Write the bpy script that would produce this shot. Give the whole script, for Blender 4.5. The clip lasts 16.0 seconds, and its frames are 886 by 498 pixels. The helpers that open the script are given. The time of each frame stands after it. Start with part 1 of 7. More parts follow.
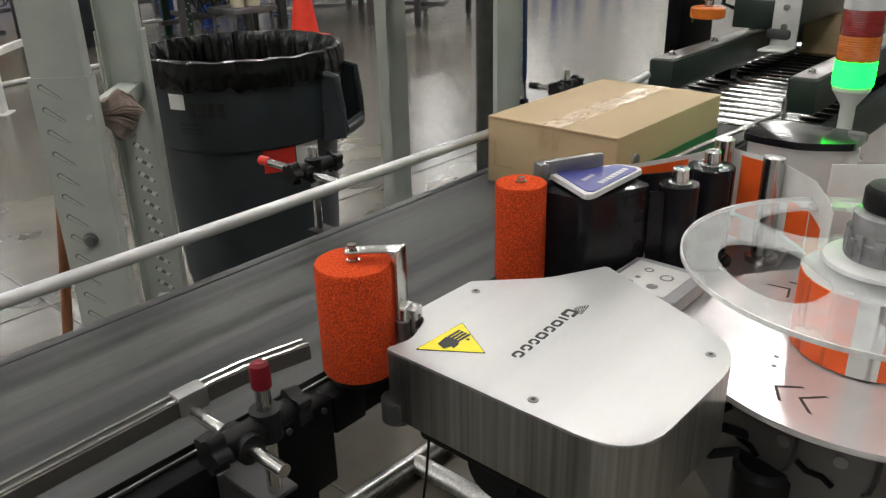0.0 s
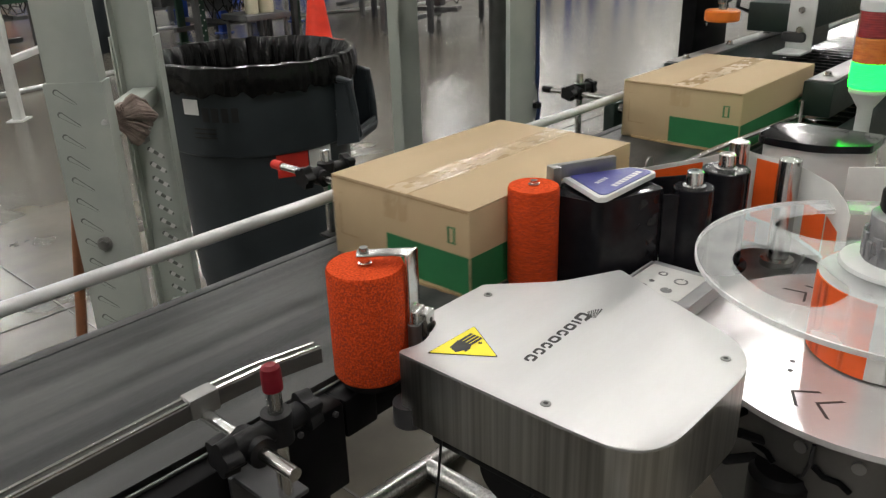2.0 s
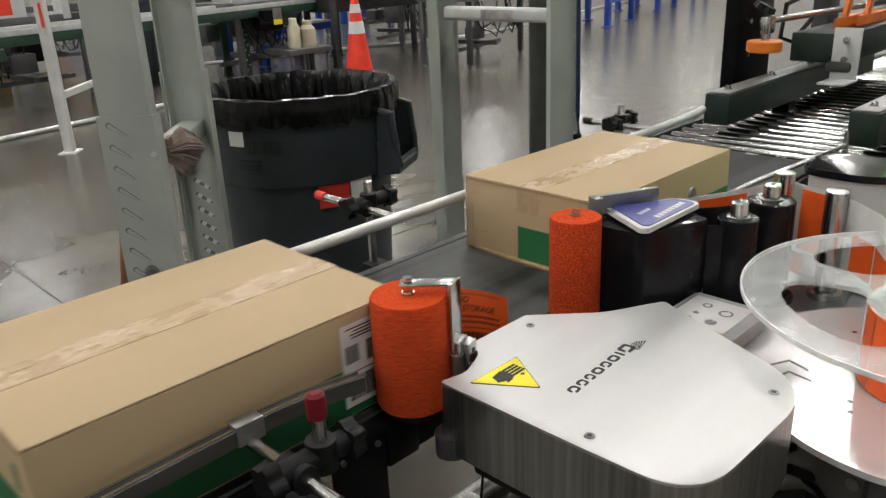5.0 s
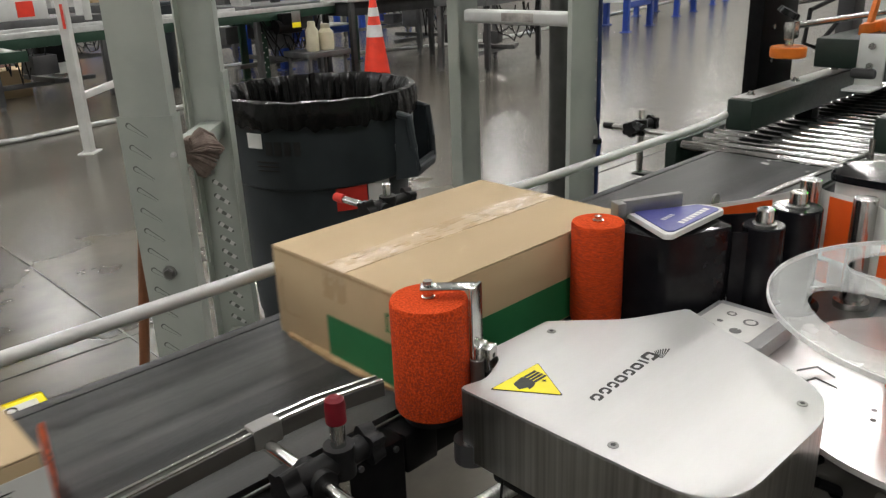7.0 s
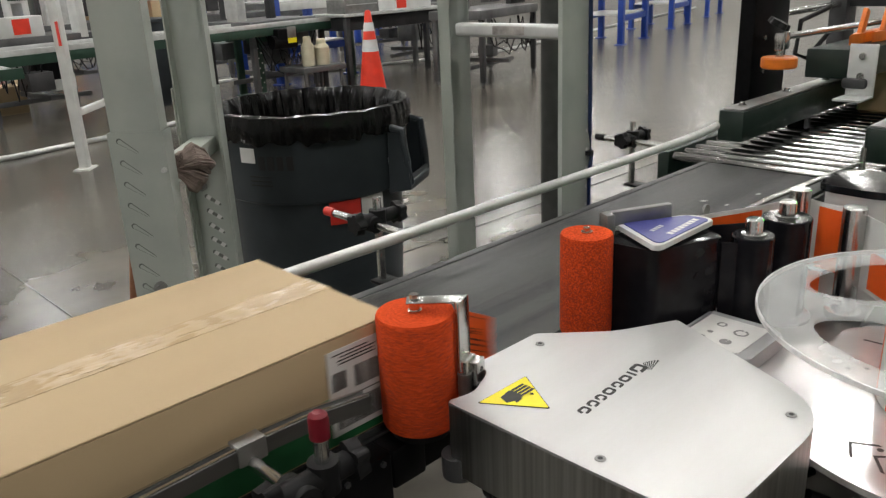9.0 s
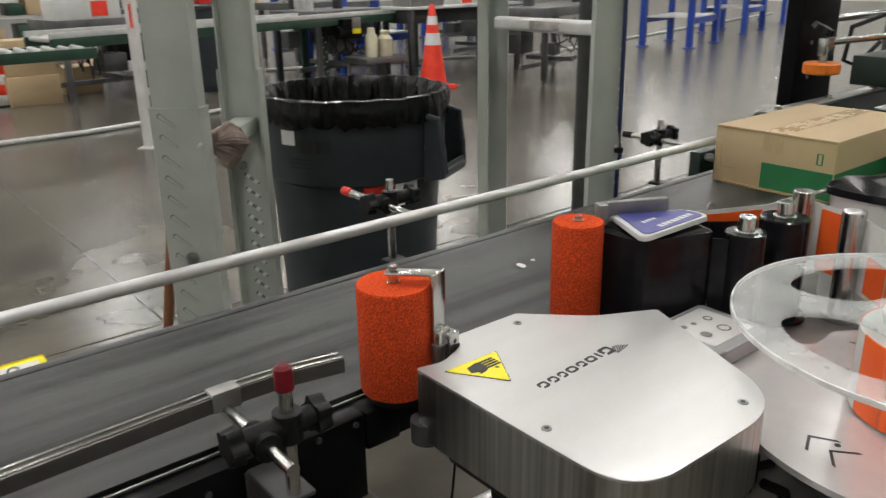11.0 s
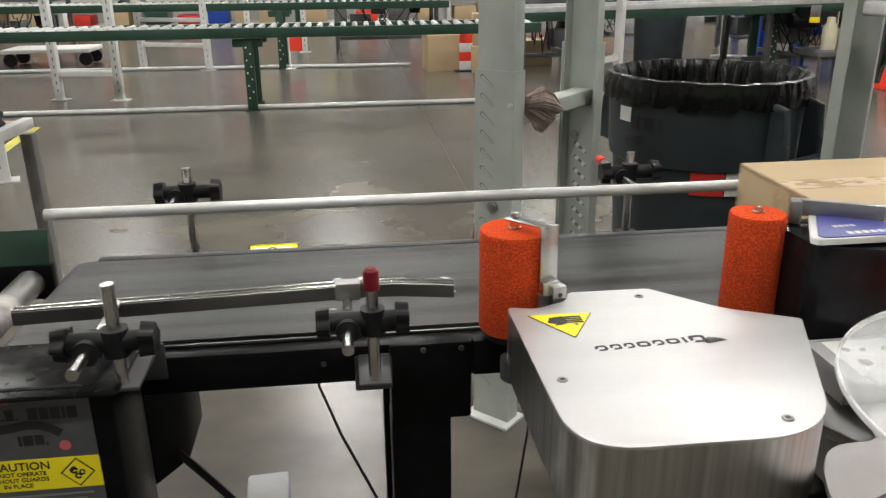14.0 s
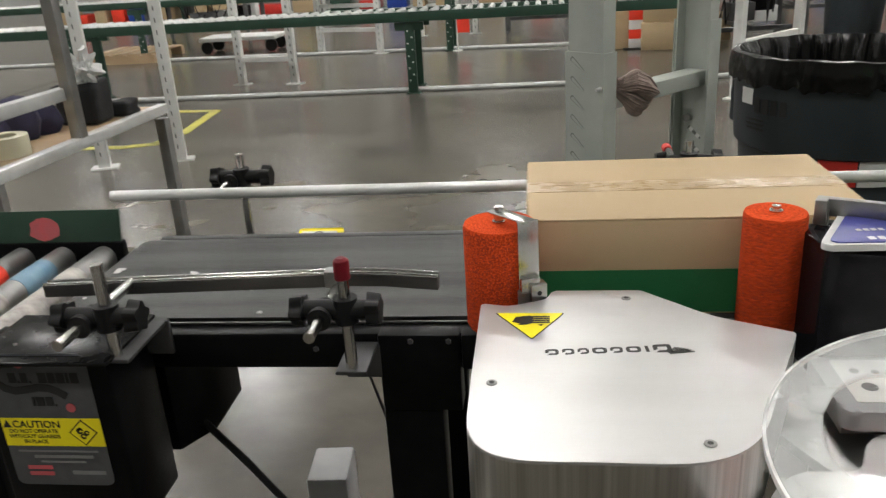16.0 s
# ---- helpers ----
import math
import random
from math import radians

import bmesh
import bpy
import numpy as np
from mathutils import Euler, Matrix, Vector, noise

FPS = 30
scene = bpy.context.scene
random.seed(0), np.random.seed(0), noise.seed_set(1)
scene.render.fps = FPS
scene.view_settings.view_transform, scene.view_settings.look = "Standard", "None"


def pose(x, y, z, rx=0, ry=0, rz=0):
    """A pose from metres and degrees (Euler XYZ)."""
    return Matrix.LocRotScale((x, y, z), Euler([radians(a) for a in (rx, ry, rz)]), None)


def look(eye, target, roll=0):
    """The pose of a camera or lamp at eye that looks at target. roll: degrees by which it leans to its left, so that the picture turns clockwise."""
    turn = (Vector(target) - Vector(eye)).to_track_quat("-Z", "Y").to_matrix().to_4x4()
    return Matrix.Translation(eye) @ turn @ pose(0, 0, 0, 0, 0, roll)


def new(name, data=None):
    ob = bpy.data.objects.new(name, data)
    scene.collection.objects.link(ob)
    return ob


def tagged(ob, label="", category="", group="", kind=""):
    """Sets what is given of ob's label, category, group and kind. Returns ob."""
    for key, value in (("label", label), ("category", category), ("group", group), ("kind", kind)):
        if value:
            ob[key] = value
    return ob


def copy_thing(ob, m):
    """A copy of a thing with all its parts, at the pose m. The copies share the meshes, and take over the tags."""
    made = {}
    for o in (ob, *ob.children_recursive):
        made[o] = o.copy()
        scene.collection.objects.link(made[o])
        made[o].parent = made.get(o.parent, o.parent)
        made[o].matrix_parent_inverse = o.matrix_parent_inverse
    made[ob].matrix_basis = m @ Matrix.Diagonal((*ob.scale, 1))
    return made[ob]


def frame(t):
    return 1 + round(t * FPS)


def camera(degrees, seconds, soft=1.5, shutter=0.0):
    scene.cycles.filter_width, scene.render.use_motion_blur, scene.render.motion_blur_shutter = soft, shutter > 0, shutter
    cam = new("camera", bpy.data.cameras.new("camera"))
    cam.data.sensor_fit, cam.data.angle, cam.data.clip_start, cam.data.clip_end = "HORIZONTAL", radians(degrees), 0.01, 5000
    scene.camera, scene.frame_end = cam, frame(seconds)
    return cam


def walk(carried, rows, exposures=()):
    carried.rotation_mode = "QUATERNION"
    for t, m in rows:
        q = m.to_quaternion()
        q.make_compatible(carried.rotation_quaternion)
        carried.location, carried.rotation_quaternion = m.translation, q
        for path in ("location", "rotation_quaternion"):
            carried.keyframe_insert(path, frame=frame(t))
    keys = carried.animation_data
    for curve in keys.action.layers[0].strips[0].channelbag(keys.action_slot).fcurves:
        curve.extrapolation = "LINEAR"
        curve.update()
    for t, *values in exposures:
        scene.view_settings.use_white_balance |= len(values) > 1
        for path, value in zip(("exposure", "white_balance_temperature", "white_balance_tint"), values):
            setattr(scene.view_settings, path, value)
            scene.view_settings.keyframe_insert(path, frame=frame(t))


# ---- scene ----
cam = camera(58.3, 16.0, soft=1.3, shutter=0.8)
PATH = [
    (0, (-0.541, -0.375, 1.323), (0.83, 0.845, 0.528), -1.4),
    (0.5, (-0.537, -0.375, 1.322), (0.836, 0.842, 0.525), -1.5),
    (1, (-0.534, -0.374, 1.32), (0.828, 0.85, 0.518), -1.8),
    (1.5, (-0.536, -0.372, 1.32), (0.82, 0.866, 0.528), -1.9),
    (2, (-0.538, -0.374, 1.319), (0.815, 0.874, 0.537), -1.8),
    (2.5, (-0.539, -0.372, 1.319), (0.812, 0.877, 0.532), -1.8),
    (3, (-0.539, -0.374, 1.321), (0.81, 0.882, 0.545), -1.9),
    (3.5, (-0.541, -0.376, 1.321), (0.805, 0.896, 0.565), -2.3),
    (4, (-0.543, -0.376, 1.322), (0.799, 0.911, 0.583), -2.5),
    (4.5, (-0.543, -0.374, 1.32), (0.792, 0.932, 0.605), -2.5),
    (5, (-0.546, -0.374, 1.321), (0.764, 0.961, 0.614), -2.6),
    (7.5, (-0.541, -0.359, 1.316), (0.746, 1.005, 0.62), -2.3),
    (8, (-0.537, -0.359, 1.316), (0.755, 1.002, 0.626), -2.3),
    (8.5, (-0.536, -0.359, 1.315), (0.765, 1.002, 0.641), -2.7),
    (11, (-0.497, -0.464, 1.304), (0.69, 1.0, 0.635), -1.0),
    (11.5, (-0.479, -0.493, 1.284), (0.598, 1.033, 0.569), -0.3),
    (12, (-0.39, -0.572, 1.276), (0.549, 1.03, 0.531), 1.3),
    (12.5, (-0.363, -0.624, 1.282), (0.432, 1.05, 0.53), -0.1),
    (13, (-0.285, -0.66, 1.284), (0.239, 1.127, 0.556), -1.5),
    (13.5, (-0.238, -0.684, 1.275), (0.037, 1.154, 0.538), -1.2),
    (14, (-0.2, -0.695, 1.281), (0.016, 1.17, 0.593), -0.6),
    (14.5, (-0.147, -0.685, 1.281), (0.056, 1.17, 0.56), -2.1),
    (15, (-0.041, -0.656, 1.277), (0.073, 1.195, 0.527), -1.8),
    (15.5, (0.022, -0.66, 1.286), (-0.112, 1.191, 0.542), -1.7),
    (16, (0.046, -0.68, 1.282), (-0.189, 1.172, 0.563), -3.6),
]
EXPOSURES = [(0, -0.06), (8.5, -0.06), (11, 0.0), (12, 0.02), (13, 0.25), (14, 0.28), (15, 0.16), (16, 0.04)]
walk(cam, [(t, look(eye, target, roll)) for t, eye, target, roll in PATH], EXPOSURES)

# ---- world and exposure ----
world = bpy.data.worlds.new("hall_air")
scene.world = world
world.use_nodes = True
world.node_tree.nodes["Background"].inputs[0].default_value = (0.9, 0.95, 1.0, 1)
world.node_tree.nodes["Background"].inputs[1].default_value = 0.0
scene.view_settings.exposure = 0.0
LIGHT = 94.0


# ---- materials ----
def material(name, color, rough=0.5, metal=0.0, second=None, scale=20.0, bump=0.0, bump_scale=120.0, stretch=(1, 1, 1),
             rough_var=0.1, coat=0.0, mix=0.5, spec=0.5, random_value=0.0):
    """Principled surface with two scales of variation in colour, gloss and relief."""
    m = bpy.data.materials.new(name)
    m.use_nodes = True
    nt = m.node_tree
    bsdf = nt.nodes["Principled BSDF"]
    coord = nt.nodes.new("ShaderNodeTexCoord")
    mapping = nt.nodes.new("ShaderNodeMapping")
    mapping.inputs["Scale"].default_value = stretch
    nt.links.new(coord.outputs["Object"], mapping.inputs["Vector"])
    big = nt.nodes.new("ShaderNodeTexNoise")
    big.inputs["Scale"].default_value = scale
    big.inputs["Detail"].default_value = 6
    nt.links.new(mapping.outputs[0], big.inputs["Vector"])
    fine = nt.nodes.new("ShaderNodeTexNoise")
    fine.inputs["Scale"].default_value = bump_scale
    fine.inputs["Detail"].default_value = 3
    nt.links.new(mapping.outputs[0], fine.inputs["Vector"])
    ramp = nt.nodes.new("ShaderNodeMix")
    ramp.data_type = "RGBA"
    two = second or tuple(c * 0.75 for c in color)
    ramp.inputs["A"].default_value = (*color, 1)
    ramp.inputs["B"].default_value = (*two, 1)
    spread = nt.nodes.new("ShaderNodeMapRange")
    spread.inputs["From Min"].default_value, spread.inputs["From Max"].default_value = 0.35, 0.68
    spread.inputs["To Max"].default_value = mix * 2
    nt.links.new(big.outputs["Fac"], spread.inputs["Value"])
    nt.links.new(spread.outputs[0], ramp.inputs["Factor"])
    out = ramp.outputs["Result"]
    if random_value:
        info = nt.nodes.new("ShaderNodeObjectInfo")
        hsv = nt.nodes.new("ShaderNodeHueSaturation")
        rng = nt.nodes.new("ShaderNodeMapRange")
        rng.inputs["To Min"].default_value, rng.inputs["To Max"].default_value = 1 - random_value, 1 + random_value
        nt.links.new(info.outputs["Random"], rng.inputs["Value"])
        nt.links.new(rng.outputs[0], hsv.inputs["Value"])
        nt.links.new(out, hsv.inputs["Color"])
        out = hsv.outputs["Color"]
    nt.links.new(out, bsdf.inputs["Base Color"])
    rr = nt.nodes.new("ShaderNodeMapRange")
    rr.inputs["To Min"].default_value, rr.inputs["To Max"].default_value = max(0.02, rough - rough_var), min(1, rough + rough_var)
    nt.links.new(fine.outputs["Fac"], rr.inputs["Value"])
    nt.links.new(rr.outputs[0], bsdf.inputs["Roughness"])
    bsdf.inputs["Metallic"].default_value = metal
    bsdf.inputs["Coat Weight"].default_value = coat
    bsdf.inputs["Specular IOR Level"].default_value = spec
    if bump:
        bp = nt.nodes.new("ShaderNodeBump")
        bp.inputs["Strength"].default_value = bump
        bp.inputs["Distance"].default_value = 0.002
        nt.links.new(fine.outputs["Fac"], bp.inputs["Height"])
        nt.links.new(bp.outputs[0], bsdf.inputs["Normal"])
    return m


def glow(name, color, strength):
    m = bpy.data.materials.new(name)
    m.use_nodes = True
    b = m.node_tree.nodes["Principled BSDF"]
    b.inputs["Base Color"].default_value = (*color, 1)
    b.inputs["Emission Color"].default_value = (*color, 1)
    b.inputs["Emission Strength"].default_value = strength
    b.inputs["Roughness"].default_value = 0.25
    return m


def clear_plastic(name, tint, rough=0.08, haze=0.35):
    """Scratched clear acrylic: glass-like with a thin frosted film."""
    m = bpy.data.materials.new(name)
    m.use_nodes = True
    nt = m.node_tree
    b = nt.nodes["Principled BSDF"]
    b.inputs["Base Color"].default_value = (*tint, 1)
    b.inputs["Roughness"].default_value = 0.25
    clear = nt.nodes.new("ShaderNodeBsdfTransparent")
    clear.inputs[0].default_value = (0.96, 0.97, 0.97, 1)
    n = nt.nodes.new("ShaderNodeTexNoise")
    n.inputs["Scale"].default_value = 22
    n.inputs["Detail"].default_value = 5
    c = nt.nodes.new("ShaderNodeTexCoord")
    nt.links.new(c.outputs["Object"], n.inputs["Vector"])
    r = nt.nodes.new("ShaderNodeMapRange")
    r.inputs["From Min"].default_value, r.inputs["From Max"].default_value = 0.3, 0.7
    r.inputs["To Min"].default_value, r.inputs["To Max"].default_value = haze * 0.6, haze * 1.4
    nt.links.new(n.outputs["Fac"], r.inputs["Value"])
    mixer = nt.nodes.new("ShaderNodeMixShader")
    nt.links.new(r.outputs[0], mixer.inputs[0])
    nt.links.new(clear.outputs[0], mixer.inputs[1])
    nt.links.new(b.outputs[0], mixer.inputs[2])
    nt.links.new(mixer.outputs[0], nt.nodes["Material Output"].inputs[0])
    return m


CONCRETE = material("polished_concrete", (0.122, 0.110, 0.088), 0.235, 0, (0.058, 0.053, 0.045), 1.7, 0.0, 5, (1, 1.3, 1), 0.05, mix=0.55, spec=0.62)
# stretched second colour gives wear streaks and reflected stripes painted in
BELT = material("dark_rubber_belt", (0.011, 0.012, 0.0125), 0.42, 0, (0.052, 0.054, 0.053), 9, 0.2, 700, (0.03, 2.6, 1), 0.12, mix=0.7, spec=0.38)
BLACKPAINT = material("black_enamel", (0.003, 0.003, 0.0034), 0.34, 0, (0.0055, 0.0055, 0.006), 30, 0.05, 200, rough_var=0.1, spec=0.09)
BLACKPLASTIC = material("black_moulded_plastic", (0.0065, 0.0065, 0.007), 0.45, 0, (0.011, 0.011, 0.012), 40, 0.15, 700, spec=0.2)
GLOSSBLACK = material("glossy_scuffed_black", (0.006, 0.006, 0.0065), 0.24, 0, (0.012, 0.012, 0.0125), 25, 0.05, 60, rough_var=0.12, spec=0.14)
# dark tone carries the shade on the near guide bar's front
RAILSTEEL = material("shade_toned_rail_steel", (0.17, 0.168, 0.165), 0.34, 0.9, (0.12, 0.118, 0.116), 30, 0.02, 200, (0.1, 1, 1), 0.08)
STEEL = material("bright_steel", (0.62, 0.62, 0.60), 0.22, 1.0, (0.5, 0.5, 0.49), 25, 0.0, 80, rough_var=0.05)
# brushed grain; the strong upright colour streaks also imitate reflections
BRUSHED = material("brushed_stainless_sheen_streaks", (0.68, 0.68, 0.66), 0.31, 1.0, (0.40, 0.40, 0.39), 160, 0.0, 60, (1, 1, 0.012), 0.03, mix=0.45)
BRUSHED.node_tree.nodes["Principled BSDF"].inputs["Anisotropic"].default_value = 0.6
BRUSHTOP = material("brushed_stainless_lid", (0.61, 0.61, 0.605), 0.42, 0.78, (0.54, 0.54, 0.535), 10, 0.02, 600, (0.08, 1, 1), 0.08, mix=0.5)
DULLSTEEL = material("dull_grey_steel", (0.33, 0.33, 0.32), 0.40, 0.9, (0.25, 0.25, 0.245), 18, 0.02, 200, rough_var=0.06)
GALV = material("galvanised_tube", (0.62, 0.63, 0.62), 0.38, 0.35, (0.5, 0.51, 0.5), 15, 0.03, 200)
POSTGREY = material("pale_grey_green_paint", (0.42, 0.45, 0.41), 0.42, 0, (0.34, 0.37, 0.34), 7, 0.06, 90)
FOAM = material("orange_foam", (0.80, 0.098, 0.024), 0.95, 0, (0.43, 0.042, 0.010), 430, 1.0, 430, rough_var=0.04, mix=0.55, spec=0.1)
FOAMHOLE = material("orange_foam_pore", (0.44, 0.044, 0.012), 1.0, 0, (0.32, 0.032, 0.009), 300)
CARD = material("brown_corrugated_card", (0.45, 0.337, 0.198), 0.72, 0, (0.41, 0.305, 0.177), 5, 0.06, 400, (0.5, 2, 2), 0.08, mix=0.4)
CARDEDGE = material("raw_card_edge_and_seam_shade", (0.36, 0.25, 0.13), 0.9, 0, (0.26, 0.17, 0.085), 60, 0.2, 400)
CARDGREEN = material("green_printed_card", (0.010, 0.125, 0.040), 0.6, 0, (0.014, 0.15, 0.05), 14, 0.08, 500)
TAPE = material("clear_packing_tape", (0.44, 0.325, 0.19), 0.27, 0, (0.48, 0.365, 0.225), 16, 1.0, 26, (1, 2.4, 1), 0.12, spec=0.3)
OLDPAPER = material("soiled_torn_paper", (0.50, 0.48, 0.45), 0.7, 0, (0.22, 0.20, 0.19), 34, 0.3, 120)
PAPER = material("white_label_paper", (0.68, 0.68, 0.66), 0.55, 0, (0.62, 0.62, 0.60), 30, 0.03, 300)
ORANGELABEL = material("orange_label_stock", (0.86, 0.12, 0.015), 0.45, 0, (0.78, 0.10, 0.012), 20, 0.03, 300)
INK = material("black_ink", (0.012, 0.012, 0.012), 0.5, 0)
DARKINK = material("dark_red_ink", (0.10, 0.015, 0.01), 0.5, 0)
GREYINK = material("grey_ink", (0.22, 0.22, 0.22), 0.5, 0)
YELLOW = material("safety_yellow", (0.86, 0.74, 0.01), 0.4, 0, (0.8, 0.68, 0.01), 15)
BLUE = material("violet_blue_panel", (0.05, 0.055, 0.24), 0.35, 0, (0.06, 0.065, 0.27), 20)
WHITEPLASTIC = material("off_white_plastic", (0.62, 0.63, 0.62), 0.4, 0, (0.56, 0.57, 0.56), 10, 0.03, 300)
GREYPLASTIC = material("grey_plastic", (0.36, 0.365, 0.37), 0.45, 0, (0.3, 0.305, 0.31), 10, 0.05, 300)
DISCMETAL = material("satin_white_disc", (0.78, 0.765, 0.76), 0.22, 0.45, (0.66, 0.645, 0.64), 9, 0.03, 300)
RIBBON = material("glossy_black_ribbon", (0.008, 0.008, 0.010), 0.12, 0, (0.012, 0.012, 0.014), 40, 0.02, 300, rough_var=0.05, spec=0.22)
RED = material("dark_red_vinyl", (0.16, 0.005, 0.013), 0.5, 0, (0.11, 0.004, 0.01), 40, spec=0.3)
BRIGHTRED = material("red_plastic", (0.62, 0.03, 0.02), 0.45, 0, (0.5, 0.025, 0.018), 12)
ACRYLIC = clear_plastic("scratched_acrylic", (0.78, 0.79, 0.79), haze=0.26)
HUBCLEAR = clear_plastic("smoked_clear_plastic", (0.30, 0.30, 0.31), haze=0.75)
BIN = material("slate_grey_bin", (0.027, 0.034, 0.039), 0.5, 0, (0.038, 0.046, 0.052), 6, 0.12, 200, spec=0.28)
BAG = material("black_bin_bag", (0.004, 0.004, 0.0042), 0.20, 0, (0.007, 0.007, 0.007), 20, 0.7, 46, rough_var=0.08, spec=0.26)
RAG = material("brown_grey_cloth", (0.30, 0.235, 0.205), 0.95, 0, (0.20, 0.15, 0.13), 40, 0.6, 300)
GREENPAINT = material("dark_green_enamel", (0.012, 0.042, 0.026), 0.4, 0, (0.02, 0.055, 0.035), 10, 0.05, 100)
DARKGREEN = material("very_dark_green_enamel", (0.008, 0.018, 0.014), 0.4, 0, (0.014, 0.026, 0.02), 14, 0.05, 100)
BLUEPAINT = material("royal_blue_enamel", (0.012, 0.05, 0.30), 0.4, 0, (0.015, 0.06, 0.34), 8, 0.05, 100)
WHITEPAINT = material("white_rack_paint", (0.66, 0.67, 0.65), 0.45, 0, (0.56, 0.57, 0.55), 8, 0.05, 100)
CONEORANGE = material("traffic_cone_vinyl", (0.85, 0.05, 0.02), 0.5, 0, (0.72, 0.04, 0.018), 9)
CONEWHITE = material("reflective_white_collar", (0.72, 0.72, 0.72), 0.4, 0, (0.6, 0.6, 0.6), 9)
AMBERWHEEL = material("amber_urethane", (0.75, 0.19, 0.015), 0.35, 0, (0.62, 0.14, 0.012), 30)
CREAM = material("cream_plastic", (0.58, 0.55, 0.40), 0.45, 0, (0.5, 0.47, 0.34), 9)
MACHINEGREY = material("machine_grey", (0.13, 0.133, 0.135), 0.45, 0.2, (0.07, 0.072, 0.075), 5, 0.05, 60)
PLATEGREY = material("dark_brushed_plate", (0.10, 0.103, 0.11), 0.45, 0.3, (0.075, 0.078, 0.084), 30, 0.02, 200)
MACHINEDARK = material("machine_dark", (0.025, 0.026, 0.028), 0.5, 0.1, (0.05, 0.05, 0.052), 6, 0.05, 60)
WOOD = material("worn_wood_top", (0.42, 0.30, 0.18), 0.5, 0, (0.34, 0.24, 0.14), 6, 0.06, 80, (1, 6, 1))
BROWNWOOD = material("brown_broom_handle", (0.20, 0.075, 0.03), 0.5, 0, (0.15, 0.055, 0.022), 20)
NAVY = material("navy_cloth", (0.02, 0.018, 0.045), 0.9, 0, (0.03, 0.028, 0.06), 25, 0.4, 200)
HOSE = material("dark_corrugated_hose", (0.05, 0.052, 0.05), 0.5, 0, (0.07, 0.072, 0.07), 20)
BLUECABLE = material("blue_air_line", (0.01, 0.025, 0.10), 0.4, 0)
WALLPAINT = material("pale_hall_wall", (0.66, 0.66, 0.645), 0.6, 0, (0.58, 0.58, 0.565), 0.7, 0.05, 20)
CEILPAINT = material("white_roof_deck", (0.6, 0.6, 0.59), 0.7, 0, (0.52, 0.52, 0.51), 0.7)
BLUETAPE = material("pale_blue_tape", (0.12, 0.24, 0.34), 0.35, 0, (0.2, 0.32, 0.4), 30)
NAVYBLACK = material("black_cloth", (0.008, 0.008, 0.010), 0.9, 0, (0.014, 0.014, 0.016), 25, 0.4, 200)
# slots are flat shapes; this grey holds the shade inside them
SLOTDARK = material("slot_shade_grey", (0.17, 0.18, 0.165), 0.8, 0)
FADEDRED = material("faded_red_print_and_reflection", (0.50, 0.09, 0.10), 0.5, 0, (0.42, 0.10, 0.11), 60)
DRUM = material("dark_satin_steel", (0.21, 0.204, 0.197), 0.4, 0.8, (0.15, 0.146, 0.142), 8, 0.03, 200)
ROLLERSTEEL = material("worn_roller_steel", (0.36, 0.36, 0.355), 0.17, 1.0, (0.27, 0.27, 0.265), 14, 0.0, 200, (0.1, 1, 0.1), rough_var=0.04)
JOINT = material("worn_floor_joint", (0.10, 0.094, 0.083), 0.6, 0, (0.035, 0.033, 0.03), 4)
FLOORYELLOW = material("worn_yellow_floor_tape", (0.56, 0.52, 0.09), 0.5, 0, (0.40, 0.37, 0.10), 6)
LAMPGLOW = glow("lamp_diffuser", (1.0, 0.975, 0.935), LIGHT)
GREENGLOW = glow("lit_green_lens", (0.0015, 0.50, 0.014), 20.0)
REDLENS = material("unlit_red_lens", (0.22, 0.008, 0.008), 0.2, 0, (0.3, 0.012, 0.01), 60, 0.3, 90, (1, 1, 3), coat=0.5)
AMBERLENS = material("unlit_amber_lens", (0.55, 0.12, 0.01), 0.2, 0, (0.7, 0.18, 0.015), 60, 0.3, 90, (1, 1, 3), coat=0.5)


# ---- mesh helpers ----
def add_box(bm, c, s, rz=0.0, rx=0.0, ry=0.0, bevel=0.0, seg=2):
    m = pose(*c, rx, ry, rz) @ Matrix.Diagonal((*s, 1))
    r = bmesh.ops.create_cube(bm, size=1.0, matrix=m)
    if bevel:
        edges = list({e for v in r["verts"] for e in v.link_edges})
        bmesh.ops.bevel(bm, geom=edges, offset=bevel, segments=seg, affect="EDGES", profile=0.5)
    return bm


def add_cyl(bm, a, b, r1, r2=None, seg=24, caps=True):
    a, b = Vector(a), Vector(b)
    d = b - a
    m = Matrix.Translation((a + b) / 2) @ d.to_track_quat("Z", "Y").to_matrix().to_4x4()
    bmesh.ops.create_cone(bm, cap_ends=caps, segments=seg, radius1=r1, radius2=r1 if r2 is None else r2, depth=d.length, matrix=m)
    return bm


def add_lathe(bm, c, profile, seg=48, closed=False):
    """Turn (radius, height) pairs about the vertical through c."""
    rings = []
    for r, z in profile:
        rings.append([bm.verts.new((c[0] + r * math.cos(2 * math.pi * k / seg), c[1] + r * math.sin(2 * math.pi * k / seg), c[2] + z)) for k in range(seg)])
    pairs = list(zip(rings, rings[1:])) + ([(rings[-1], rings[0])] if closed else [])
    for lo, hi in pairs:
        for k in range(seg):
            bm.faces.new((lo[k], lo[(k + 1) % seg], hi[(k + 1) % seg], hi[k]))
    if not closed:
        for ring in (rings[0], rings[-1]):
            bm.faces.new(ring)
    return bm


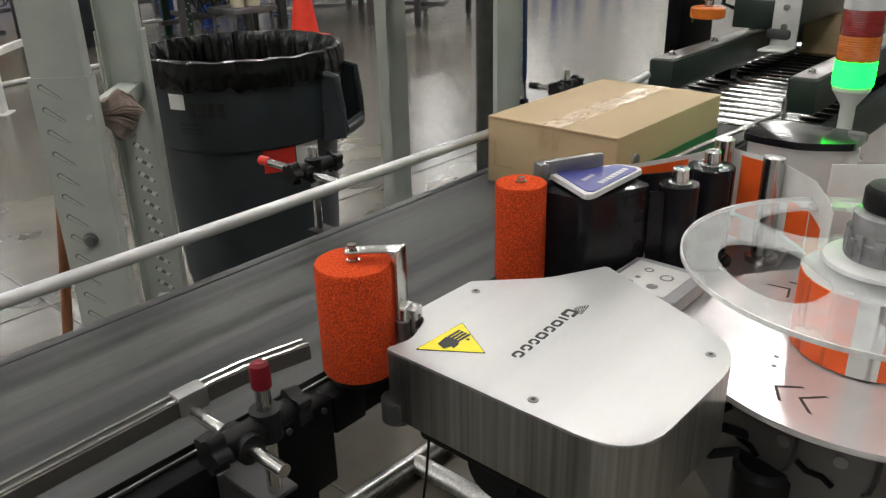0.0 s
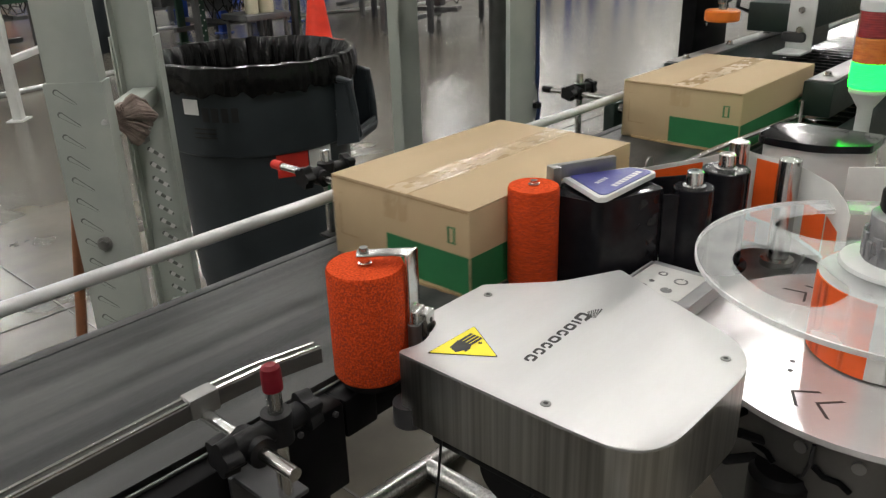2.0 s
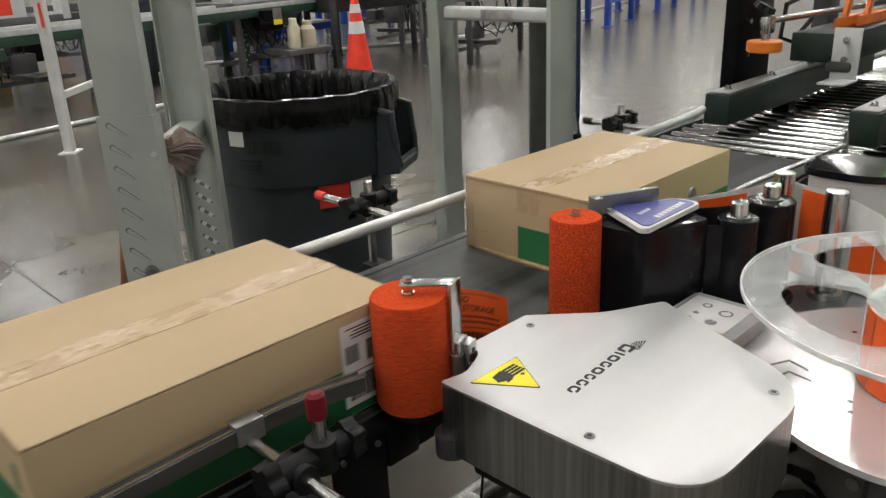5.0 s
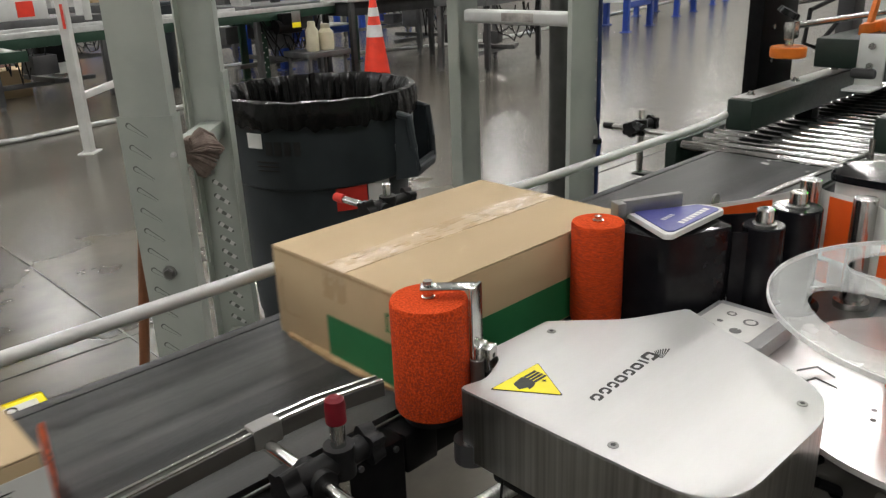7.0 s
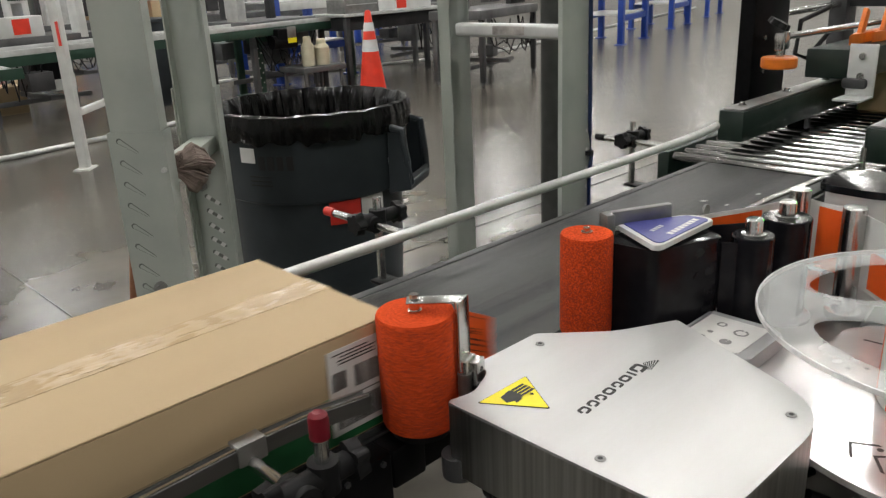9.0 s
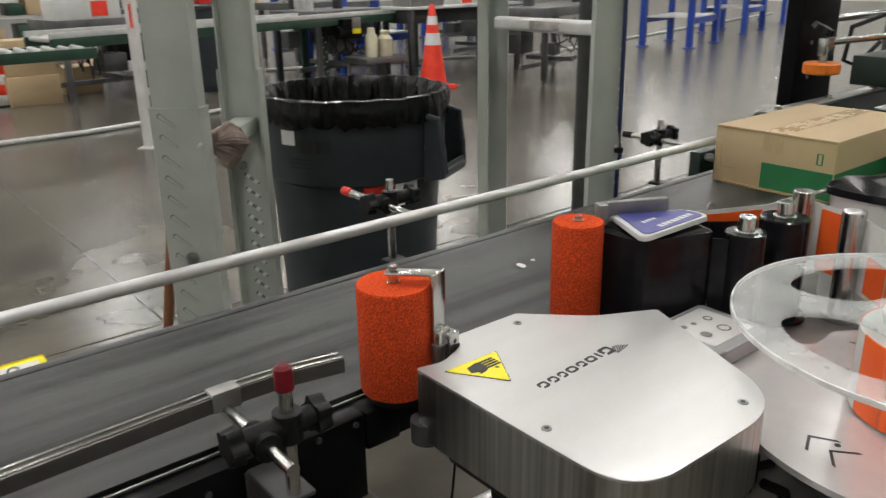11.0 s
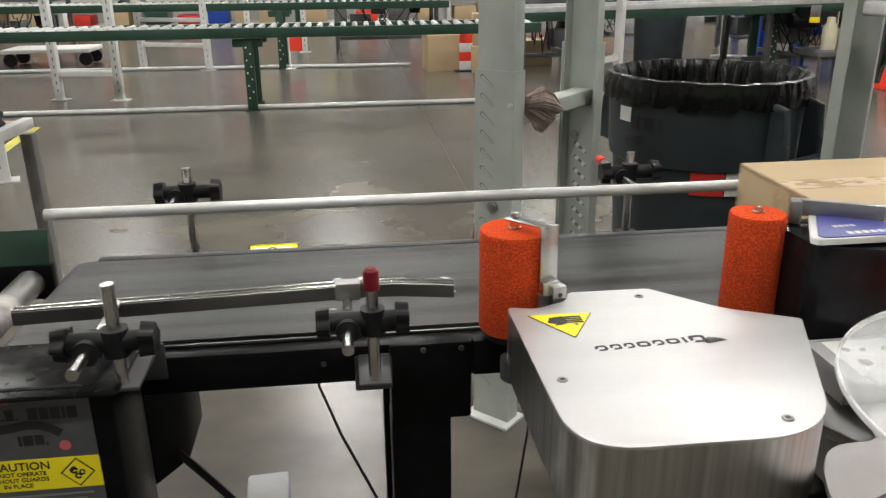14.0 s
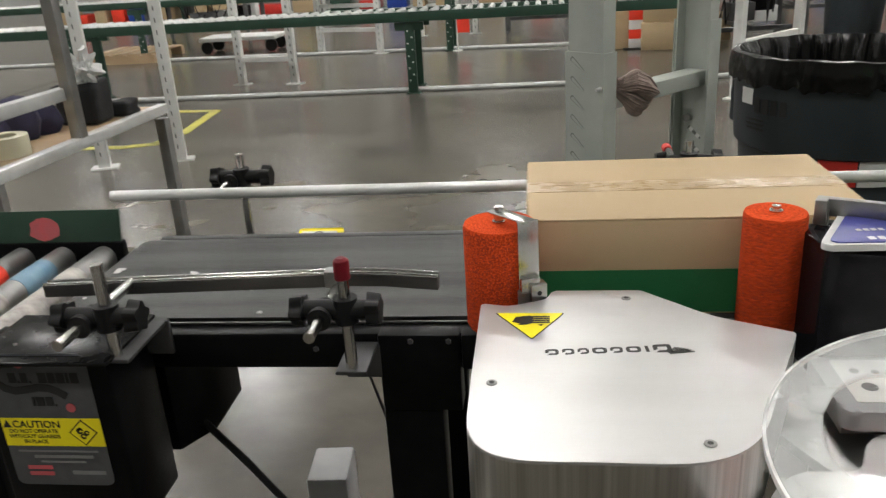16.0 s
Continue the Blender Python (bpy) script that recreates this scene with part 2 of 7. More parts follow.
def add_prism(bm, outline, z0, z1, bevel=0.0):
    bot = [bm.verts.new((x, y, z0)) for x, y in outline]
    top = [bm.verts.new((x, y, z1)) for x, y in outline]
    n = len(outline)
    f = [bm.faces.new(bot[::-1]), bm.faces.new(top)]
    for k in range(n):
        f.append(bm.faces.new((bot[k], bot[(k + 1) % n], top[(k + 1) % n], top[k])))
    if bevel:
        edges = [e for e in f[1].edges]
        bmesh.ops.bevel(bm, geom=edges, offset=bevel, segments=2, affect="EDGES", profile=0.5)
    return bm


def add_tube(bm, pts, r, seg=10):
    pts = [Vector(p) for p in pts]
    rings = []
    for i, p in enumerate(pts):
        d = (pts[min(i + 1, len(pts) - 1)] - pts[max(i - 1, 0)]).normalized()
        side = d.cross(Vector((0, 0, 1)))
        side = side.normalized() if side.length > 1e-3 else Vector((1, 0, 0))
        up = side.cross(d)
        rings.append([bm.verts.new(p + r * (math.cos(2 * math.pi * k / seg) * side + math.sin(2 * math.pi * k / seg) * up)) for k in range(seg)])
    for lo, hi in zip(rings, rings[1:]):
        for k in range(seg):
            bm.faces.new((lo[k], lo[(k + 1) % seg], hi[(k + 1) % seg], hi[k]))
    bm.faces.new(rings[0][::-1])
    bm.faces.new(rings[-1])
    return bm


def add_band(bm, plan, z0, z1, thick=0.0006):
    """An upright strip of some thickness that follows a line in plan."""
    pts = [Vector(p) for p in plan]
    rows = []
    for i, p in enumerate(pts):
        d = (pts[min(i + 1, len(pts) - 1)] - pts[max(i - 1, 0)]).normalized()
        n = Vector((-d.y, d.x)) * thick / 2
        rows.append([bm.verts.new((*(p + n), z0)), bm.verts.new((*(p + n), z1)), bm.verts.new((*(p - n), z1)), bm.verts.new((*(p - n), z0))])
    for a, b in zip(rows, rows[1:]):
        for k in range(4):
            bm.faces.new((a[k], a[(k + 1) % 4], b[(k + 1) % 4], b[k]))
    bm.faces.new(rows[0])
    bm.faces.new(rows[-1][::-1])
    return bm


def mesh_of(name, bm, mat, smooth=35):
    bmesh.ops.recalc_face_normals(bm, faces=bm.faces)
    me = bpy.data.meshes.new(name)
    bm.to_mesh(me)
    bm.free()
    me.materials.append(mat)
    if smooth:
        me.shade_smooth()
        me.set_sharp_from_angle(angle=radians(smooth))
    return me


def part(name, bm, mat, parent, label="", smooth=35):
    ob = new(name, mesh_of(name, bm, mat, smooth))
    if parent:
        ob.parent = parent
    if label:
        ob["label"] = label
    return ob


def share(name, me, m, parent):
    ob = new(name, me)
    ob.parent = parent
    ob.matrix_basis = m
    return ob


def thing(name, label, category, group="", kind="", at=(0, 0, 0)):
    ob = new(name)
    ob.empty_display_size = 0.05
    ob.location = at
    return tagged(ob, label, category, group, kind)


def solid(name, bm, mat, label, category, group="", kind="", smooth=35):
    return tagged(part(name, bm, mat, None, "", smooth), label, category, group, kind)


def bm_new():
    return bmesh.new()


def lettering(name, text, size, m, mat, parent, spacing=1.0):
    """Words in the built-in font as a thin mesh, at the pose m."""
    cu = bpy.data.curves.new(name, "FONT")
    cu.body, cu.size, cu.extrude, cu.align_x, cu.align_y = text, size, 0.0001, "CENTER", "CENTER"
    cu.space_character = spacing
    cu.resolution_u = 3
    cu.offset = size * 0.018
    tmp = bpy.data.objects.new(name, cu)
    me = bpy.data.meshes.new_from_object(tmp)
    bpy.data.objects.remove(tmp)
    me.name = name
    me.materials.clear()
    me.materials.append(mat)
    ob = new(name, me)
    ob.parent = parent
    ob.matrix_basis = m
    return ob


def flat(bm, pts, m, thick=0.0003):
    """A thin flat shape with the given outline, laid at the pose m."""
    lo = [bm.verts.new(m @ Vector((x, y, 0))) for x, y in pts]
    hi = [bm.verts.new(m @ Vector((x, y, thick))) for x, y in pts]
    n = len(pts)
    bm.faces.new(lo[::-1])
    bm.faces.new(hi)
    for k in range(n):
        bm.faces.new((lo[k], lo[(k + 1) % n], hi[(k + 1) % n], hi[k]))
    return bm


def rect(w, h, x=0.0, y=0.0):
    return [(x - w / 2, y - h / 2), (x + w / 2, y - h / 2), (x + w / 2, y + h / 2), (x - w / 2, y + h / 2)]


def ring_outline(cx, cy, r, a0, a1, n):
    return [(cx + r * math.cos(radians(a0 + (a1 - a0) * k / n)), cy + r * math.sin(radians(a0 + (a1 - a0) * k / n))) for k in range(n + 1)]


def rounded(outline, radii, n=6):
    """Round the corners of a plan outline."""
    out = []
    m = len(outline)
    for k in range(m):
        p, a, b = Vector(outline[k]), Vector(outline[k - 1]), Vector(outline[(k + 1) % m])
        r = radii[k]
        if r <= 0:
            out.append(tuple(p))
            continue
        u, w = (a - p).normalized(), (b - p).normalized()
        r = min(r, (a - p).length * 0.48, (b - p).length * 0.48)
        s, e = p + u * r, p + w * r
        for i in range(n + 1):
            t = i / n
            out.append(tuple((1 - t) ** 2 * s + 2 * t * (1 - t) * p + t * t * e))
    return out


# ---- the hall ----
def build_hall():
    bm = bm_new()
    add_box(bm, (6, 8, -0.1), (44, 40, 0.2))
    solid("floor", bm, CONCRETE, "polished dark grey concrete warehouse floor with joints", "floor", kind="structure", smooth=0)
    floor = bpy.data.objects["floor"]
    for x in (-5.65, 0.455):
        j = bm_new()
        add_box(j, (x, 8, 0.0012), (0.007, 39, 0.0024))
        part("joint", j, JOINT, floor, smooth=0)
    for y in (2.45,):
        j = bm_new()
        add_box(j, (6, y, 0.0014), (43, 0.006, 0.0024))
        part("joint", j, JOINT, floor, smooth=0)
    for name, c, s in (("wall_north", (6, 28.1, 4), (44, 0.2, 8)), ("wall_south", (6, -12.1, 4), (44, 0.2, 8)),
                       ("wall_west", (-16.1, 8, 4), (0.2, 40, 8)), ("wall_east", (28.1, 8, 4), (0.2, 40, 8))):
        bm = bm_new()
        add_box(bm, c, s)
        solid(name, bm, WALLPAINT, "pale painted warehouse wall far behind", "wall", kind="structure", smooth=0)
    bm = bm_new()
    add_box(bm, (6, 8, 8.1), (44.4, 40.4, 0.2))
    solid("ceiling", bm, CEILPAINT, "white corrugated roof deck high overhead", "ceiling", kind="structure", smooth=0)


def build_lights():
    first = None
    # lights are out of view; two eastmost columns added to brighten the east wall
    for ix in range(8):
        for iy in range(5):
            m = pose(-11.8 + ix * 5.6, -2.6 + iy * 5.6, 7.3)
            if first is None:
                first = thing("ceiling_light", "long white high-bay ceiling light, switched on", "ceiling light", "high-bay lights")
                f = bm_new()
                add_box(f, (0, 0, 0.05), (1.26, 0.46, 0.08), bevel=0.01)
                for sx in (-0.5, 0.5):
                    add_cyl(f, (sx, 0, 0.09), (sx, 0, 0.705), 0.006, seg=8)
                part("housing", f, WHITEPAINT, first)
                d = bm_new()
                add_box(d, (0, 0, -0.001), (1.2, 0.4, 0.018))
                part("diffuser", d, LAMPGLOW, first, "glowing white diffuser", smooth=0)
                first.matrix_basis = m
            else:
                copy_thing(first, m)


# ---- belt conveyor ----
def build_belt():
    c = thing("belt_conveyor", "black belt conveyor with a worn dark rubber belt", "conveyor")
    b = bm_new()
    # belt loop: flat top with rounded ends
    prof = []
    for k in range(9):
        a = radians(90 + 180 * k / 8)
        prof.append((-0.645 + 0.035 * math.cos(a), 0.778 + 0.035 * math.sin(a)))
    for k in range(9):
        a = radians(-90 + 180 * k / 8)
        prof.append((1.345 + 0.035 * math.cos(a), 0.778 + 0.035 * math.sin(a)))
    lo = [b.verts.new((x, 0.278, z)) for x, z in prof]
    hi = [b.verts.new((x, 0.596, z)) for x, z in prof]
    n = len(prof)
    for k in range(n):
        b.faces.new((lo[k], lo[(k + 1) % n], hi[(k + 1) % n], hi[k]))
    b.faces.new(lo)
    b.faces.new(hi)
    part("belt", b, BELT, c, "dark grey rubber belt with lengthwise streaks of wear and painted reflection", smooth=25)
    f = bm_new()
    add_box(f, (0.30, 0.255, 0.781), (2.03, 0.03, 0.052), bevel=0.003)
    part("side_rail", f, BLACKPAINT, c, "black enamelled side channel")
    f = bm_new()
    add_box(f, (0.36, 0.2680, 0.8095), (1.96, 0.004, 0.004), bevel=0.001)
    part("wear_strip", f, RAILSTEEL, c, "thin bright steel edge strip")
    f = bm_new()
    add_box(f, (0.36, 0.609, 0.782), (1.98, 0.020, 0.064), bevel=0.004)
    part("side_rail", f, MACHINEDARK, c, "dark far side channel")
    for x0, x1, z0 in ((-0.165, -0.055, 0.694), (-0.055, -0.004, 0.757)):
        f = bm_new()
        add_box(f, ((x0 + x1) / 2, 0.252, (z0 + 0.808) / 2), (x1 - x0 - 0.002, 0.04, 0.808 - z0), bevel=0.003)
        part("gusset", f, BLACKPAINT, c, "black gusset plate")
    for x, y in ((-0.124, 0.258), (-0.124, 0.60), (1.15, 0.258), (1.15, 0.60)):
        f = bm_new()
        add_box(f, (x, y, 0.356), (0.082, 0.045, 0.69), bevel=0.004)
        add_box(f, (x, y, 0.006), (0.12, 0.1, 0.012), bevel=0.003)
        part("leg", f, BLACKPAINT, c, "square black enamel leg")
    f = bm_new()
    add_box(f, (-0.124, 0.43, 0.2), (0.05, 0.30, 0.05), bevel=0.004)
    part("stretcher", f, BLACKPAINT, c)
    bolt = bm_new()
    add_cyl(bolt, (0, 0, 0), (0, -0.004, 0), 0.0038, seg=6)
    me = mesh_of("bolt", bolt, MACHINEDARK)
    for x, z in ((-0.25, 0.785), (-0.07, 0.80), (-0.12, 0.80), (0.3, 0.785), (0.6, 0.785)):
        share("bolt", me, pose(x, 0.2405 if x < -0.2 or x > 0 else 0.2325, z), c)
    # discharge end cross plate and motor
    f = bm_new()
    add_prism(f, [(-0.575, 0.285), (-0.495, 0.285), (-0.461, 0.343), (-0.461, 0.458), (-0.575, 0.458)], 0.588, 0.782)
    part("drive_housing", f, BLACKPAINT, c, "black motor drive housing under the belt")
    f = bm_new()
    add_tube(f, [(-0.492, 0.33, 0.655), (-0.484, 0.33, 0.625), (-0.463, 0.33, 0.595), (-0.414, 0.33, 0.532), (-0.367, 0.33, 0.465), (-0.30, 0.34, 0.36), (-0.235, 0.37, 0.22), (-0.20, 0.42, 0.08), (-0.17, 0.55, 0.012), (-0.13, 0.75, 0.01)], 0.006)
    part("power_cable", f, BLACKPLASTIC, c, "thick black power cable")
    f = bm_new()
    add_tube(f, [(-0.30, 0.63, 0.755), (-0.297, 0.636, 0.65), (-0.282, 0.635, 0.527), (-0.245, 0.60, 0.44), (-0.197, 0.56, 0.353), (-0.11, 0.50, 0.18), (-0.03, 0.46, 0.03), (0.02, 0.45, 0.006)], 0.0028, 8)
    part("wire", f, BLACKPLASTIC, c, "thin black wire hanging to the floor")
    return c


# place of each scrap on the belt at 12 s, and its size
SCRAP_PLACES = [(0.203, 0.446, 0.013), (0.238, 0.454, 0.006), (0.367, 0.434, 0.011), (0.369, 0.382, 0.009), (0.485, 0.368, 0.007), (0.195, 0.342, 0.006), (0.522, 0.288, 0.008)]


def build_scraps():
    rnd = random.Random(4)
    made = []
    for x, y, size in SCRAP_PLACES:
        f = bm_new()
        pts = [(size * rnd.uniform(0.45, 1) * math.cos(a), 0.75 * size * rnd.uniform(0.45, 1) * math.sin(a)) for a in (0, 0.7, 1.4, 2.3, 3.0, 3.7, 4.6, 5.5)]
        flat(f, pts, pose(0, 0, 0.001, rnd.uniform(-8, 8), rnd.uniform(-8, 8), rnd.uniform(0, 360)), 0.0006)
        made.append(solid("paper_scrap", f, PAPER, "small torn white paper scrap on the belt", "scrap", "scraps on the belt"))
    return made


def build_control_box():
    c = thing("control_box", "black control box with a grey maker's plate on its front", "control box")
    f = bm_new()
    add_box(f, (-0.572, 0.187, 0.70), (0.178, 0.115, 0.262), bevel=0.006)
    part("housing", f, BLACKPAINT, c, "glossy black sheet-steel housing")
    f = bm_new()
    add_box(f, (-0.565, 0.178, 0.833), (0.19, 0.135, 0.006), bevel=0.002)
    part("top_plate", f, GLOSSBLACK, c, "glossy scuffed black top plate")
    f = bm_new()
    add_box(f, (-0.60, 0.19, 0.30), (0.08, 0.08, 0.575), bevel=0.004)
    add_box(f, (-0.60, 0.19, 0.006), (0.12, 0.12, 0.012), bevel=0.003)
    part("leg", f, BLACKPAINT, c)
    front = lambda x, z, d=0.0: pose(-0.576 + x, 0.1285 - d, 0.741 + z, 90, 0, 0)
    f = bm_new()
    flat(f, rounded(rect(0.136, 0.196), [0.013] * 4), front(0, 0))
    plate = part("maker_plate", f, PLATEGREY, c, "brushed grey plate with black marks")
    f = bm_new()
    flat(f, rect(0.136, 0.042), front(0, -0.016, 0.0004))
    part("caution_band", f, YELLOW, plate, "yellow caution band with black lettering")
    # maker's name as plain bars
    for x0, z, widths, h in ((-0.040, 0.064, (0.010, 0.003, 0.009, 0.003), 0.014), (0.000, 0.064, (0.011, 0.010, 0.011, 0.004, 0.011), 0.015), (-0.016, 0.030, (0.004, 0.011, 0.010, 0.003), 0.013)):
        f = bm_new()
        x = x0
        for w in widths:
            flat(f, rect(w, h if w > 0.0035 else 0.003, x + w / 2, 0 if w > 0.0035 else -h * 0.4), front(0, z, 0.0008))
            x += w + 0.0016
        part("name_bar", f, INK, plate, "dark plain bars in place of a name")
    f = bm_new()
    spine = [(-0.030, 0.084), (-0.044, 0.084), (-0.055, 0.079), (-0.060, 0.069), (-0.058, 0.058), (-0.049, 0.049), (-0.036, 0.045), (-0.020, 0.047), (-0.004, 0.050), (0.010, 0.049), (0.022, 0.044), (0.032, 0.037)]
    lhs, rhs = [], []
    for k, (xa, za) in enumerate(spine):
        p, q = Vector(spine[max(0, k - 1)]), Vector(spine[min(len(spine) - 1, k + 1)])
        d = (q - p).normalized()
        lhs.append((xa - d.y * 0.0055, za + d.x * 0.0055))
        rhs.append((xa + d.y * 0.0055, za - d.x * 0.0055))
    flat(f, lhs + rhs[::-1], front(0, 0, 0.0005))
    part("emblem", f, INK, plate, "black swoosh emblem")
    lettering("lettering", "CAUTION", 0.0145, front(-0.020, -0.0045, 0.001), INK, plate)
    lettering("lettering", "DO NOT OPERATE\nWITHOUT GUARDS\nIN PLACE", 0.0078, front(-0.026, -0.0225, 0.001), INK, plate)
    f = bm_new()
    flat(f, [(0.0195, 0), (0, 0.0195), (-0.0195, 0), (0, -0.0195)], front(0.042, -0.016, 0.0008))
    part("hazard_diamond", f, INK, plate)
    f = bm_new()
    flat(f, [(0.0172, 0), (0, 0.0172), (-0.0172, 0), (0, -0.0172)], front(0.042, -0.016, 0.0012))
    part("hazard_diamond", f, YELLOW, plate)
    f = bm_new()
    for dx, dz, r in ((-0.004, 0.003, 0.0048), (0.005, 0.0, 0.0038), (0.0, -0.005, 0.0042)):
        flat(f, ring_outline(dx, dz, r, 0, 330, 10) + ring_outline(dx, dz, r * 0.45, 330, 0, 10), front(0.042, -0.016, 0.0016))
    flat(f, [(-0.008, 0.004), (-0.0035, 0.0085), (-0.0005, 0.006), (-0.006, 0.001)], front(0.042, -0.016, 0.0016))
    part("hazard_symbol", f, INK, plate)
    f = bm_new()
    flat(f, [(-0.006, -0.0045), (0.006, -0.0045), (0, 0.0065)], front(-0.060, -0.0045, 0.001))
    part("hazard_symbol", f, INK, plate)
    for w, h, x, z in ((0.11, 0.0028, 0.0, -0.045), (0.082, 0.0045, 0.006, -0.0535), (0.062, 0.0028, 0.004, -0.0615), (0.046, 0.006, 0.036, -0.078)):
        f = bm_new()
        flat(f, rect(w, h), front(x, z, 0.0005))
        part("small_print", f, GREYINK, plate)
    for x, z, pts in ((-0.030, -0.070, rect(0.034, 0.006)), (-0.030, -0.0795, rect(0.034, 0.006)), (0.034, 0.021, ring_outline(0, 0, 0.0065, 0, 340, 14)), (-0.022, 0.084, ring_outline(0, 0, 0.0065, 0, 340, 14))):
        f = bm_new()
        flat(f, pts, front(x, z, 0.0011))
        part("red_mark", f, FADEDRED, plate, "faded red printed mark")


def knob_shape(bm, p, d, r):
    """A lobed hand knob at p that faces along d."""
    d = Vector(d).normalized()
    m = Matrix.Translation(p) @ d.to_track_quat("Z", "Y").to_matrix().to_4x4()
    n = 40
    lo, hi = [], []
    for k in range(n):
        a = 2 * math.pi * k / n
        q = r * (1 + 0.16 * math.cos(5 * a))
        lo.append(bm.verts.new(m @ Vector((q * math.cos(a), q * math.sin(a), -0.008))))
        hi.append(bm.verts.new(m @ Vector((0.9 * q * math.cos(a), 0.9 * q * math.sin(a), 0.008))))
    for k in range(n):
        bm.faces.new((lo[k], lo[(k + 1) % n], hi[(k + 1) % n], hi[k]))
    bm.faces.new(lo)
    bm.faces.new(hi)
    return bm


def build_clamp(x, y, rod_y0, rod_y1, label, z_top=0.945, z_rod=0.895, foot=0.80, cap=None, rod_cap=None, side=1, off=0.0):
    """Guide-rail clamp: upright post in a foot, cross block with two knobs, and a rod to the rail."""
    c = thing("rail_clamp", label, "clamp", "guide rail clamps")
    f = bm_new()
    add_cyl(f, (x, y, foot - 0.006), (x, y, z_top), 0.0075, seg=20)
    part("post", f, STEEL, c, "bright steel upright post")
    if cap:
        f = bm_new()
        add_lathe(f, (x, y, z_top - 0.018), [(0.0098, 0), (0.0098, 0.019), (0.009, 0.0235), (0.005, 0.0265)], 20)
        part("cap", f, cap, c, "dark red vinyl cap")
    f = bm_new()
    add_cyl(f, (x - 0.039 + off, y, z_rod), (x + 0.039 + off, y, z_rod), 0.0125, seg=20)
    add_cyl(f, (x, y, z_rod - 0.016), (x, y, z_rod + 0.016), 0.015, seg=20)
    rx = x - 0.018 + off
    add_cyl(f, (rx, y - 0.018, z_rod - 0.006), (rx, y + 0.018, z_rod - 0.006), 0.0145, seg=20)
    part("cross_block", f, BLACKPLASTIC, c, "black plastic cross clamp")
    for sx in (-1, 1):
        f = bm_new()
        knob_shape(f, (x + off + sx * 0.047, y, z_rod), (sx, 0, 0), 0.0185)
        part("knob", f, BLACKPLASTIC, c, "black lobed hand knob")
    f = bm_new()
    add_cyl(f, (rx, rod_y0, z_rod - 0.006), (rx, rod_y1, z_rod - 0.006), 0.0068, seg=18)
    part("rod", f, STEEL, c, "bright steel cross rod")
    if rod_cap:
        f = bm_new()
        add_cyl(f, (rx, rod_y1 - 0.022, z_rod - 0.006), (rx, rod_y1 + 0.003, z_rod - 0.006), 0.0085, seg=18)
        part("rod_cap", f, rod_cap, c, "red vinyl rod cap")
    f = bm_new()
    yb = 0.235 if side < 0 else 0.622
    add_box(f, (x, (y + yb) / 2, foot - 0.008), (0.04, abs(y - yb) + 0.022, 0.006), bevel=0.002)
    add_box(f, (x, yb, foot - 0.03), (0.05, 0.006, 0.05), bevel=0.002)
    part("bracket", f, MACHINEDARK if side < 0 else BLACKPAINT, c, "dark angle bracket")
    return c


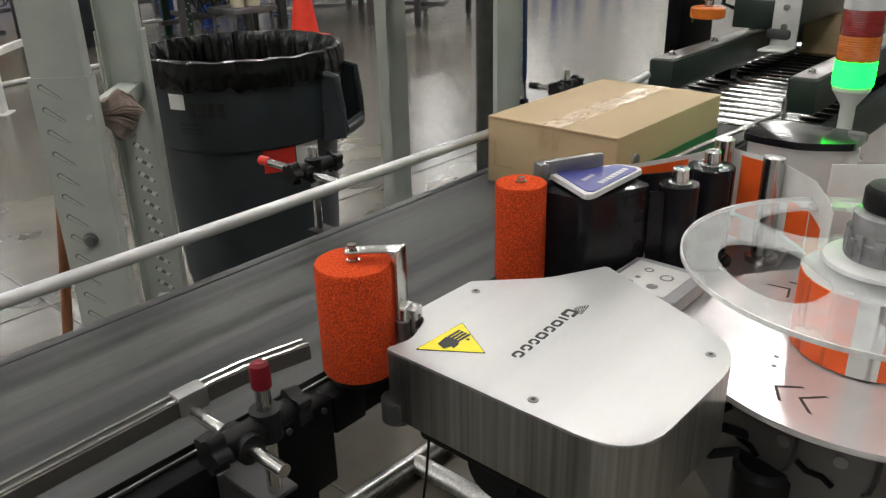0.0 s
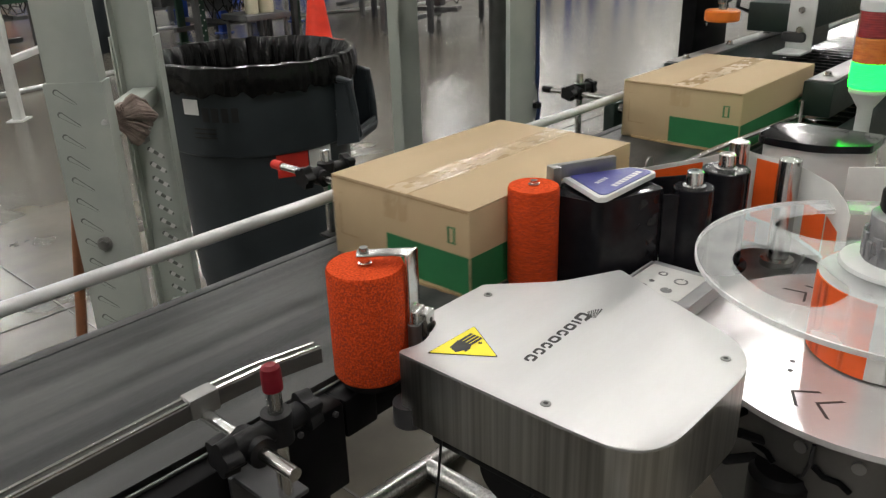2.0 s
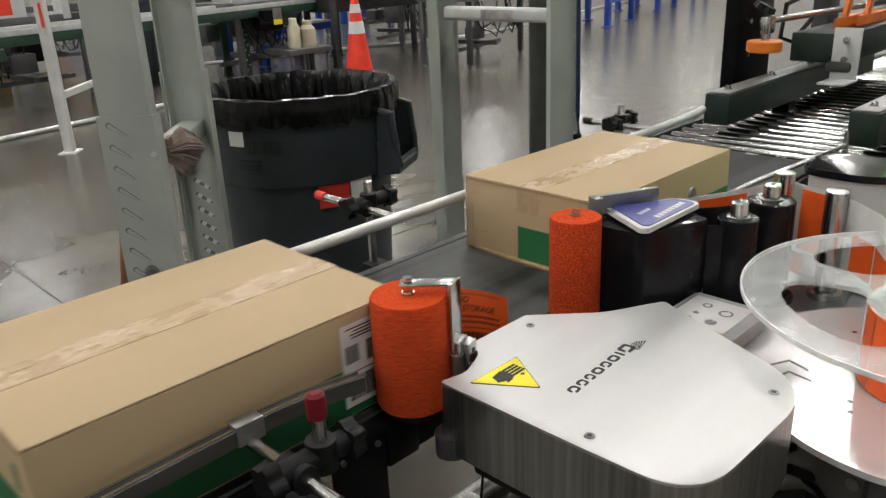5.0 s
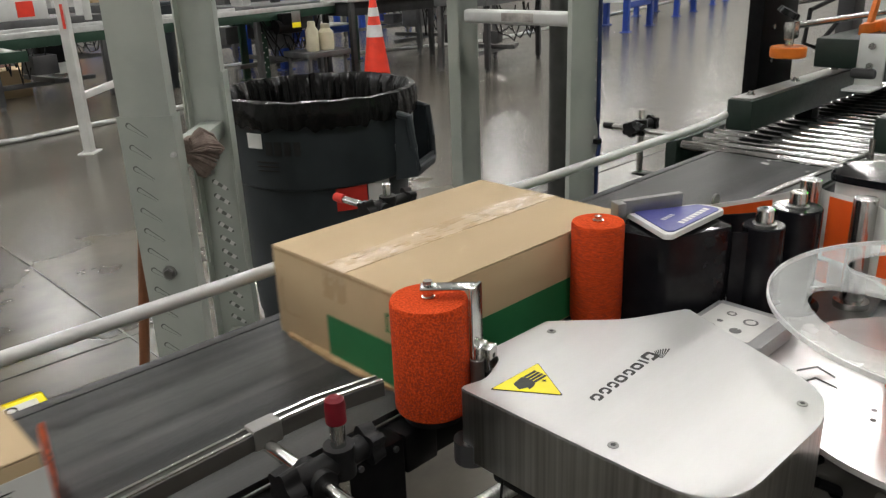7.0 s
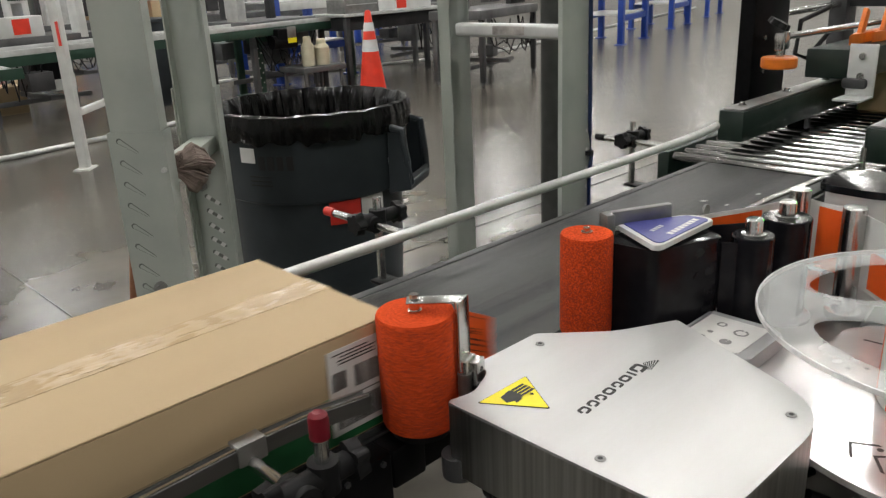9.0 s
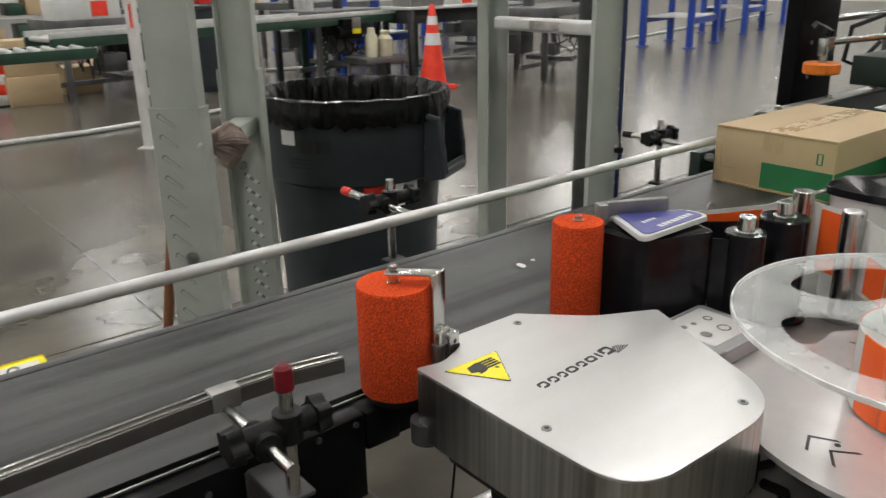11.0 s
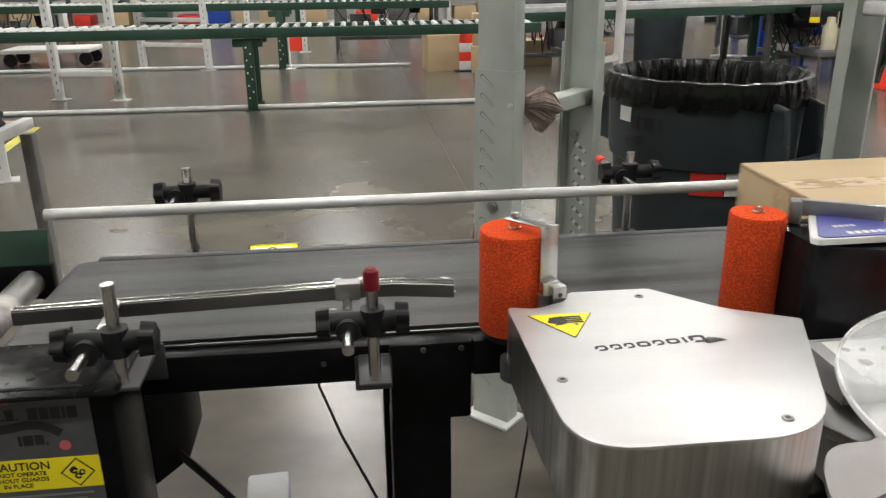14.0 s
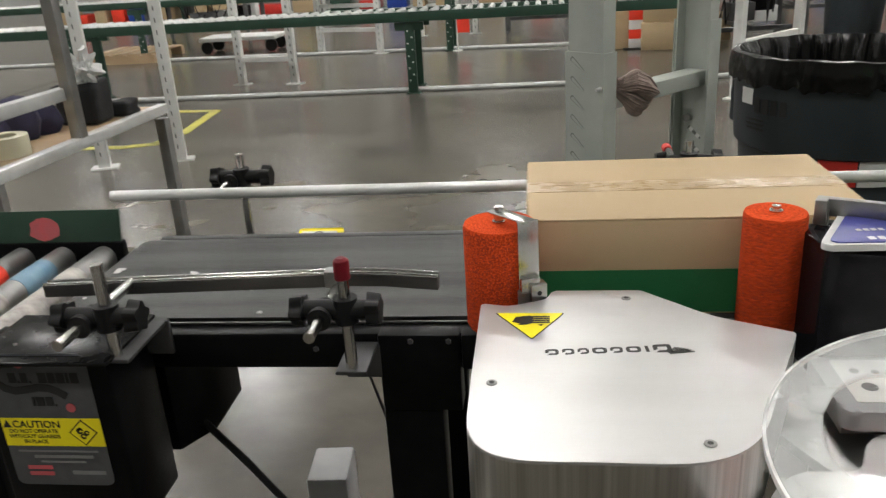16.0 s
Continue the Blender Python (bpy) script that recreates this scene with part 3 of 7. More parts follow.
def build_rails():
    c = thing("guide_rail", "long pale grey round guide rail tube", "guide rail")
    f = bm_new()
    pts = [(-0.69, 0.578, 0.903), (0.3, 0.578, 0.903), (1.1, 0.578, 0.903), (1.25, 0.585, 0.902), (1.34, 0.598, 0.9), (1.40, 0.614, 0.898)]
    add_tube(f, pts, 0.0095, 18)
    part("tube", f, GALV, c)
    for x in (0.285, -0.505, 1.085):
        f = bm_new()
        add_box(f, (x - 0.0, 0.589, 0.9), (0.03, 0.006, 0.012), bevel=0.002)
        part("tab", f, STEEL, c)
    c = thing("guide_rail", "square steel guide rail along the near belt edge", "guide rail")
    f = bm_new()
    sec = [(0.008, 0.0), (0.008, 0.017), (0.006, 0.019), (0.003, 0.0175), (-0.003, 0.0175), (-0.006, 0.019), (-0.008, 0.017), (-0.008, 0)]
    line = [(-0.625, 0.257), (-0.19, 0.256), (-0.15, 0.254), (-0.079, 0.240)]
    rows = [[f.verts.new((x, y + dy, 0.872 + dz)) for dy, dz in sec] for x, y in line]
    for a, b in zip(rows, rows[1:]):
        for k in range(8):
            f.faces.new((a[k], a[(k + 1) % 8], b[(k + 1) % 8], b[k]))
    f.faces.new(rows[0])
    f.faces.new(rows[-1])
    def dip(bm):
        for v in bm.verts:
            v.co.z -= 0.012 * min(1, max(0, (-0.19 - v.co.x) / 0.435))
        return bm

    dip(f)
    bar = part("bar", f, RAILSTEEL, c, "steel bar with a bent end, toned dark for its shaded front", smooth=20)
    # bright steel strips stand in for light along the bar's top
    for dy in (-0.0055, 0.0055):
        f = bm_new()
        add_band(f, [(x, y + dy) for x, y in line], 0.8895, 0.8918, 0.0034)
        dip(f)
        part("ridge", f, STEEL, bar, "ridge toned bright for the lit bar top")
    f = bm_new()
    add_box(f, (-0.214, 0.256, 0.881), (0.032, 0.019, 0.0235), bevel=0.0015)
    part("sleeve", f, DULLSTEEL, c)
    c = thing("guide_rail", "thin steel guide rail along the infeed edge", "guide rail")
    f = bm_new()
    add_tube(f, [(0.66, 0.262, 0.872), (0.95, 0.262, 0.866), (1.42, 0.262, 0.842)], 0.006, 12)
    part("bar", f, STEEL, c)
    f = bm_new()
    add_cyl(f, (1.40, 0.25, 0.80), (1.40, 0.25, 0.885), 0.0065, seg=16)
    part("pin", f, STEEL, c)
    f = bm_new()
    add_box(f, (1.39, 0.255, 0.792), (0.05, 0.02, 0.02), bevel=0.002)
    part("bracket", f, BLACKPAINT, c)
    build_clamp(-0.185, 0.172, 0.108, 0.252, "near rail clamp with a dark red cap on its post", 0.934, 0.875, 0.80, cap=RED, side=-1, off=-0.012)
    build_clamp(-0.471, 0.138, 0.074, 0.255, "near rail clamp with a bare steel post", 0.953, 0.884, 0.836, side=-1, off=-0.011)
    build_clamp(-0.482, 0.662, 0.589, 0.70, "far rail clamp beside the belt end", 0.95, 0.908, 0.80)
    build_clamp(0.306, 0.676, 0.589, 0.80, "far rail clamp with a red-capped cross rod", 0.945, 0.908, 0.80, rod_cap=BRIGHTRED)
    build_clamp(1.12, 0.685, 0.589, 0.775, "far rail clamp near the rollers", 0.948, 0.908, 0.80, rod_cap=BLACKPLASTIC)


# ---- cartons ----
CART_L, CART_W, CART_H = 0.428, 0.285, 0.130


def build_carton(label):
    """Origin at the leading end's middle, on the belt; the carton lies towards +x."""
    c = thing("carton", label, "box", "cartons on the line")
    L, W, H = CART_L, CART_W, CART_H
    f = bm_new()
    add_box(f, (L / 2, 0, H / 2), (L, W, H), bevel=0.0025)
    part("body", f, CARD, c, "brown corrugated card body")
    f = bm_new()
    for s in (-1, 1):
        add_box(f, (L / 2, s * (W / 4 + 0.0004), H + 0.0012), (L - 0.001, W / 2 - 0.0015, 0.0026), bevel=0.0008, seg=1)
    part("top_flap", f, CARD, c, "two closed top flaps")
    f = bm_new()
    add_box(f, (L / 2, 0.0, H + 0.0027), (L + 0.001, 0.048, 0.0006))
    add_box(f, (-0.0006, 0.0, H - 0.020), (0.0006, 0.048, 0.044))
    add_box(f, (L + 0.0006, 0.0, H - 0.020), (0.0006, 0.048, 0.044))
    part("tape", f, TAPE, c, "shiny clear packing tape along the top seam", smooth=0)
    rnd = random.Random(3)
    for k in range(5):
        f = bm_new()
        x, y = rnd.uniform(0.03, L - 0.03), rnd.uniform(-0.015, 0.015)
        pts = [(0.5 * w * math.cos(t) * rnd.uniform(0.6, 1), 0.006 * math.sin(t) * rnd.uniform(0.4, 1)) for w in (rnd.uniform(0.02, 0.05),) for t in (0, 0.8, 1.6, 2.4, 3.1, 3.9, 4.7, 5.5)]
        flat(f, pts, pose(x, y, H + 0.0031, 0, rnd.uniform(-1.5, 1.5), rnd.uniform(-12, 12)), 0.0004)
        part("tape_wrinkle", f, TAPE, c, "raised wrinkle in the tape", smooth=0)
    f = bm_new()
    add_box(f, (L / 2, -W / 2 - 0.0004, 0.033), (L - 0.004, 0.0006, 0.060))
    add_box(f, (L / 2, W / 2 + 0.0004, 0.033), (L - 0.004, 0.0006, 0.060))
    add_box(f, (-0.0004, -W / 2 + 0.083, 0.033), (0.0006, 0.162, 0.060))
    add_box(f, (L + 0.0004, W / 2 - 0.083, 0.033), (0.0006, 0.162, 0.060))
    part("green_print", f, CARDGREEN, c, "dark green printed band", smooth=0)
    # thin dark strips paint the shadow line beneath the top flaps
    for x in (-0.0006, L + 0.0006):
        f = bm_new()
        add_box(f, (x, 0, H - 0.0012), (0.001, W - 0.004, 0.0018))
        part("flap_shadow", f, CARDEDGE, c, "shadow line painted under the top flap", smooth=0)
    f = bm_new()
    z0 = 0.09
    for dy in (0, 0.011):
        add_box(f, (-0.0004, -W / 2 + 0.028 + dy, z0), (0.0005, 0.0035, 0.020))
    add_box(f, (-0.0004, -W / 2 + 0.0335, z0 + 0.0115), (0.0005, 0.016, 0.002))
    add_box(f, (-0.0004, -W / 2 + 0.0335, z0 - 0.0115), (0.0005, 0.016, 0.002))
    part("printed_mark", f, CARDGREEN, c, "small green handling mark", smooth=0)
    f = bm_new()
    for (y, z, sy, sz) in ((0.125, 0.062, 0.0012, 0.05), (0.105, 0.037, 0.04, 0.0012), (0.122, 0.105, 0.008, 0.001)):
        add_box(f, (-0.0003, y, z), (0.0004, sy, sz))
    part("printed_line", f, CARDEDGE, c, "thin dark printed corner lines", smooth=0)
    f = bm_new()
    n = 22
    lip = [(-0.003 - 0.008 * math.sin(math.pi * k / n) - 0.004 * noise.noise(Vector((k * 0.6, 2, 0))), -W * 0.44 + W * 0.86 * k / n) for k in range(n + 1)]
    for (xa, ya), (xb, yb) in zip(lip, lip[1:]):
        add_prism(f, [(0.0, ya), (xa, ya), (xb, yb), (0.0, yb)], 0.0008, 0.0045)
    bmesh.ops.remove_doubles(f, verts=f.verts, dist=0.0002)
    part("bottom_flap", f, CARDEDGE, c, "frayed lower flap edge")
    return c


def build_label():
    """Peeled label: a printed white part that lies on the carton and an orange tail that trails off its corner.
    Origin at the carton's trailing near corner, on the belt."""
    c = thing("wrap_label", "white and orange printed label being wrapped round a carton", "label", "labels")
    f = bm_new()
    add_box(f, (-0.048, -0.0018, 0.066), (0.096, 0.0008, 0.104))
    face = part("barcode_panel", f, PAPER, c, "white panel with bar codes", smooth=0)
    f = bm_new()
    rnd = random.Random(5)
    for z, h, x0, x1 in ((0.080, 0.022, -0.09, -0.072), (0.078, 0.026, -0.060, -0.020), (0.036, 0.030, -0.088, -0.012)):
        x = x0
        while x < x1:
            w = rnd.choice((0.0008, 0.0014, 0.002))
            add_box(f, (x, -0.0024, z), (w, 0.0004, h))
            x += w + rnd.choice((0.0009, 0.0014))
    for z in (0.112, 0.108, 0.104, 0.100):
        add_box(f, (-0.06 + rnd.uniform(-0.01, 0.01), -0.0024, z), (0.05, 0.0004, 0.0014))
    add_box(f, (-0.048, -0.0024, 0.057), (0.09, 0.0004, 0.001))
    part("print", f, INK, face, smooth=0)
    plan = [(0.176 * k / 12, -0.0018 - 0.012 * (k / 12) ** 2) for k in range(13)]

    def droop(bm):
        for v in bm.verts:
            v.co.z -= 0.055 * (v.co.x / 0.176) ** 2
        return bm

    f = bm_new()
    droop(add_band(f, plan, 0.014, 0.118, 0.0008))
    tail = part("tail", f, ORANGELABEL, c, "orange tail of the label with dark print")
    f = bm_new()
    for z, k0, k1, h, gaps in ((0.0800, 3, 11, 0.0028, 1), (0.0725, 3, 11, 0.0028, 1), (0.0640, 3, 11, 0.0012, 0), (0.0525, 4, 10, 0.0105, 1), (0.0385, 4, 9, 0.0105, 1), (0.0255, 4, 8, 0.009, 1), (0.112, 2, 11, 0.0010, 0)):
        for k in range(k0, k1):
            p, q = (Vector((x, y - 0.0007)) for x, y in (plan[k], plan[k + 1]))
            for u, w in (((0.03, 0.42), (0.53, 0.40)) if gaps else ((0.0, 1.0),)):
                add_band(f, [p.lerp(q, u), p.lerp(q, u + w)], z - h / 2, z + h / 2, 0.0003)
    droop(f)
    part("print", f, DARKINK, tail, "dark illegible print bars", smooth=0)
    for text, size, x0, z0 in (("NO", 0.0125, 0.098, 0.1035), ("OFFSITE STORAGE", 0.0125, 0.100, 0.0915)):
        ob = lettering("lettering", text, size, pose(0, 0, 0), DARKINK, tail)
        for v in ob.data.vertices:
            x = x0 + v.co.x + 0.18 * v.co.y
            v.co = (x, -0.0029 - 0.012 * (x / 0.176) ** 2 - v.co.z, z0 + v.co.y - 0.055 * (x / 0.176) ** 2)
    return c, tail


# ---- labelling machine ----
def build_foam_roller(x, y, z0, z1, r, label, bracket):
    c = thing("foam_roller", label, "roller", "foam wipe rollers", at=(x, y, 0))
    f = bm_new()
    seg = 72
    add_lathe(f, (0, 0, 0), [(r * 0.96, z0), (r, z0 + 0.004), (r, z1 - 0.004), (r * 0.965, z1)], seg)
    sleeve = part("foam_sleeve", f, FOAM, c, "porous orange foam sleeve", smooth=50)
    rnd = random.Random(int(x * 1000) + 7)
    f = bm_new()
    for k in range(3800):
        a, z, s = rnd.uniform(0, 2 * math.pi), rnd.uniform(z0 + 0.004, z1 - 0.003), rnd.uniform(0.0005, 0.0014)
        m = pose(r * math.cos(a), r * math.sin(a), z, 0, 90, math.degrees(a))
        pts = [(s * (0.7 + 0.5 * rnd.random()) * math.cos(t), s * (0.7 + 0.5 * rnd.random()) * math.sin(t)) for t in (0, 1.05, 2.1, 3.14, 4.2, 5.25)]
        f.faces.new([f.verts.new(m @ Vector((px, py, 0.00012))) for px, py in pts])
    tagged(part("pore", f, FOAMHOLE, sleeve, "dark open pores of the foam", smooth=0), kind="stuff")
    f = bm_new()
    add_cyl(f, (0, 0, z0 - 0.03), (0, 0, z1 + (0.011 if bracket else 0.004)), 0.006, seg=18)
    add_lathe(f, (0, 0, z1 + 0.0005), [(0.008, 0), (0.008, 0.002), (0.004, 0.0026)], 20)
    add_cyl(f, (0, 0, z1 + (0.016 if bracket else 0.002)), (0, 0, z1 + (0.021 if bracket else 0.008)), 0.0055, seg=6)
    part("axle", f, STEEL, c, "bright steel axle with a hex bolt")
    f = bm_new()
    add_lathe(f, (0, 0, z0 - 0.012), [(r * 0.8, 0), (r * 0.8, 0.011)], 32)
    part("base_disc", f, BLACKPLASTIC, c)
    if bracket:
        f = bm_new()
        bx, by = 0.0335, -0.0345
        d = Vector((bx, by)).normalized()
        ang = math.degrees(math.atan2(by, bx))
        length = math.hypot(bx, by)
        add_box(f, (bx * 0.46, by * 0.46, z1 + 0.013), (length + 0.014, 0.019, 0.004), rz=ang, bevel=0.0015)
        add_box(f, (bx + 0.002, by - 0.004, z1 - 0.028), (0.005, 0.026, 0.086), rz=-72, bevel=0.0015)
        add_box(f, (bx + 0.003, by - 0.007, z1 - 0.074), (0.012, 0.024, 0.036), rz=-72, bevel=0.002)
        add_box(f, (bx + 0.012, by - 0.010, z1 - 0.076), (0.018, 0.020, 0.030), rz=-72, bevel=0.0015)
        arm = part("bracket", f, STEEL, c, "bent aluminium arm over the roller")
        f = bm_new()
        n = Vector((math.cos(radians(-72)), math.sin(radians(-72)), 0))
        p = Vector((bx + 0.012, by - 0.010, z1 - 0.072)) + n * 0.0088
        add_cyl(f, p, p + n * 0.0006, 0.003, seg=14)
        part("screw_hole", f, INK, arm)
    return c, sleeve


COVER = [(-0.021, 0.176), (-0.021, 0.0), (-0.019, -0.129), (0.2165, -0.132), (0.315, 0.097), (0.237, 0.138), (0.168, 0.209), (0.064, 0.210), (0.056, 0.186), (0.012, 0.167)]


def build_cover():
    c = thing("applicator_cover", "brushed stainless cover with a yellow hand hazard triangle", "machine cover")
    radii = [0.006, 0, 0.085, 0.068, 0.004, 0.02, 0.004, 0.006, 0.010, 0.012]
    outline = rounded(COVER, radii, 8)
    f = bm_new()
    add_prism(f, outline, 0.792, 0.8765)
    part("skirt", f, BRUSHED, c, "brushed stainless side skirt with painted reflection streaks")
    f = bm_new()
    add_prism(f, outline, 0.8768, 0.8795, 0.0012)
    lid = part("lid", f, BRUSHTOP, c, "flat satin stainless lid")
    for x, y in ((0.149, 0.186), (0.0, -0.006), (0.187, -0.103)):
        f = bm_new()
        add_lathe(f, (x, y, 0.8796), [(0.0056, 0), (0.0052, 0.0008), (0.003, 0.0009), (0.0028, 0.0002)], 20)
        s = part("screw", f, DULLSTEEL, lid, "countersunk screw")
        f = bm_new()
        add_lathe(f, (x, y, 0.8806), [(0.0028, 0), (0.0026, 0.00015)], 6)
        part("socket", f, INK, lid)
    flatz = lambda x, y, rz, d: pose(x, y, 0.8797 + d, 0, 0, rz)
    tri = [(0.076, 0.147), (-0.003, 0.148), (0.039, 0.083)]
    f = bm_new()
    flat(f, rounded(tri, [0.003] * 3, 3), flatz(0, 0, 0, 0))
    part("hazard_triangle", f, INK, lid, "black border of the hazard sticker")
    cx, cy = sum(p[0] for p in tri) / 3, sum(p[1] for p in tri) / 3
    f = bm_new()
    flat(f, rounded([(cx + 0.955 * (x - cx), cy + 0.955 * (y - cy)) for x, y in tri], [0.003] * 3, 3), flatz(0, 0, 0, 0.0005))
    sticker = part("hazard_triangle", f, YELLOW, lid, "yellow triangle with a black hand symbol")
    f = bm_new()
    m = flatz(0.037, 0.128, 0, 0.001)
    flat(f, [(-0.020, -0.004), (-0.016, 0.008), (0.0, 0.011), (0.003, 0.009), (0.003, -0.007), (-0.004, -0.011), (-0.013, -0.012), (-0.011, -0.008)], m)
    for k in range(4):
        flat(f, rect(0.019, 0.0032, 0.0125, 0.0085 - 0.0048 * k), m)
    flat(f, [(0.009, -0.011), (0.012, -0.0145), (0.015, -0.011), (0.0128, -0.0115), (0.0128, -0.0095), (0.0112, -0.0095), (0.0112, -0.0115)], m)
    part("hand_symbol", f, INK, sticker)
    # maker's mark as plain shapes: a row of dark dashes and a fan
    f = bm_new()
    w = flatz(0.121, 0.0595, 184, 0) @ Matrix.Diagonal((1.17, 1.12, 1, 1))
    x = -0.052
    for k, (bw, hh) in enumerate(((0.016, 0.015), (0.005, 0.011), (0.013, 0.011), (0.011, 0.011), (0.013, 0.011), (0.010, 0.011), (0.011, 0.011), (0.012, 0.011))):
        if bw > 0.006:
            pts = rounded(rect(bw, hh, x + bw / 2, 0), [0.004] * 4, 3)
            inner = [(x + bw / 2 + (px - x - bw / 2) * 0.52, py * 0.46) for px, py in pts]
            n = len(pts)
            for i in range(n):
                if k in (0, 3, 5, 6, 7) and i % n in (n // 2, n // 2 + 1):
                    continue
                flat(f, [pts[i], pts[(i + 1) % n], inner[(i + 1) % n], inner[i]], w, 0.0002)
        else:
            flat(f, rect(bw * 0.6, hh, x + bw / 2, 0), w)
        x += bw + 0.0028
    part("maker_mark", f, INK, lid, "row of dark engraved marks")
    f = bm_new()
    for k in range(7):
        a0, a1 = 8 + 12 * k, 15 + 12 * k
        pts = ring_outline(0, 0, 0.028 - 0.0015 * k, a0 * 0.5, a1 * 0.5, 3) + ring_outline(0, 0, 0.006, a1 * 0.5, a0 * 0.5, 3)
        flat(f, pts, flatz(0.172, 0.049, 8, 0) @ Matrix.Diagonal((1.15, 1.15, 1, 1)), 0.0002)
    part("maker_mark", f, INK, lid, "dark fan-shaped emblem")
    # linkage in the notch and hardware below
    f = bm_new()
    add_tube(f, [(0.045, 0.190, 0.868), (0.036, 0.172, 0.868), (0.022, 0.165, 0.868)], 0.003, 8)
    add_cyl(f, (0.030, 0.198, 0.80), (0.030, 0.198, 0.885), 0.008, seg=16)
    part("pivot", f, DULLSTEEL, c)
    f = bm_new()
    add_cyl(f, (-0.010, 0.172, 0.785), (-0.010, 0.172, 0.812), 0.019, seg=24)
    part("pivot_boss", f, MACHINEDARK, c)
    f = bm_new()
    add_box(f, (0.13, 0.03, 0.770), (0.24, 0.26, 0.04), bevel=0.005)
    add_cyl(f, (0.02, 0.06, 0.745), (0.16, 0.06, 0.745), 0.035, seg=24)
    add_box(f, (0.07, 0.02, 0.715), (0.06, 0.12, 0.07), bevel=0.006)
    part("drive_block", f, BLACKPLASTIC, c, "black actuator block under the cover")
    f = bm_new()
    add_tube(f, [(0.24, -0.11, 0.76), (0.27, -0.13, 0.74), (0.30, -0.12, 0.70), (0.29, -0.08, 0.68), (0.26, -0.09, 0.70), (0.27, -0.13, 0.72), (0.32, -0.15, 0.72)], 0.006)
    add_tube(f, [(0.22, -0.07, 0.755), (0.28, -0.10, 0.765), (0.34, -0.14, 0.75), (0.38, -0.18, 0.74)], 0.005)
    add_tube(f, [(0.25, -0.05, 0.75), (0.31, -0.06, 0.70), (0.33, -0.1, 0.62), (0.30, -0.1, 0.5)], 0.006)
    part("cable", f, BLACKPLASTIC, c, "bundled black cables")
    f = bm_new()
    add_tube(f, [(0.004, 0.135, 0.792), (0.0, 0.140, 0.72), (-0.012, 0.150, 0.60), (-0.030, 0.165, 0.40), (-0.05, 0.19, 0.15), (-0.06, 0.22, 0.01), (-0.04, 0.26, 0.004)], 0.0016, 8)
    part("wire", f, BLACKPLASTIC, c, "thin black wire hanging from the cover")
    return c


REEL = (0.44, -0.20)


def build_reel():
    """Turntable with the label roll; origin on its axis."""
    c = thing("label_reel", "orange and white label roll under a clear slotted disc", "label reel", at=(REEL[0], REEL[1], 0))
    f = bm_new()
    def lobed(a):
        notch = sum(math.exp(-(((a - g + 180) % 360 - 180) / 9.5) ** 2) for g in (313, 13))
        return 0.2265 - 0.036 * notch

    add_prism(f, [(lobed(a) * math.cos(radians(a)), lobed(a) * math.sin(radians(a))) for a in np.arange(0, 360, 1.5)], 0.8015, 0.809, 0.0012)
    disc = part("turntable", f, DISCMETAL, c, "satin white lobed metal plate with chevron marks")
    for base in (0, 120, 240):
        f = bm_new()
        for k in (0, 1):
            m = pose(0, 0, 0.8092, 0, 0, base + 165.5 + 10.6 * k) @ pose(0.165, 0, 0, 0, 0, -90)
            flat(f, [(-0.009, 0.022), (0.011, 0.0), (-0.009, -0.022), (-0.0045, -0.022), (0.0155, 0.0), (-0.0045, 0.022)], m, 0.0003)
        part("chevron", f, INK, disc, "pair of black chevrons")
    f = bm_new()
    for a, r in ((140, 0.12), (148, 0.135), (320, 0.12), (328, 0.135), (50, 0.15), (230, 0.15)):
        add_lathe(f, (r * math.cos(radians(a)), r * math.sin(radians(a)), 0.8091), [(0.0035, 0), (0.0035, 0.0003)], 14)
    part("hole", f, INK, disc, "small dark holes")
    # roll with orange and white wrapped sectors
    n = 120
    for name, mat, lab, lo, hi in (("label_roll", ORANGELABEL, "orange outer wrap of the roll", 0, 1), ("backing_stripe", PAPER, "white gaps between orange labels", 1, 2)):
        for quarter in range(4):
            f = bm_new()
            for k in range(n // 4):
                a = 90 * quarter + 360 * k / n
                white = (a % 90) < 21
                if white != (lo == 1):
                    continue
                a2 = a + 360 / n
                p = [(0.090 * math.cos(radians(t)), 0.090 * math.sin(radians(t))) for t in (a, a2)]
                q = [(0.088 * math.cos(radians(t)), 0.088 * math.sin(radians(t))) for t in (a2, a)]
                add_prism(f, p + q, 0.8125, 0.908)
            bmesh.ops.remove_doubles(f, verts=f.verts, dist=0.0004)
            part(name, f, mat, c, lab, smooth=60)
    f = bm_new()
    add_lathe(f, (0, 0, 0), [(0.0878, 0.8122), (0.0878, 0.9078)], 64)
    part("roll_side", f, PAPER, c, "white paper layers of the roll")
    # clear top disc: ring with four windows
    cu = bpy.data.curves.new("disc_outline", "CURVE")
    cu.dimensions, cu.fill_mode, cu.extrude = "2D", "BOTH", 0.0025
    windows = []
    for q in range(4):
        loop = []
        for k in range(48):
            w = 2 * math.pi * k / 48
            cs, sn = math.cos(w), math.sin(w)
            a = radians(45 + 90 * q) + radians(33) * math.copysign(abs(cs) ** 0.65, cs)
            r = 0.138 + 0.053 * math.copysign(abs(sn) ** 0.65, sn)
            loop.append((r * math.cos(a), r * math.sin(a)))
        windows.append(loop)
    for loop in [ring_outline(0, 0, 0.230, 0, 357.5, 143), ring_outline(0, 0, 0.045, 0, 355, 71)] + windows:
        sp = cu.splines.new("POLY")
        sp.points.add(len(loop) - 1)
        for p, (px, py) in zip(sp.points, loop):
            p.co = (px, py, 0, 1)
        sp.use_cyclic_u = True
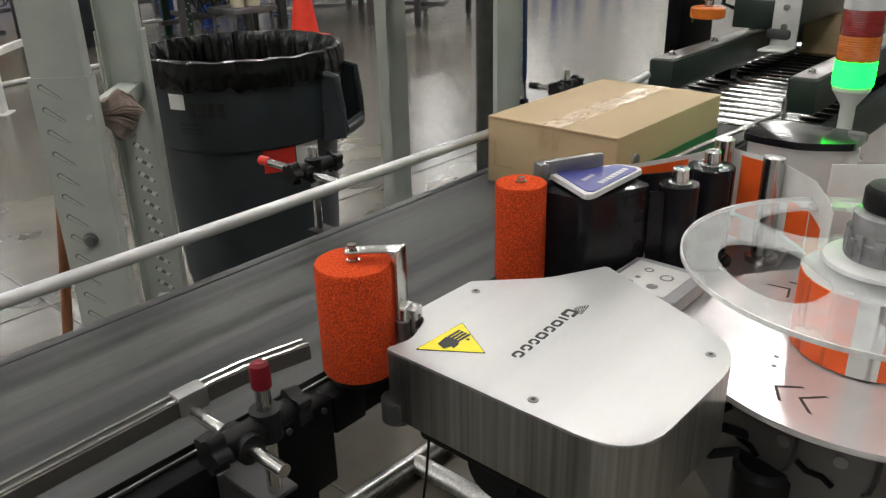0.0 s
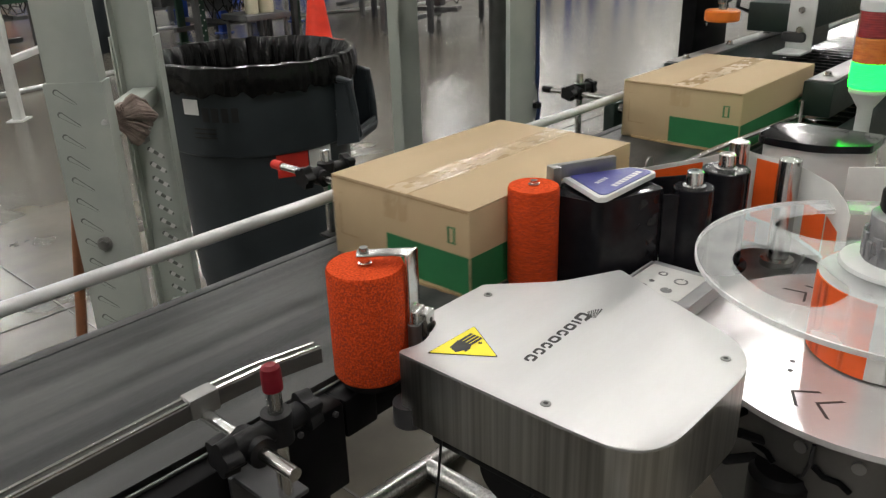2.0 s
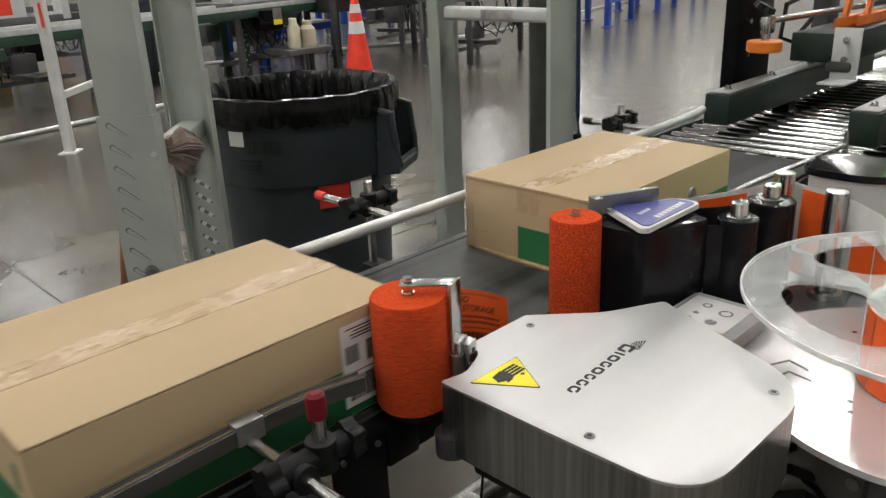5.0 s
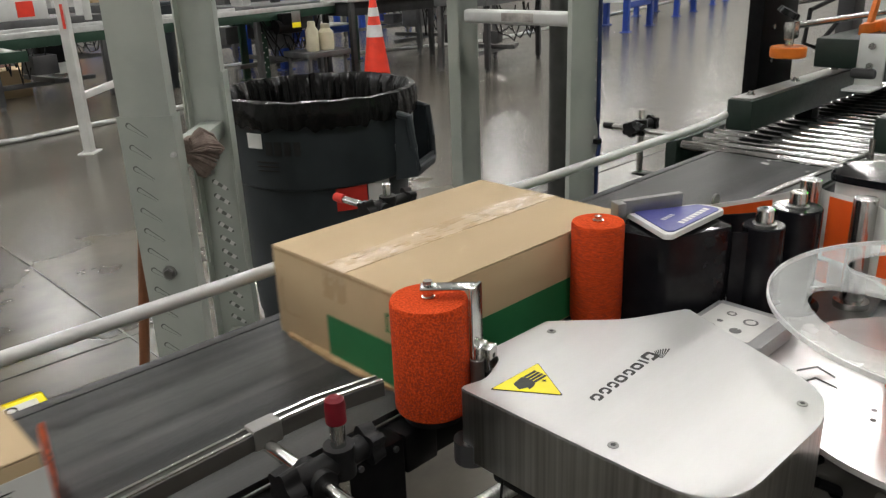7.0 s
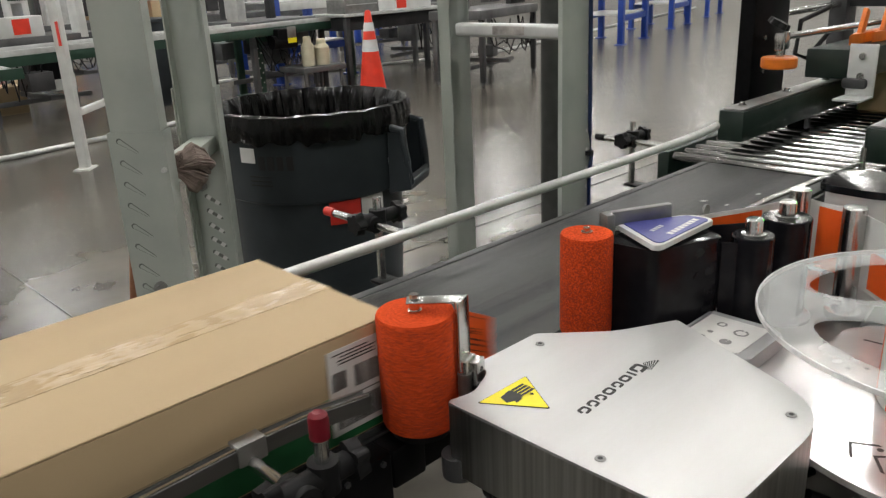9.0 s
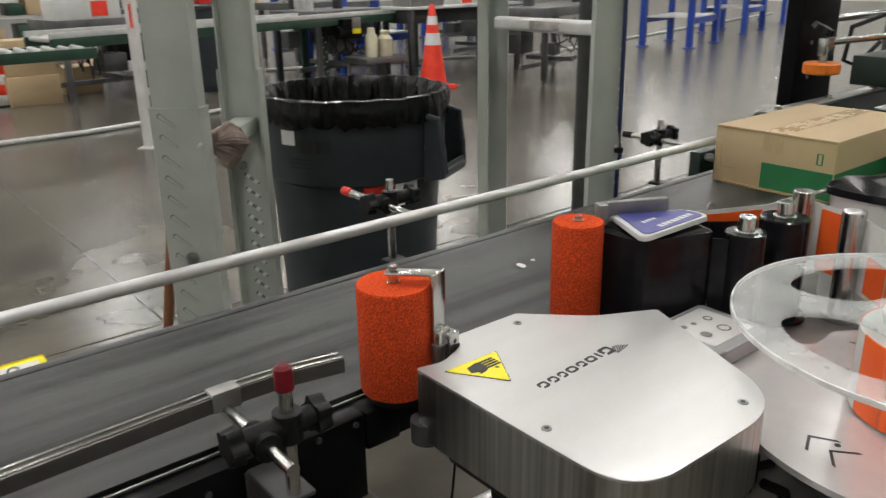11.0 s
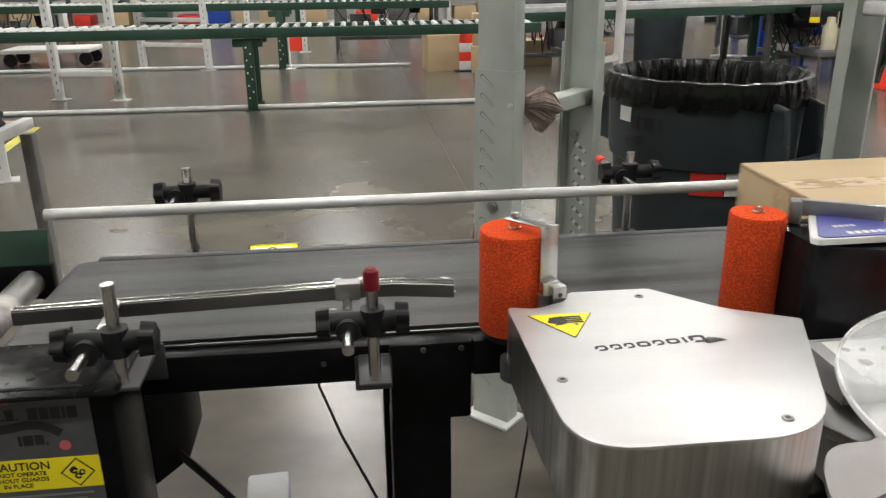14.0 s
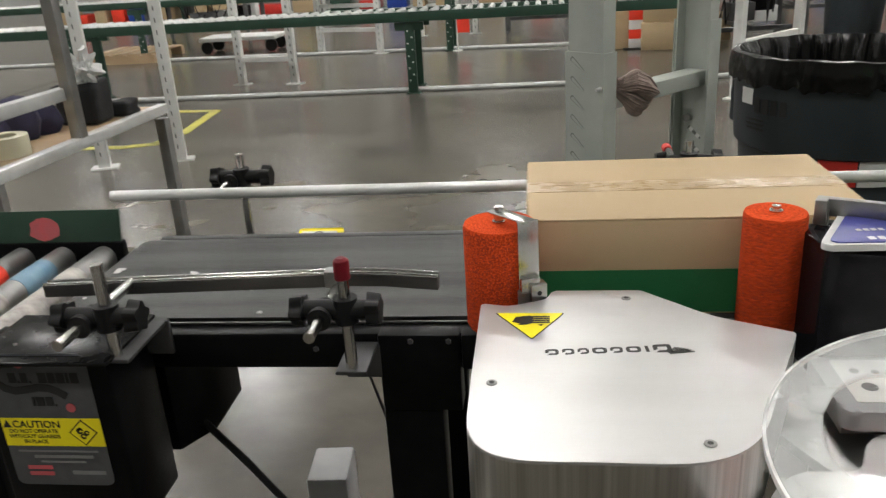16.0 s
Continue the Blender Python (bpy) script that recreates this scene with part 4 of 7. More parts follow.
    tmp = bpy.data.objects.new("disc_outline", cu)
    me = bpy.data.meshes.new_from_object(tmp)
    bpy.data.objects.remove(tmp)
    f = bm_new()
    f.from_mesh(me)
    bmesh.ops.translate(f, verts=f.verts, vec=(0, 0, 0.92))
    bmesh.ops.remove_doubles(f, verts=f.verts, dist=0.0001)
    top = part("top_disc", f, ACRYLIC, c, "scratched clear acrylic disc with four windows", smooth=30)
    f = bm_new()
    add_lathe(f, (0, 0, 0), [(0.2302, 0.9170), (0.2325, 0.9172), (0.2325, 0.9228), (0.2302, 0.923)], 96, closed=True)
    part("disc_rim", f, clear_plastic("polished_acrylic_edge", (0.8, 0.8, 0.8), haze=0.6), top, "bright polished disc edge")
    f = bm_new()
    add_lathe(f, (0, 0, 0), [(0.055, 0.9235), (0.07, 0.9235), (0.068, 0.928), (0.05, 0.932)], 48)
    part("core_flange", f, WHITEPLASTIC, c, "white hub flange")
    f = bm_new()
    add_lathe(f, (0, 0, 0), [(0.046, 0.932), (0.046, 0.955), (0.043, 0.956), (0.043, 0.985), (0.04, 0.987)], 48)
    for k in range(12):
        a = radians(30 * k)
        add_box(f, (0.046 * math.cos(a), 0.046 * math.sin(a), 0.95), (0.004, 0.012, 0.03), rz=30 * k, bevel=0.001)
    part("hub", f, HUBCLEAR, c, "clear ribbed plastic hub")
    f = bm_new()
    add_lathe(f, (0, 0, 0), [(0.03, 0.90), (0.03, 0.998)], 40)
    part("spindle", f, BRUSHED, c, "grooved steel spindle")
    f = bm_new()
    add_lathe(f, (0, 0, 0), [(0.034, 0.990), (0.036, 0.994), (0.036, 1.012), (0.032, 1.018), (0.02, 1.02)], 40)
    part("cap", f, BLACKPLASTIC, c, "black knurled cap")
    return c


def build_print_engine():
    c = thing("print_engine", "black label print engine with two ribbon spools and a blue lid", "printer")
    # base plate
    f = bm_new()
    add_prism(f, rounded([(0.285, 0.215), (0.285, 0.07), (0.33, -0.02), (0.62, -0.02), (0.9, 0.02), (0.9, 0.215)], [0.01, 0.02, 0.02, 0.02, 0.01, 0.01], 4), 0.772, 0.784, 0.002)
    part("base_plate", f, DULLSTEEL, c, "grey machine base plate")
    f = bm_new()
    add_box(f, (0.40, 0.085, 0.798), (0.09, 0.06, 0.028))
    part("panel_foot", f, GREYPLASTIC, c)
    f = bm_new()
    add_prism(f, rounded([(0.339, 0.126), (0.339, 0.016), (0.462, 0.016), (0.462, 0.126)], [0.004, 0.018, 0.018, 0.004], 6), 0.813, 0.8345, 0.006)
    part("symbol_panel", f, GREYPLASTIC, c, "grey panel with a chamfered edge")
    panel = bm_new()
    flat(panel, rounded(rect(0.092, 0.084), [0.003] * 4, 4), pose(0.404, 0.076, 0.8346, 0, 0, 0), 0.0006)
    pl = part("symbol_plate", panel, PAPER, c, "white plate with grey thread-path symbols")
    base = pose(0.404, 0.076, 0.8354, 0, 0, 0)
    for dx, dy, r, inner in ((-0.024, -0.014, 0.008, 0.05), (0.012, -0.018, 0.010, 0.7), (-0.028, 0.018, 0.005, 0.05), (-0.008, 0.016, 0.004, 0.05), (0.022, 0.014, 0.007, 0.6)):
        f = bm_new()
        flat(f, ring_outline(dx, dy, r, 0, 345, 16) + ring_outline(dx, dy, r * inner, 345, 0, 16), base, 0.0003)
        part("symbol", f, GREYINK, pl)
    # black print head block
    f = bm_new()
    block = [(0.352, 0.252), (0.362, 0.162), (0.475, 0.120), (0.512, 0.225), (0.46, 0.250)]
    add_prism(f, rounded(block, [0.006, 0.012, 0.012, 0.006, 0.006], 4), 0.785, 0.9445, 0.003)
    part("head_block", f, RIBBON, c, "glossy black ribbon-wrapped print head")
    f = bm_new()
    add_band(f, [(0.472, 0.122), (0.50, 0.090), (0.525, 0.074)], 0.80, 0.935, 0.002)
    add_band(f, [(0.50, 0.20), (0.56, 0.15), (0.595, 0.125)], 0.80, 0.935, 0.002)
    part("ribbon", f, RIBBON, c, "taut black thermal ribbon")
    # blue lid plate
    f = bm_new()
    lid = [(0.400, 0.250), (0.350, 0.158), (0.357, 0.149), (0.498, 0.149), (0.503, 0.160), (0.500, 0.190)]
    add_prism(f, rounded(lid, [0.006, 0.006, 0.006, 0.006, 0.005, 0.006], 5), 0.9495, 0.957, 0.002)
    lidp = part("lid", f, WHITEPLASTIC, c, "pale grey lid edge")
    f = bm_new()
    cx, cy = 0.435, 0.178
    add_prism(f, rounded([(cx + 0.88 * (x - cx), cy + 0.86 * (y - cy)) for x, y in lid], [0.005, 0.005, 0.005, 0.005, 0.004, 0.005], 5), 0.9572, 0.9584)
    part("lid_panel", f, BLUE, lidp, "violet-blue printed panel")
    f = bm_new()
    for k in range(8):
        flat(f, rect(0.0075, 0.009, -0.038 + 0.0105 * k, 0), pose(0.440, 0.166, 0.9586, 0, 0, 183), 0.0002)
    for k in range(4):
        flat(f, rect(0.0058, 0.007, -0.012 + 0.008 * k, 0), pose(0.412, 0.190, 0.9586, 0, 0, 183), 0.0002)
    part("lid_mark", f, PAPER, lidp, "white printed marks")
    # grey peel plate behind
    f = bm_new()
    add_box(f, (0.43, 0.232, 0.966), (0.108, 0.011, 0.022), rz=-26, bevel=0.002)
    add_box(f, (0.380, 0.250, 0.962), (0.014, 0.022, 0.03), rz=-26, bevel=0.002)
    add_box(f, (0.384, 0.250, 0.90), (0.010, 0.012, 0.13), rz=-26, bevel=0.002)
    part("peel_plate", f, DULLSTEEL, c, "grey steel peel plate")
    f = bm_new()
    add_cyl(f, (0.656, 0.242, 0.915), (0.656, 0.246, 0.915), 0.011, seg=28)
    add_cyl(f, (0.656, 0.246, 0.80), (0.656, 0.246, 0.912), 0.004, seg=12)
    part("sensor_paddle", f, DULLSTEEL, c, "round steel sensor paddle")
    # ribbon spools
    for x, y, r, zt in ((0.513, 0.096, 0.029, 0.94), (0.612, 0.092, 0.036, 0.943)):
        f = bm_new()
        add_lathe(f, (x, y, 0), [(r * 1.3, 0.785), (r * 1.3, 0.79), (r, 0.792), (r, zt), (r * 0.95, zt + 0.002)], 48)
        sp = part("ribbon_spool", f, RIBBON, c, "black ribbon spool")
        f = bm_new()
        add_lathe(f, (x, y, zt + 0.002), [(0.0165, 0), (0.0165, 0.002), (0.0125, 0.003), (0.0122, 0.022), (0.0105, 0.024), (0.004, 0.0242), (0.004, 0.021)], 32)
        part("spool_knob", f, STEEL, sp, "knurled steel spool knob")
    for x, y, r, zt in ((0.700, 0.110, 0.016, 0.965), (0.672, 0.018, 0.017, 0.958)):
        f = bm_new()
        add_lathe(f, (x, y, 0), [(r * 1.5, 0.785), (r * 1.5, 0.795), (r, 0.797), (r, zt - 0.001), (r * 0.94, zt)], 36)
        part("guide_pin", f, STEEL, c, "polished steel web guide pin")
    # label web
    web = [(0.375, 0.262), (0.44, 0.238), (0.53, 0.190), (0.64, 0.138), (0.688, 0.124), (0.712, 0.122), (0.718, 0.108), (0.706, 0.085), (0.690, 0.030), (0.688, 0.010), (0.672, -0.001), (0.62, -0.06), (0.55, -0.10), (0.50, -0.12)]
    f = bm_new()
    add_band(f, web, 0.835, 0.948, 0.0008)
    part("label_web", f, PAPER, c, "white backing web of the labels")
    def patch(i, u0, u1, z0=0.842, z1=0.941):
        p, q = Vector(web[i]), Vector(web[i + 1])
        d = (q - p).normalized()
        nrm = Vector((-d.y, d.x)) * 0.0009
        for s in (-1, 1):
            g = bm_new()
            add_band(g, [p.lerp(q, u0) + s * nrm, p.lerp(q, u1) + s * nrm], z0, z1, 0.0003)
            part("label_patch", g, ORANGELABEL, c, "orange label on the web")
    for i, u0, u1 in ((0, 0.1, 0.9), (1, 0.1, 0.9), (2, 0.1, 0.95), (7, 0.08, 0.92), (10, 0.25, 0.95), (11, 0.0, 0.8)):
        patch(i, u0, u1, z1=0.941 if i < 8 else 0.90)
    # rewind housing with a black top, white body and orange strips
    f = bm_new()
    cap = rounded([(0.735, 0.095), (0.730, 0.0), (0.772, -0.060), (0.842, -0.060), (0.842, 0.095)], [0.035, 0.03, 0.01, 0.01, 0.035], 8)
    add_prism(f, cap, 0.785, 0.958)
    part("rewind_housing", f, WHITEPLASTIC, c, "white rewind housing")
    f = bm_new()
    add_prism(f, rounded([(0.727, 0.102), (0.722, -0.002), (0.767, -0.067), (0.849, -0.067), (0.849, 0.102)], [0.038, 0.03, 0.01, 0.01, 0.038], 8), 0.9582, 0.970, 0.003)
    part("rewind_lid", f, RIBBON, c, "black rounded lid")
    f = bm_new()
    add_box(f, (0.95, -0.16, 0.88), (0.28, 0.004, 0.14), rz=20, bevel=0.001)
    add_box(f, (0.93, -0.30, 0.87), (0.26, 0.01, 0.2), rz=30, bevel=0.003)
    part("back_panel", f, WHITEPLASTIC, c, "white machine panel")
    f = bm_new()
    add_box(f, (0.775, -0.10, 0.925), (0.13, 0.004, 0.016), rz=-52, bevel=0.001)
    part("label_strip", f, ORANGELABEL, c, "orange label strip on white web")
    f = bm_new()
    add_box(f, (0.776, -0.1035, 0.885), (0.14, 0.003, 0.115), rz=-52, bevel=0.001)
    part("waste_web", f, PAPER, c)
    # body under the machine, stand and foot
    f = bm_new()
    add_box(f, (0.58, -0.05, 0.70), (0.5, 0.24, 0.13), bevel=0.008)
    part("machine_body", f, GREYPLASTIC, c, "grey machine body under the plate")
    f = bm_new()
    add_cyl(f, (REEL[0], REEL[1], 0.62), (REEL[0], REEL[1], 0.797), 0.19, 0.19, seg=64)
    part("reel_base", f, DRUM, c, "dark grey steel drum under the turntable")
    for a, z in ((158, 0.735), (183, 0.74)):
        f = bm_new()
        p = Vector((REEL[0] + 0.192 * math.cos(radians(a)), REEL[1] + 0.192 * math.sin(radians(a)), z))
        side = Vector((-math.sin(radians(a)), math.cos(radians(a)), 0))
        add_tube(f, [p - side * 0.020 + Vector((0, 0, 0.009)), p - side * 0.008, p + side * 0.008, p + side * 0.020 - Vector((0, 0, 0.008))], 0.0036, 8)
        part("wing_nut", f, BLACKPAINT, c, "black wing nut on the drum side")
    for a in (176, 201):
        f = bm_new()
        p = Vector((REEL[0] + 0.192 * math.cos(radians(a)), REEL[1] + 0.192 * math.sin(radians(a)), 0.775))
        add_tube(f, [p, p + Vector((-0.003, 0, -0.022)), p + Vector((-0.004, 0.004, -0.040)), p + Vector((-0.002, 0.010, -0.046))], 0.0022, 8)
        part("hook", f, MACHINEDARK, c, "small bent hook under the plate edge")
    f = bm_new()
    add_lathe(f, (0.262, -0.155, 0.66), [(0.034, 0), (0.036, 0.004), (0.036, 0.052), (0.031, 0.058), (0.030, 0.062), (0.012, 0.064)], 32)
    part("motor_cap", f, BLACKPLASTIC, c, "round black motor cap under the cover edge")
    for a in (172, 190, 208, 228):
        f = bm_new()
        p = (REEL[0] + 0.188 * math.cos(radians(a)), REEL[1] + 0.188 * math.sin(radians(a)))
        add_cyl(f, (*p, 0.765), (p[0] + 0.005 * math.cos(radians(a)), p[1] + 0.005 * math.sin(radians(a)), 0.765), 0.0075, seg=14)
        part("fastener", f, DULLSTEEL, c)
    f = bm_new()
    add_cyl(f, (0.62, -0.05, 0.05), (0.62, -0.05, 0.64), 0.05, seg=32)
    part("column", f, DULLSTEEL, c, "steel stand column")
    f = bm_new()
    add_tube(f, [(0.10, 0.80, 0.032), (0.72, 0.768, 0.032), (1.2, 0.745, 0.032)], 0.024, 16)
    add_tube(f, [(0.62, 0.77, 0.032), (0.62, -0.05, 0.032), (0.62, -0.5, 0.032)], 0.024, 16)
    part("stand_foot", f, BRUSHED, c, "stainless tubular stand foot")


def build_stack_light():
    c = thing("stack_light", "red amber green stack light with the green lamp lit", "signal light")
    x, y = 0.955, 0.0
    f = bm_new()
    add_lathe(f, (x, y, 0), [(0.03, 0.785), (0.03, 0.795), (0.0125, 0.80), (0.0125, 0.985), (0.026, 1.006), (0.031, 1.013), (0.031, 1.021)], 40)
    part("stem", f, WHITEPLASTIC, c, "white plastic stem")
    z = 1.0215
    for name, mat, lab in (("green_lens", GREENGLOW, "lit green lens"), ("amber_lens", AMBERLENS, "unlit amber lens"), ("red_lens", REDLENS, "unlit red lens")):
        f = bm_new()
        prof = [(0.0325, 0)]
        for k in range(10):
            prof += [(0.033, 0.0015 + 0.0039 * k), (0.0337, 0.0035 + 0.0039 * k)]
        prof.append((0.0325, 0.0418))
        add_lathe(f, (x, y, z), prof, 48)
        part(name, f, mat, c, lab)
        z += 0.0425
    f = bm_new()
    add_lathe(f, (x, y, z), [(0.034, 0), (0.034, 0.016), (0.029, 0.023)], 48)
    part("top_cap", f, WHITEPLASTIC, c, "white top cap")


# ---- carton sealer and roller beds ----
def build_sealer():
    c = thing("roller_bed", "steel roller bed of the carton sealer, dark frame", "roller conveyor")
    f = bm_new()
    add_cyl(f, (0, 0.19, 0), (0, 0.735, 0), 0.0128, seg=20)
    me = mesh_of("roller", f, ROLLERSTEEL)
    for k in range(38):
        share("roller", me, pose(1.412 + 0.060 * k, 0, 0.7995), c)
    # added black sheet hides the floor and keeps the roller gaps dark
    f = bm_new()
    add_box(f, (2.55, 0.463, 0.735), (2.30, 0.55, 0.01))
    part("gap_shade_sheet", f, BLACKPAINT, c, "added black sheet that darkens the gaps between rollers")
    for y in (0.168, 0.758):
        f = bm_new()
        add_box(f, (2.55, y, 0.765), (2.32, 0.035, 0.10), bevel=0.004)
        part("side_frame", f, DARKGREEN, c, "dark green side channel")
    for x in (1.6, 3.4):
        for y in (0.168, 0.758):
            f = bm_new()
            add_box(f, (x, y, 0.358), (0.07, 0.05, 0.714), bevel=0.004)
            part("leg", f, DARKGREEN, c)
    s = thing("carton_sealer", "dark green carton sealer with side guides and amber wheel", "packing machine")
    for y0, y1, x0 in ((0.578, 0.648, 1.475), (0.192, 0.262, 1.43)):
        f = bm_new()
        add_box(f, ((x0 + 2.6) / 2, (y0 + y1) / 2, 0.884), (2.6 - x0, y1 - y0, 0.082), bevel=0.004)
        g = part("side_guide", f, DARKGREEN, s, "dark green side guide channel")
        f = bm_new()
        add_box(f, ((x0 + 2.6) / 2, (y0 + y1) / 2, 0.9275), (2.59 - x0, (y1 - y0) * 0.82, 0.004), bevel=0.001)
        part("guide_plate", f, DULLSTEEL, g, "grey steel top plate")
        for dx in (0.06, 0.34, 0.62):
            f = bm_new()
            add_lathe(f, (x0 + dx, (y0 + y1) / 2, 0.930), [(0.012, 0), (0.012, 0.003), (0.008, 0.004), (0.008, 0.010), (0.005, 0.012)], 14)
            part("bolt", f, STEEL, g)
        f = bm_new()
        add_box(f, (x0 + 0.45, (y0 + y1) / 2, 0.826), (0.05, 0.05, 0.04))
        part("foot", f, BLACKPAINT, g)
    f = bm_new()
    add_box(f, (1.985, 0.775, 0.80), (0.24, 0.05, 1.6), bevel=0.005)
    part("mast", f, BLACKPAINT, s, "black upright mast")
    for z in (0.97, 1.07):
        f = bm_new()
        add_cyl(f, (1.93, 0.749, z), (1.93, 0.742, z), 0.008, seg=12)
        part("bolt", f, STEEL, s)
    f = bm_new()
    add_box(f, (2.27, 0.535, 1.0), (0.68, 0.16, 0.085), bevel=0.005)
    part("head", f, DARKGREEN, s, "dark green sealing head")
    f = bm_new()
    add_box(f, (2.62, 0.46, 1.15), (0.04, 0.66, 0.06), bevel=0.003)
    add_box(f, (2.62, 0.775, 0.80), (0.1, 0.06, 1.6), bevel=0.004)
    add_box(f, (2.62, 0.15, 0.80), (0.1, 0.06, 1.6), bevel=0.004)
    add_box(f, (2.62, 0.46, 1.06), (0.06, 0.12, 0.14), bevel=0.004)
    part("frame", f, MACHINEDARK, s, "dark machine frame")
    f = bm_new()
    add_box(f, (1.905, 0.445, 0.99), (0.008, 0.075, 0.145), bevel=0.001)
    add_box(f, (1.86, 0.445, 0.917), (0.10, 0.075, 0.006), bevel=0.001)
    part("plough_bracket", f, GALV, s, "bright angle bracket with two bolts")
    for z in (0.975, 1.03):
        f = bm_new()
        add_cyl(f, (1.902, 0.445, z), (1.892, 0.445, z), 0.010, seg=6)
        part("bolt", f, STEEL, s)
    f = bm_new()
    add_box(f, (1.93, 0.46, 0.953), (0.08, 0.07, 0.03), bevel=0.01)
    part("brush", f, MACHINEDARK, s, "dark brush block")
    f = bm_new()
    add_lathe(f, (1.79, 0.634, 1.0), [(0.046, 0), (0.05, 0.004), (0.05, 0.028), (0.046, 0.032)], 40)
    part("wheel", f, AMBERWHEEL, s, "amber urethane wheel")
    f = bm_new()
    add_cyl(f, (1.79, 0.634, 1.032), (1.79, 0.634, 1.10), 0.012, seg=18)
    add_box(f, (1.80, 0.634, 1.075), (0.06, 0.02, 0.05), bevel=0.003)
    part("wheel_post", f, STEEL, s)
    f = bm_new()
    knob_shape(f, (1.77, 0.634, 1.125), (0.2, -0.5, 1), 0.03)
    part("knob", f, BLACKPLASTIC, s, "black lobed knob")
    f = bm_new()
    add_cyl(f, (1.78, 0.64, 1.085), (2.60, 0.55, 1.085), 0.010, seg=16)
    add_cyl(f, (1.95, 0.775, 1.13), (2.62, 0.775, 1.13), 0.012, seg=16)
    part("tie_rod", f, STEEL, s)
    f = bm_new()
    for y, dx in ((0.53, 0.0), (0.50, 0.10)):
        add_prism(f, [(2.02 + dx, y), (2.10 + dx, y + 0.012), (2.38 + dx, y + 0.012), (2.38 + dx, y - 0.012), (2.10 + dx, y - 0.012)], 1.045, 1.075, 0.003)
        add_box(f, (2.12 + dx, y, 1.10), (0.03, 0.014, 0.09), ry=25, bevel=0.003)
    part("linkage", f, AMBERWHEEL, s, "orange linkage arms")
    f = bm_new()
    add_tube(f, [(2.3, 0.70, 1.05), (2.2, 0.72, 0.98), (2.15, 0.74, 1.0), (2.2, 0.75, 1.1), (2.4, 0.74, 1.13)], 0.008)
    part("cable", f, BLACKPLASTIC, s)


def build_outfeed():
    c = thing("outfeed_rollers", "outfeed roller conveyor with worn taped rollers and dark green side guard", "roller conveyor")
    specs = ((-0.742, "a"), (-0.822, "b"), (-0.902, "c"), (-0.982, "a"), (-1.062, "b"), (-1.142, "a"), (-1.222, "c")) + tuple((-1.302 - 0.08 * k, "ab"[k % 2]) for k in range(25))
    for x, k in specs:
        f = bm_new()
        add_cyl(f, (x, 0.24, 0.779), (x, 0.602, 0.779), 0.0225, seg=24)
        r = part("roller", f, DULLSTEEL, c, "worn grey steel roller")
        bands = {"a": ((0.24, 0.50, OLDPAPER, "torn white paper stuck on it"),), "b": ((0.24, 0.40, OLDPAPER, "torn white paper"), (0.45, 0.54, BLUETAPE, "blue tape band")),
                 "c": ((0.42, 0.52, CONEORANGE, "orange tape band"), (0.24, 0.34, OLDPAPER, "torn white paper"))}[k]
        for y0, y1, mat, lab in bands:
            f = bm_new()
            add_cyl(f, (x, y0, 0.779), (x, y1, 0.779), 0.0232, seg=24)
            part("tape_band", f, mat, r, lab)
    f = bm_new()
    add_box(f, (-0.985, 0.618, 0.832), (0.55, 0.006, 0.066), rx=-14, bevel=0.001)
    part("side_guard", f, GREENPAINT, c, "dark green guard plate with a painted red reflection")
    f = bm_new()
    add_box(f, (-1.985, 0.612, 0.778), (2.56, 0.02, 0.06), bevel=0.003)
    part("side_frame", f, BLACKPAINT, c)
    f = bm_new()
    add_box(f, (-2.0, 0.225, 0.765), (2.50, 0.025, 0.09), bevel=0.003)
    part("side_frame", f, BLACKPAINT, c)
    for x, y in ((-1.1, 0.225), (-1.1, 0.612), (-3.1, 0.225), (-3.1, 0.612)):
        f = bm_new()
        add_box(f, (x, y, 0.36), (0.05, 0.04, 0.72), bevel=0.003)
        part("leg", f, BLACKPAINT, c)
    # flat red ellipse imitates a blurred reflection in the guard
    f = bm_new()
    flat(f, [(0.030 * math.cos(k * 0.52) * (1 + 0.15 * math.sin(3 * k)), 0.022 * math.sin(k * 0.52)) for k in range(12)], pose(-0.856, 0.6140, 0.832, 76, 0, 0), 0.0008)
    part("red_reflection", f, FADEDRED, c, "red patch painted as a blurred reflection in the guard")
    s = thing("warning_card", "yellow and white warning card fixed beside the belt", "sign")
    f = bm_new()
    add_box(f, (-0.345, 0.645, 0.800), (0.082, 0.036, 0.003), rx=12, bevel=0.004)
    part("card", f, YELLOW, s, "yellow card")
    f = bm_new()
    add_box(f, (-0.347, 0.641, 0.8022), (0.066, 0.020, 0.001), rx=12)
    part("white_field", f, PAPER, s)
    f = bm_new()
    flat(f, ring_outline(0, 0, 0.008, 0, 345, 16) + ring_outline(0, 0, 0.005, 345, 0, 16), pose(-0.347, 0.641, 0.8032, 12, 0, 0))
    part("symbol", f, INK, s)
    f = bm_new()
    add_box(f, (-0.345, 0.628, 0.789), (0.06, 0.03, 0.004))
    part("bracket", f, BLACKPAINT, s)
    b = thing("junction_box", "grey plastic junction box standing on the floor", "box")
    f = bm_new()
    add_box(f, (-0.41, 0.735, 0.118), (0.088, 0.12, 0.236), rz=4, bevel=0.008)
    part("housing", f, GREYPLASTIC, b)
    f = bm_new()
    add_tube(f, [(-0.36, 0.72, 0.012), (-0.28, 0.74, 0.010), (-0.2, 0.80, 0.010)], 0.006)
    part("cable", f, BLACKPLASTIC, b)


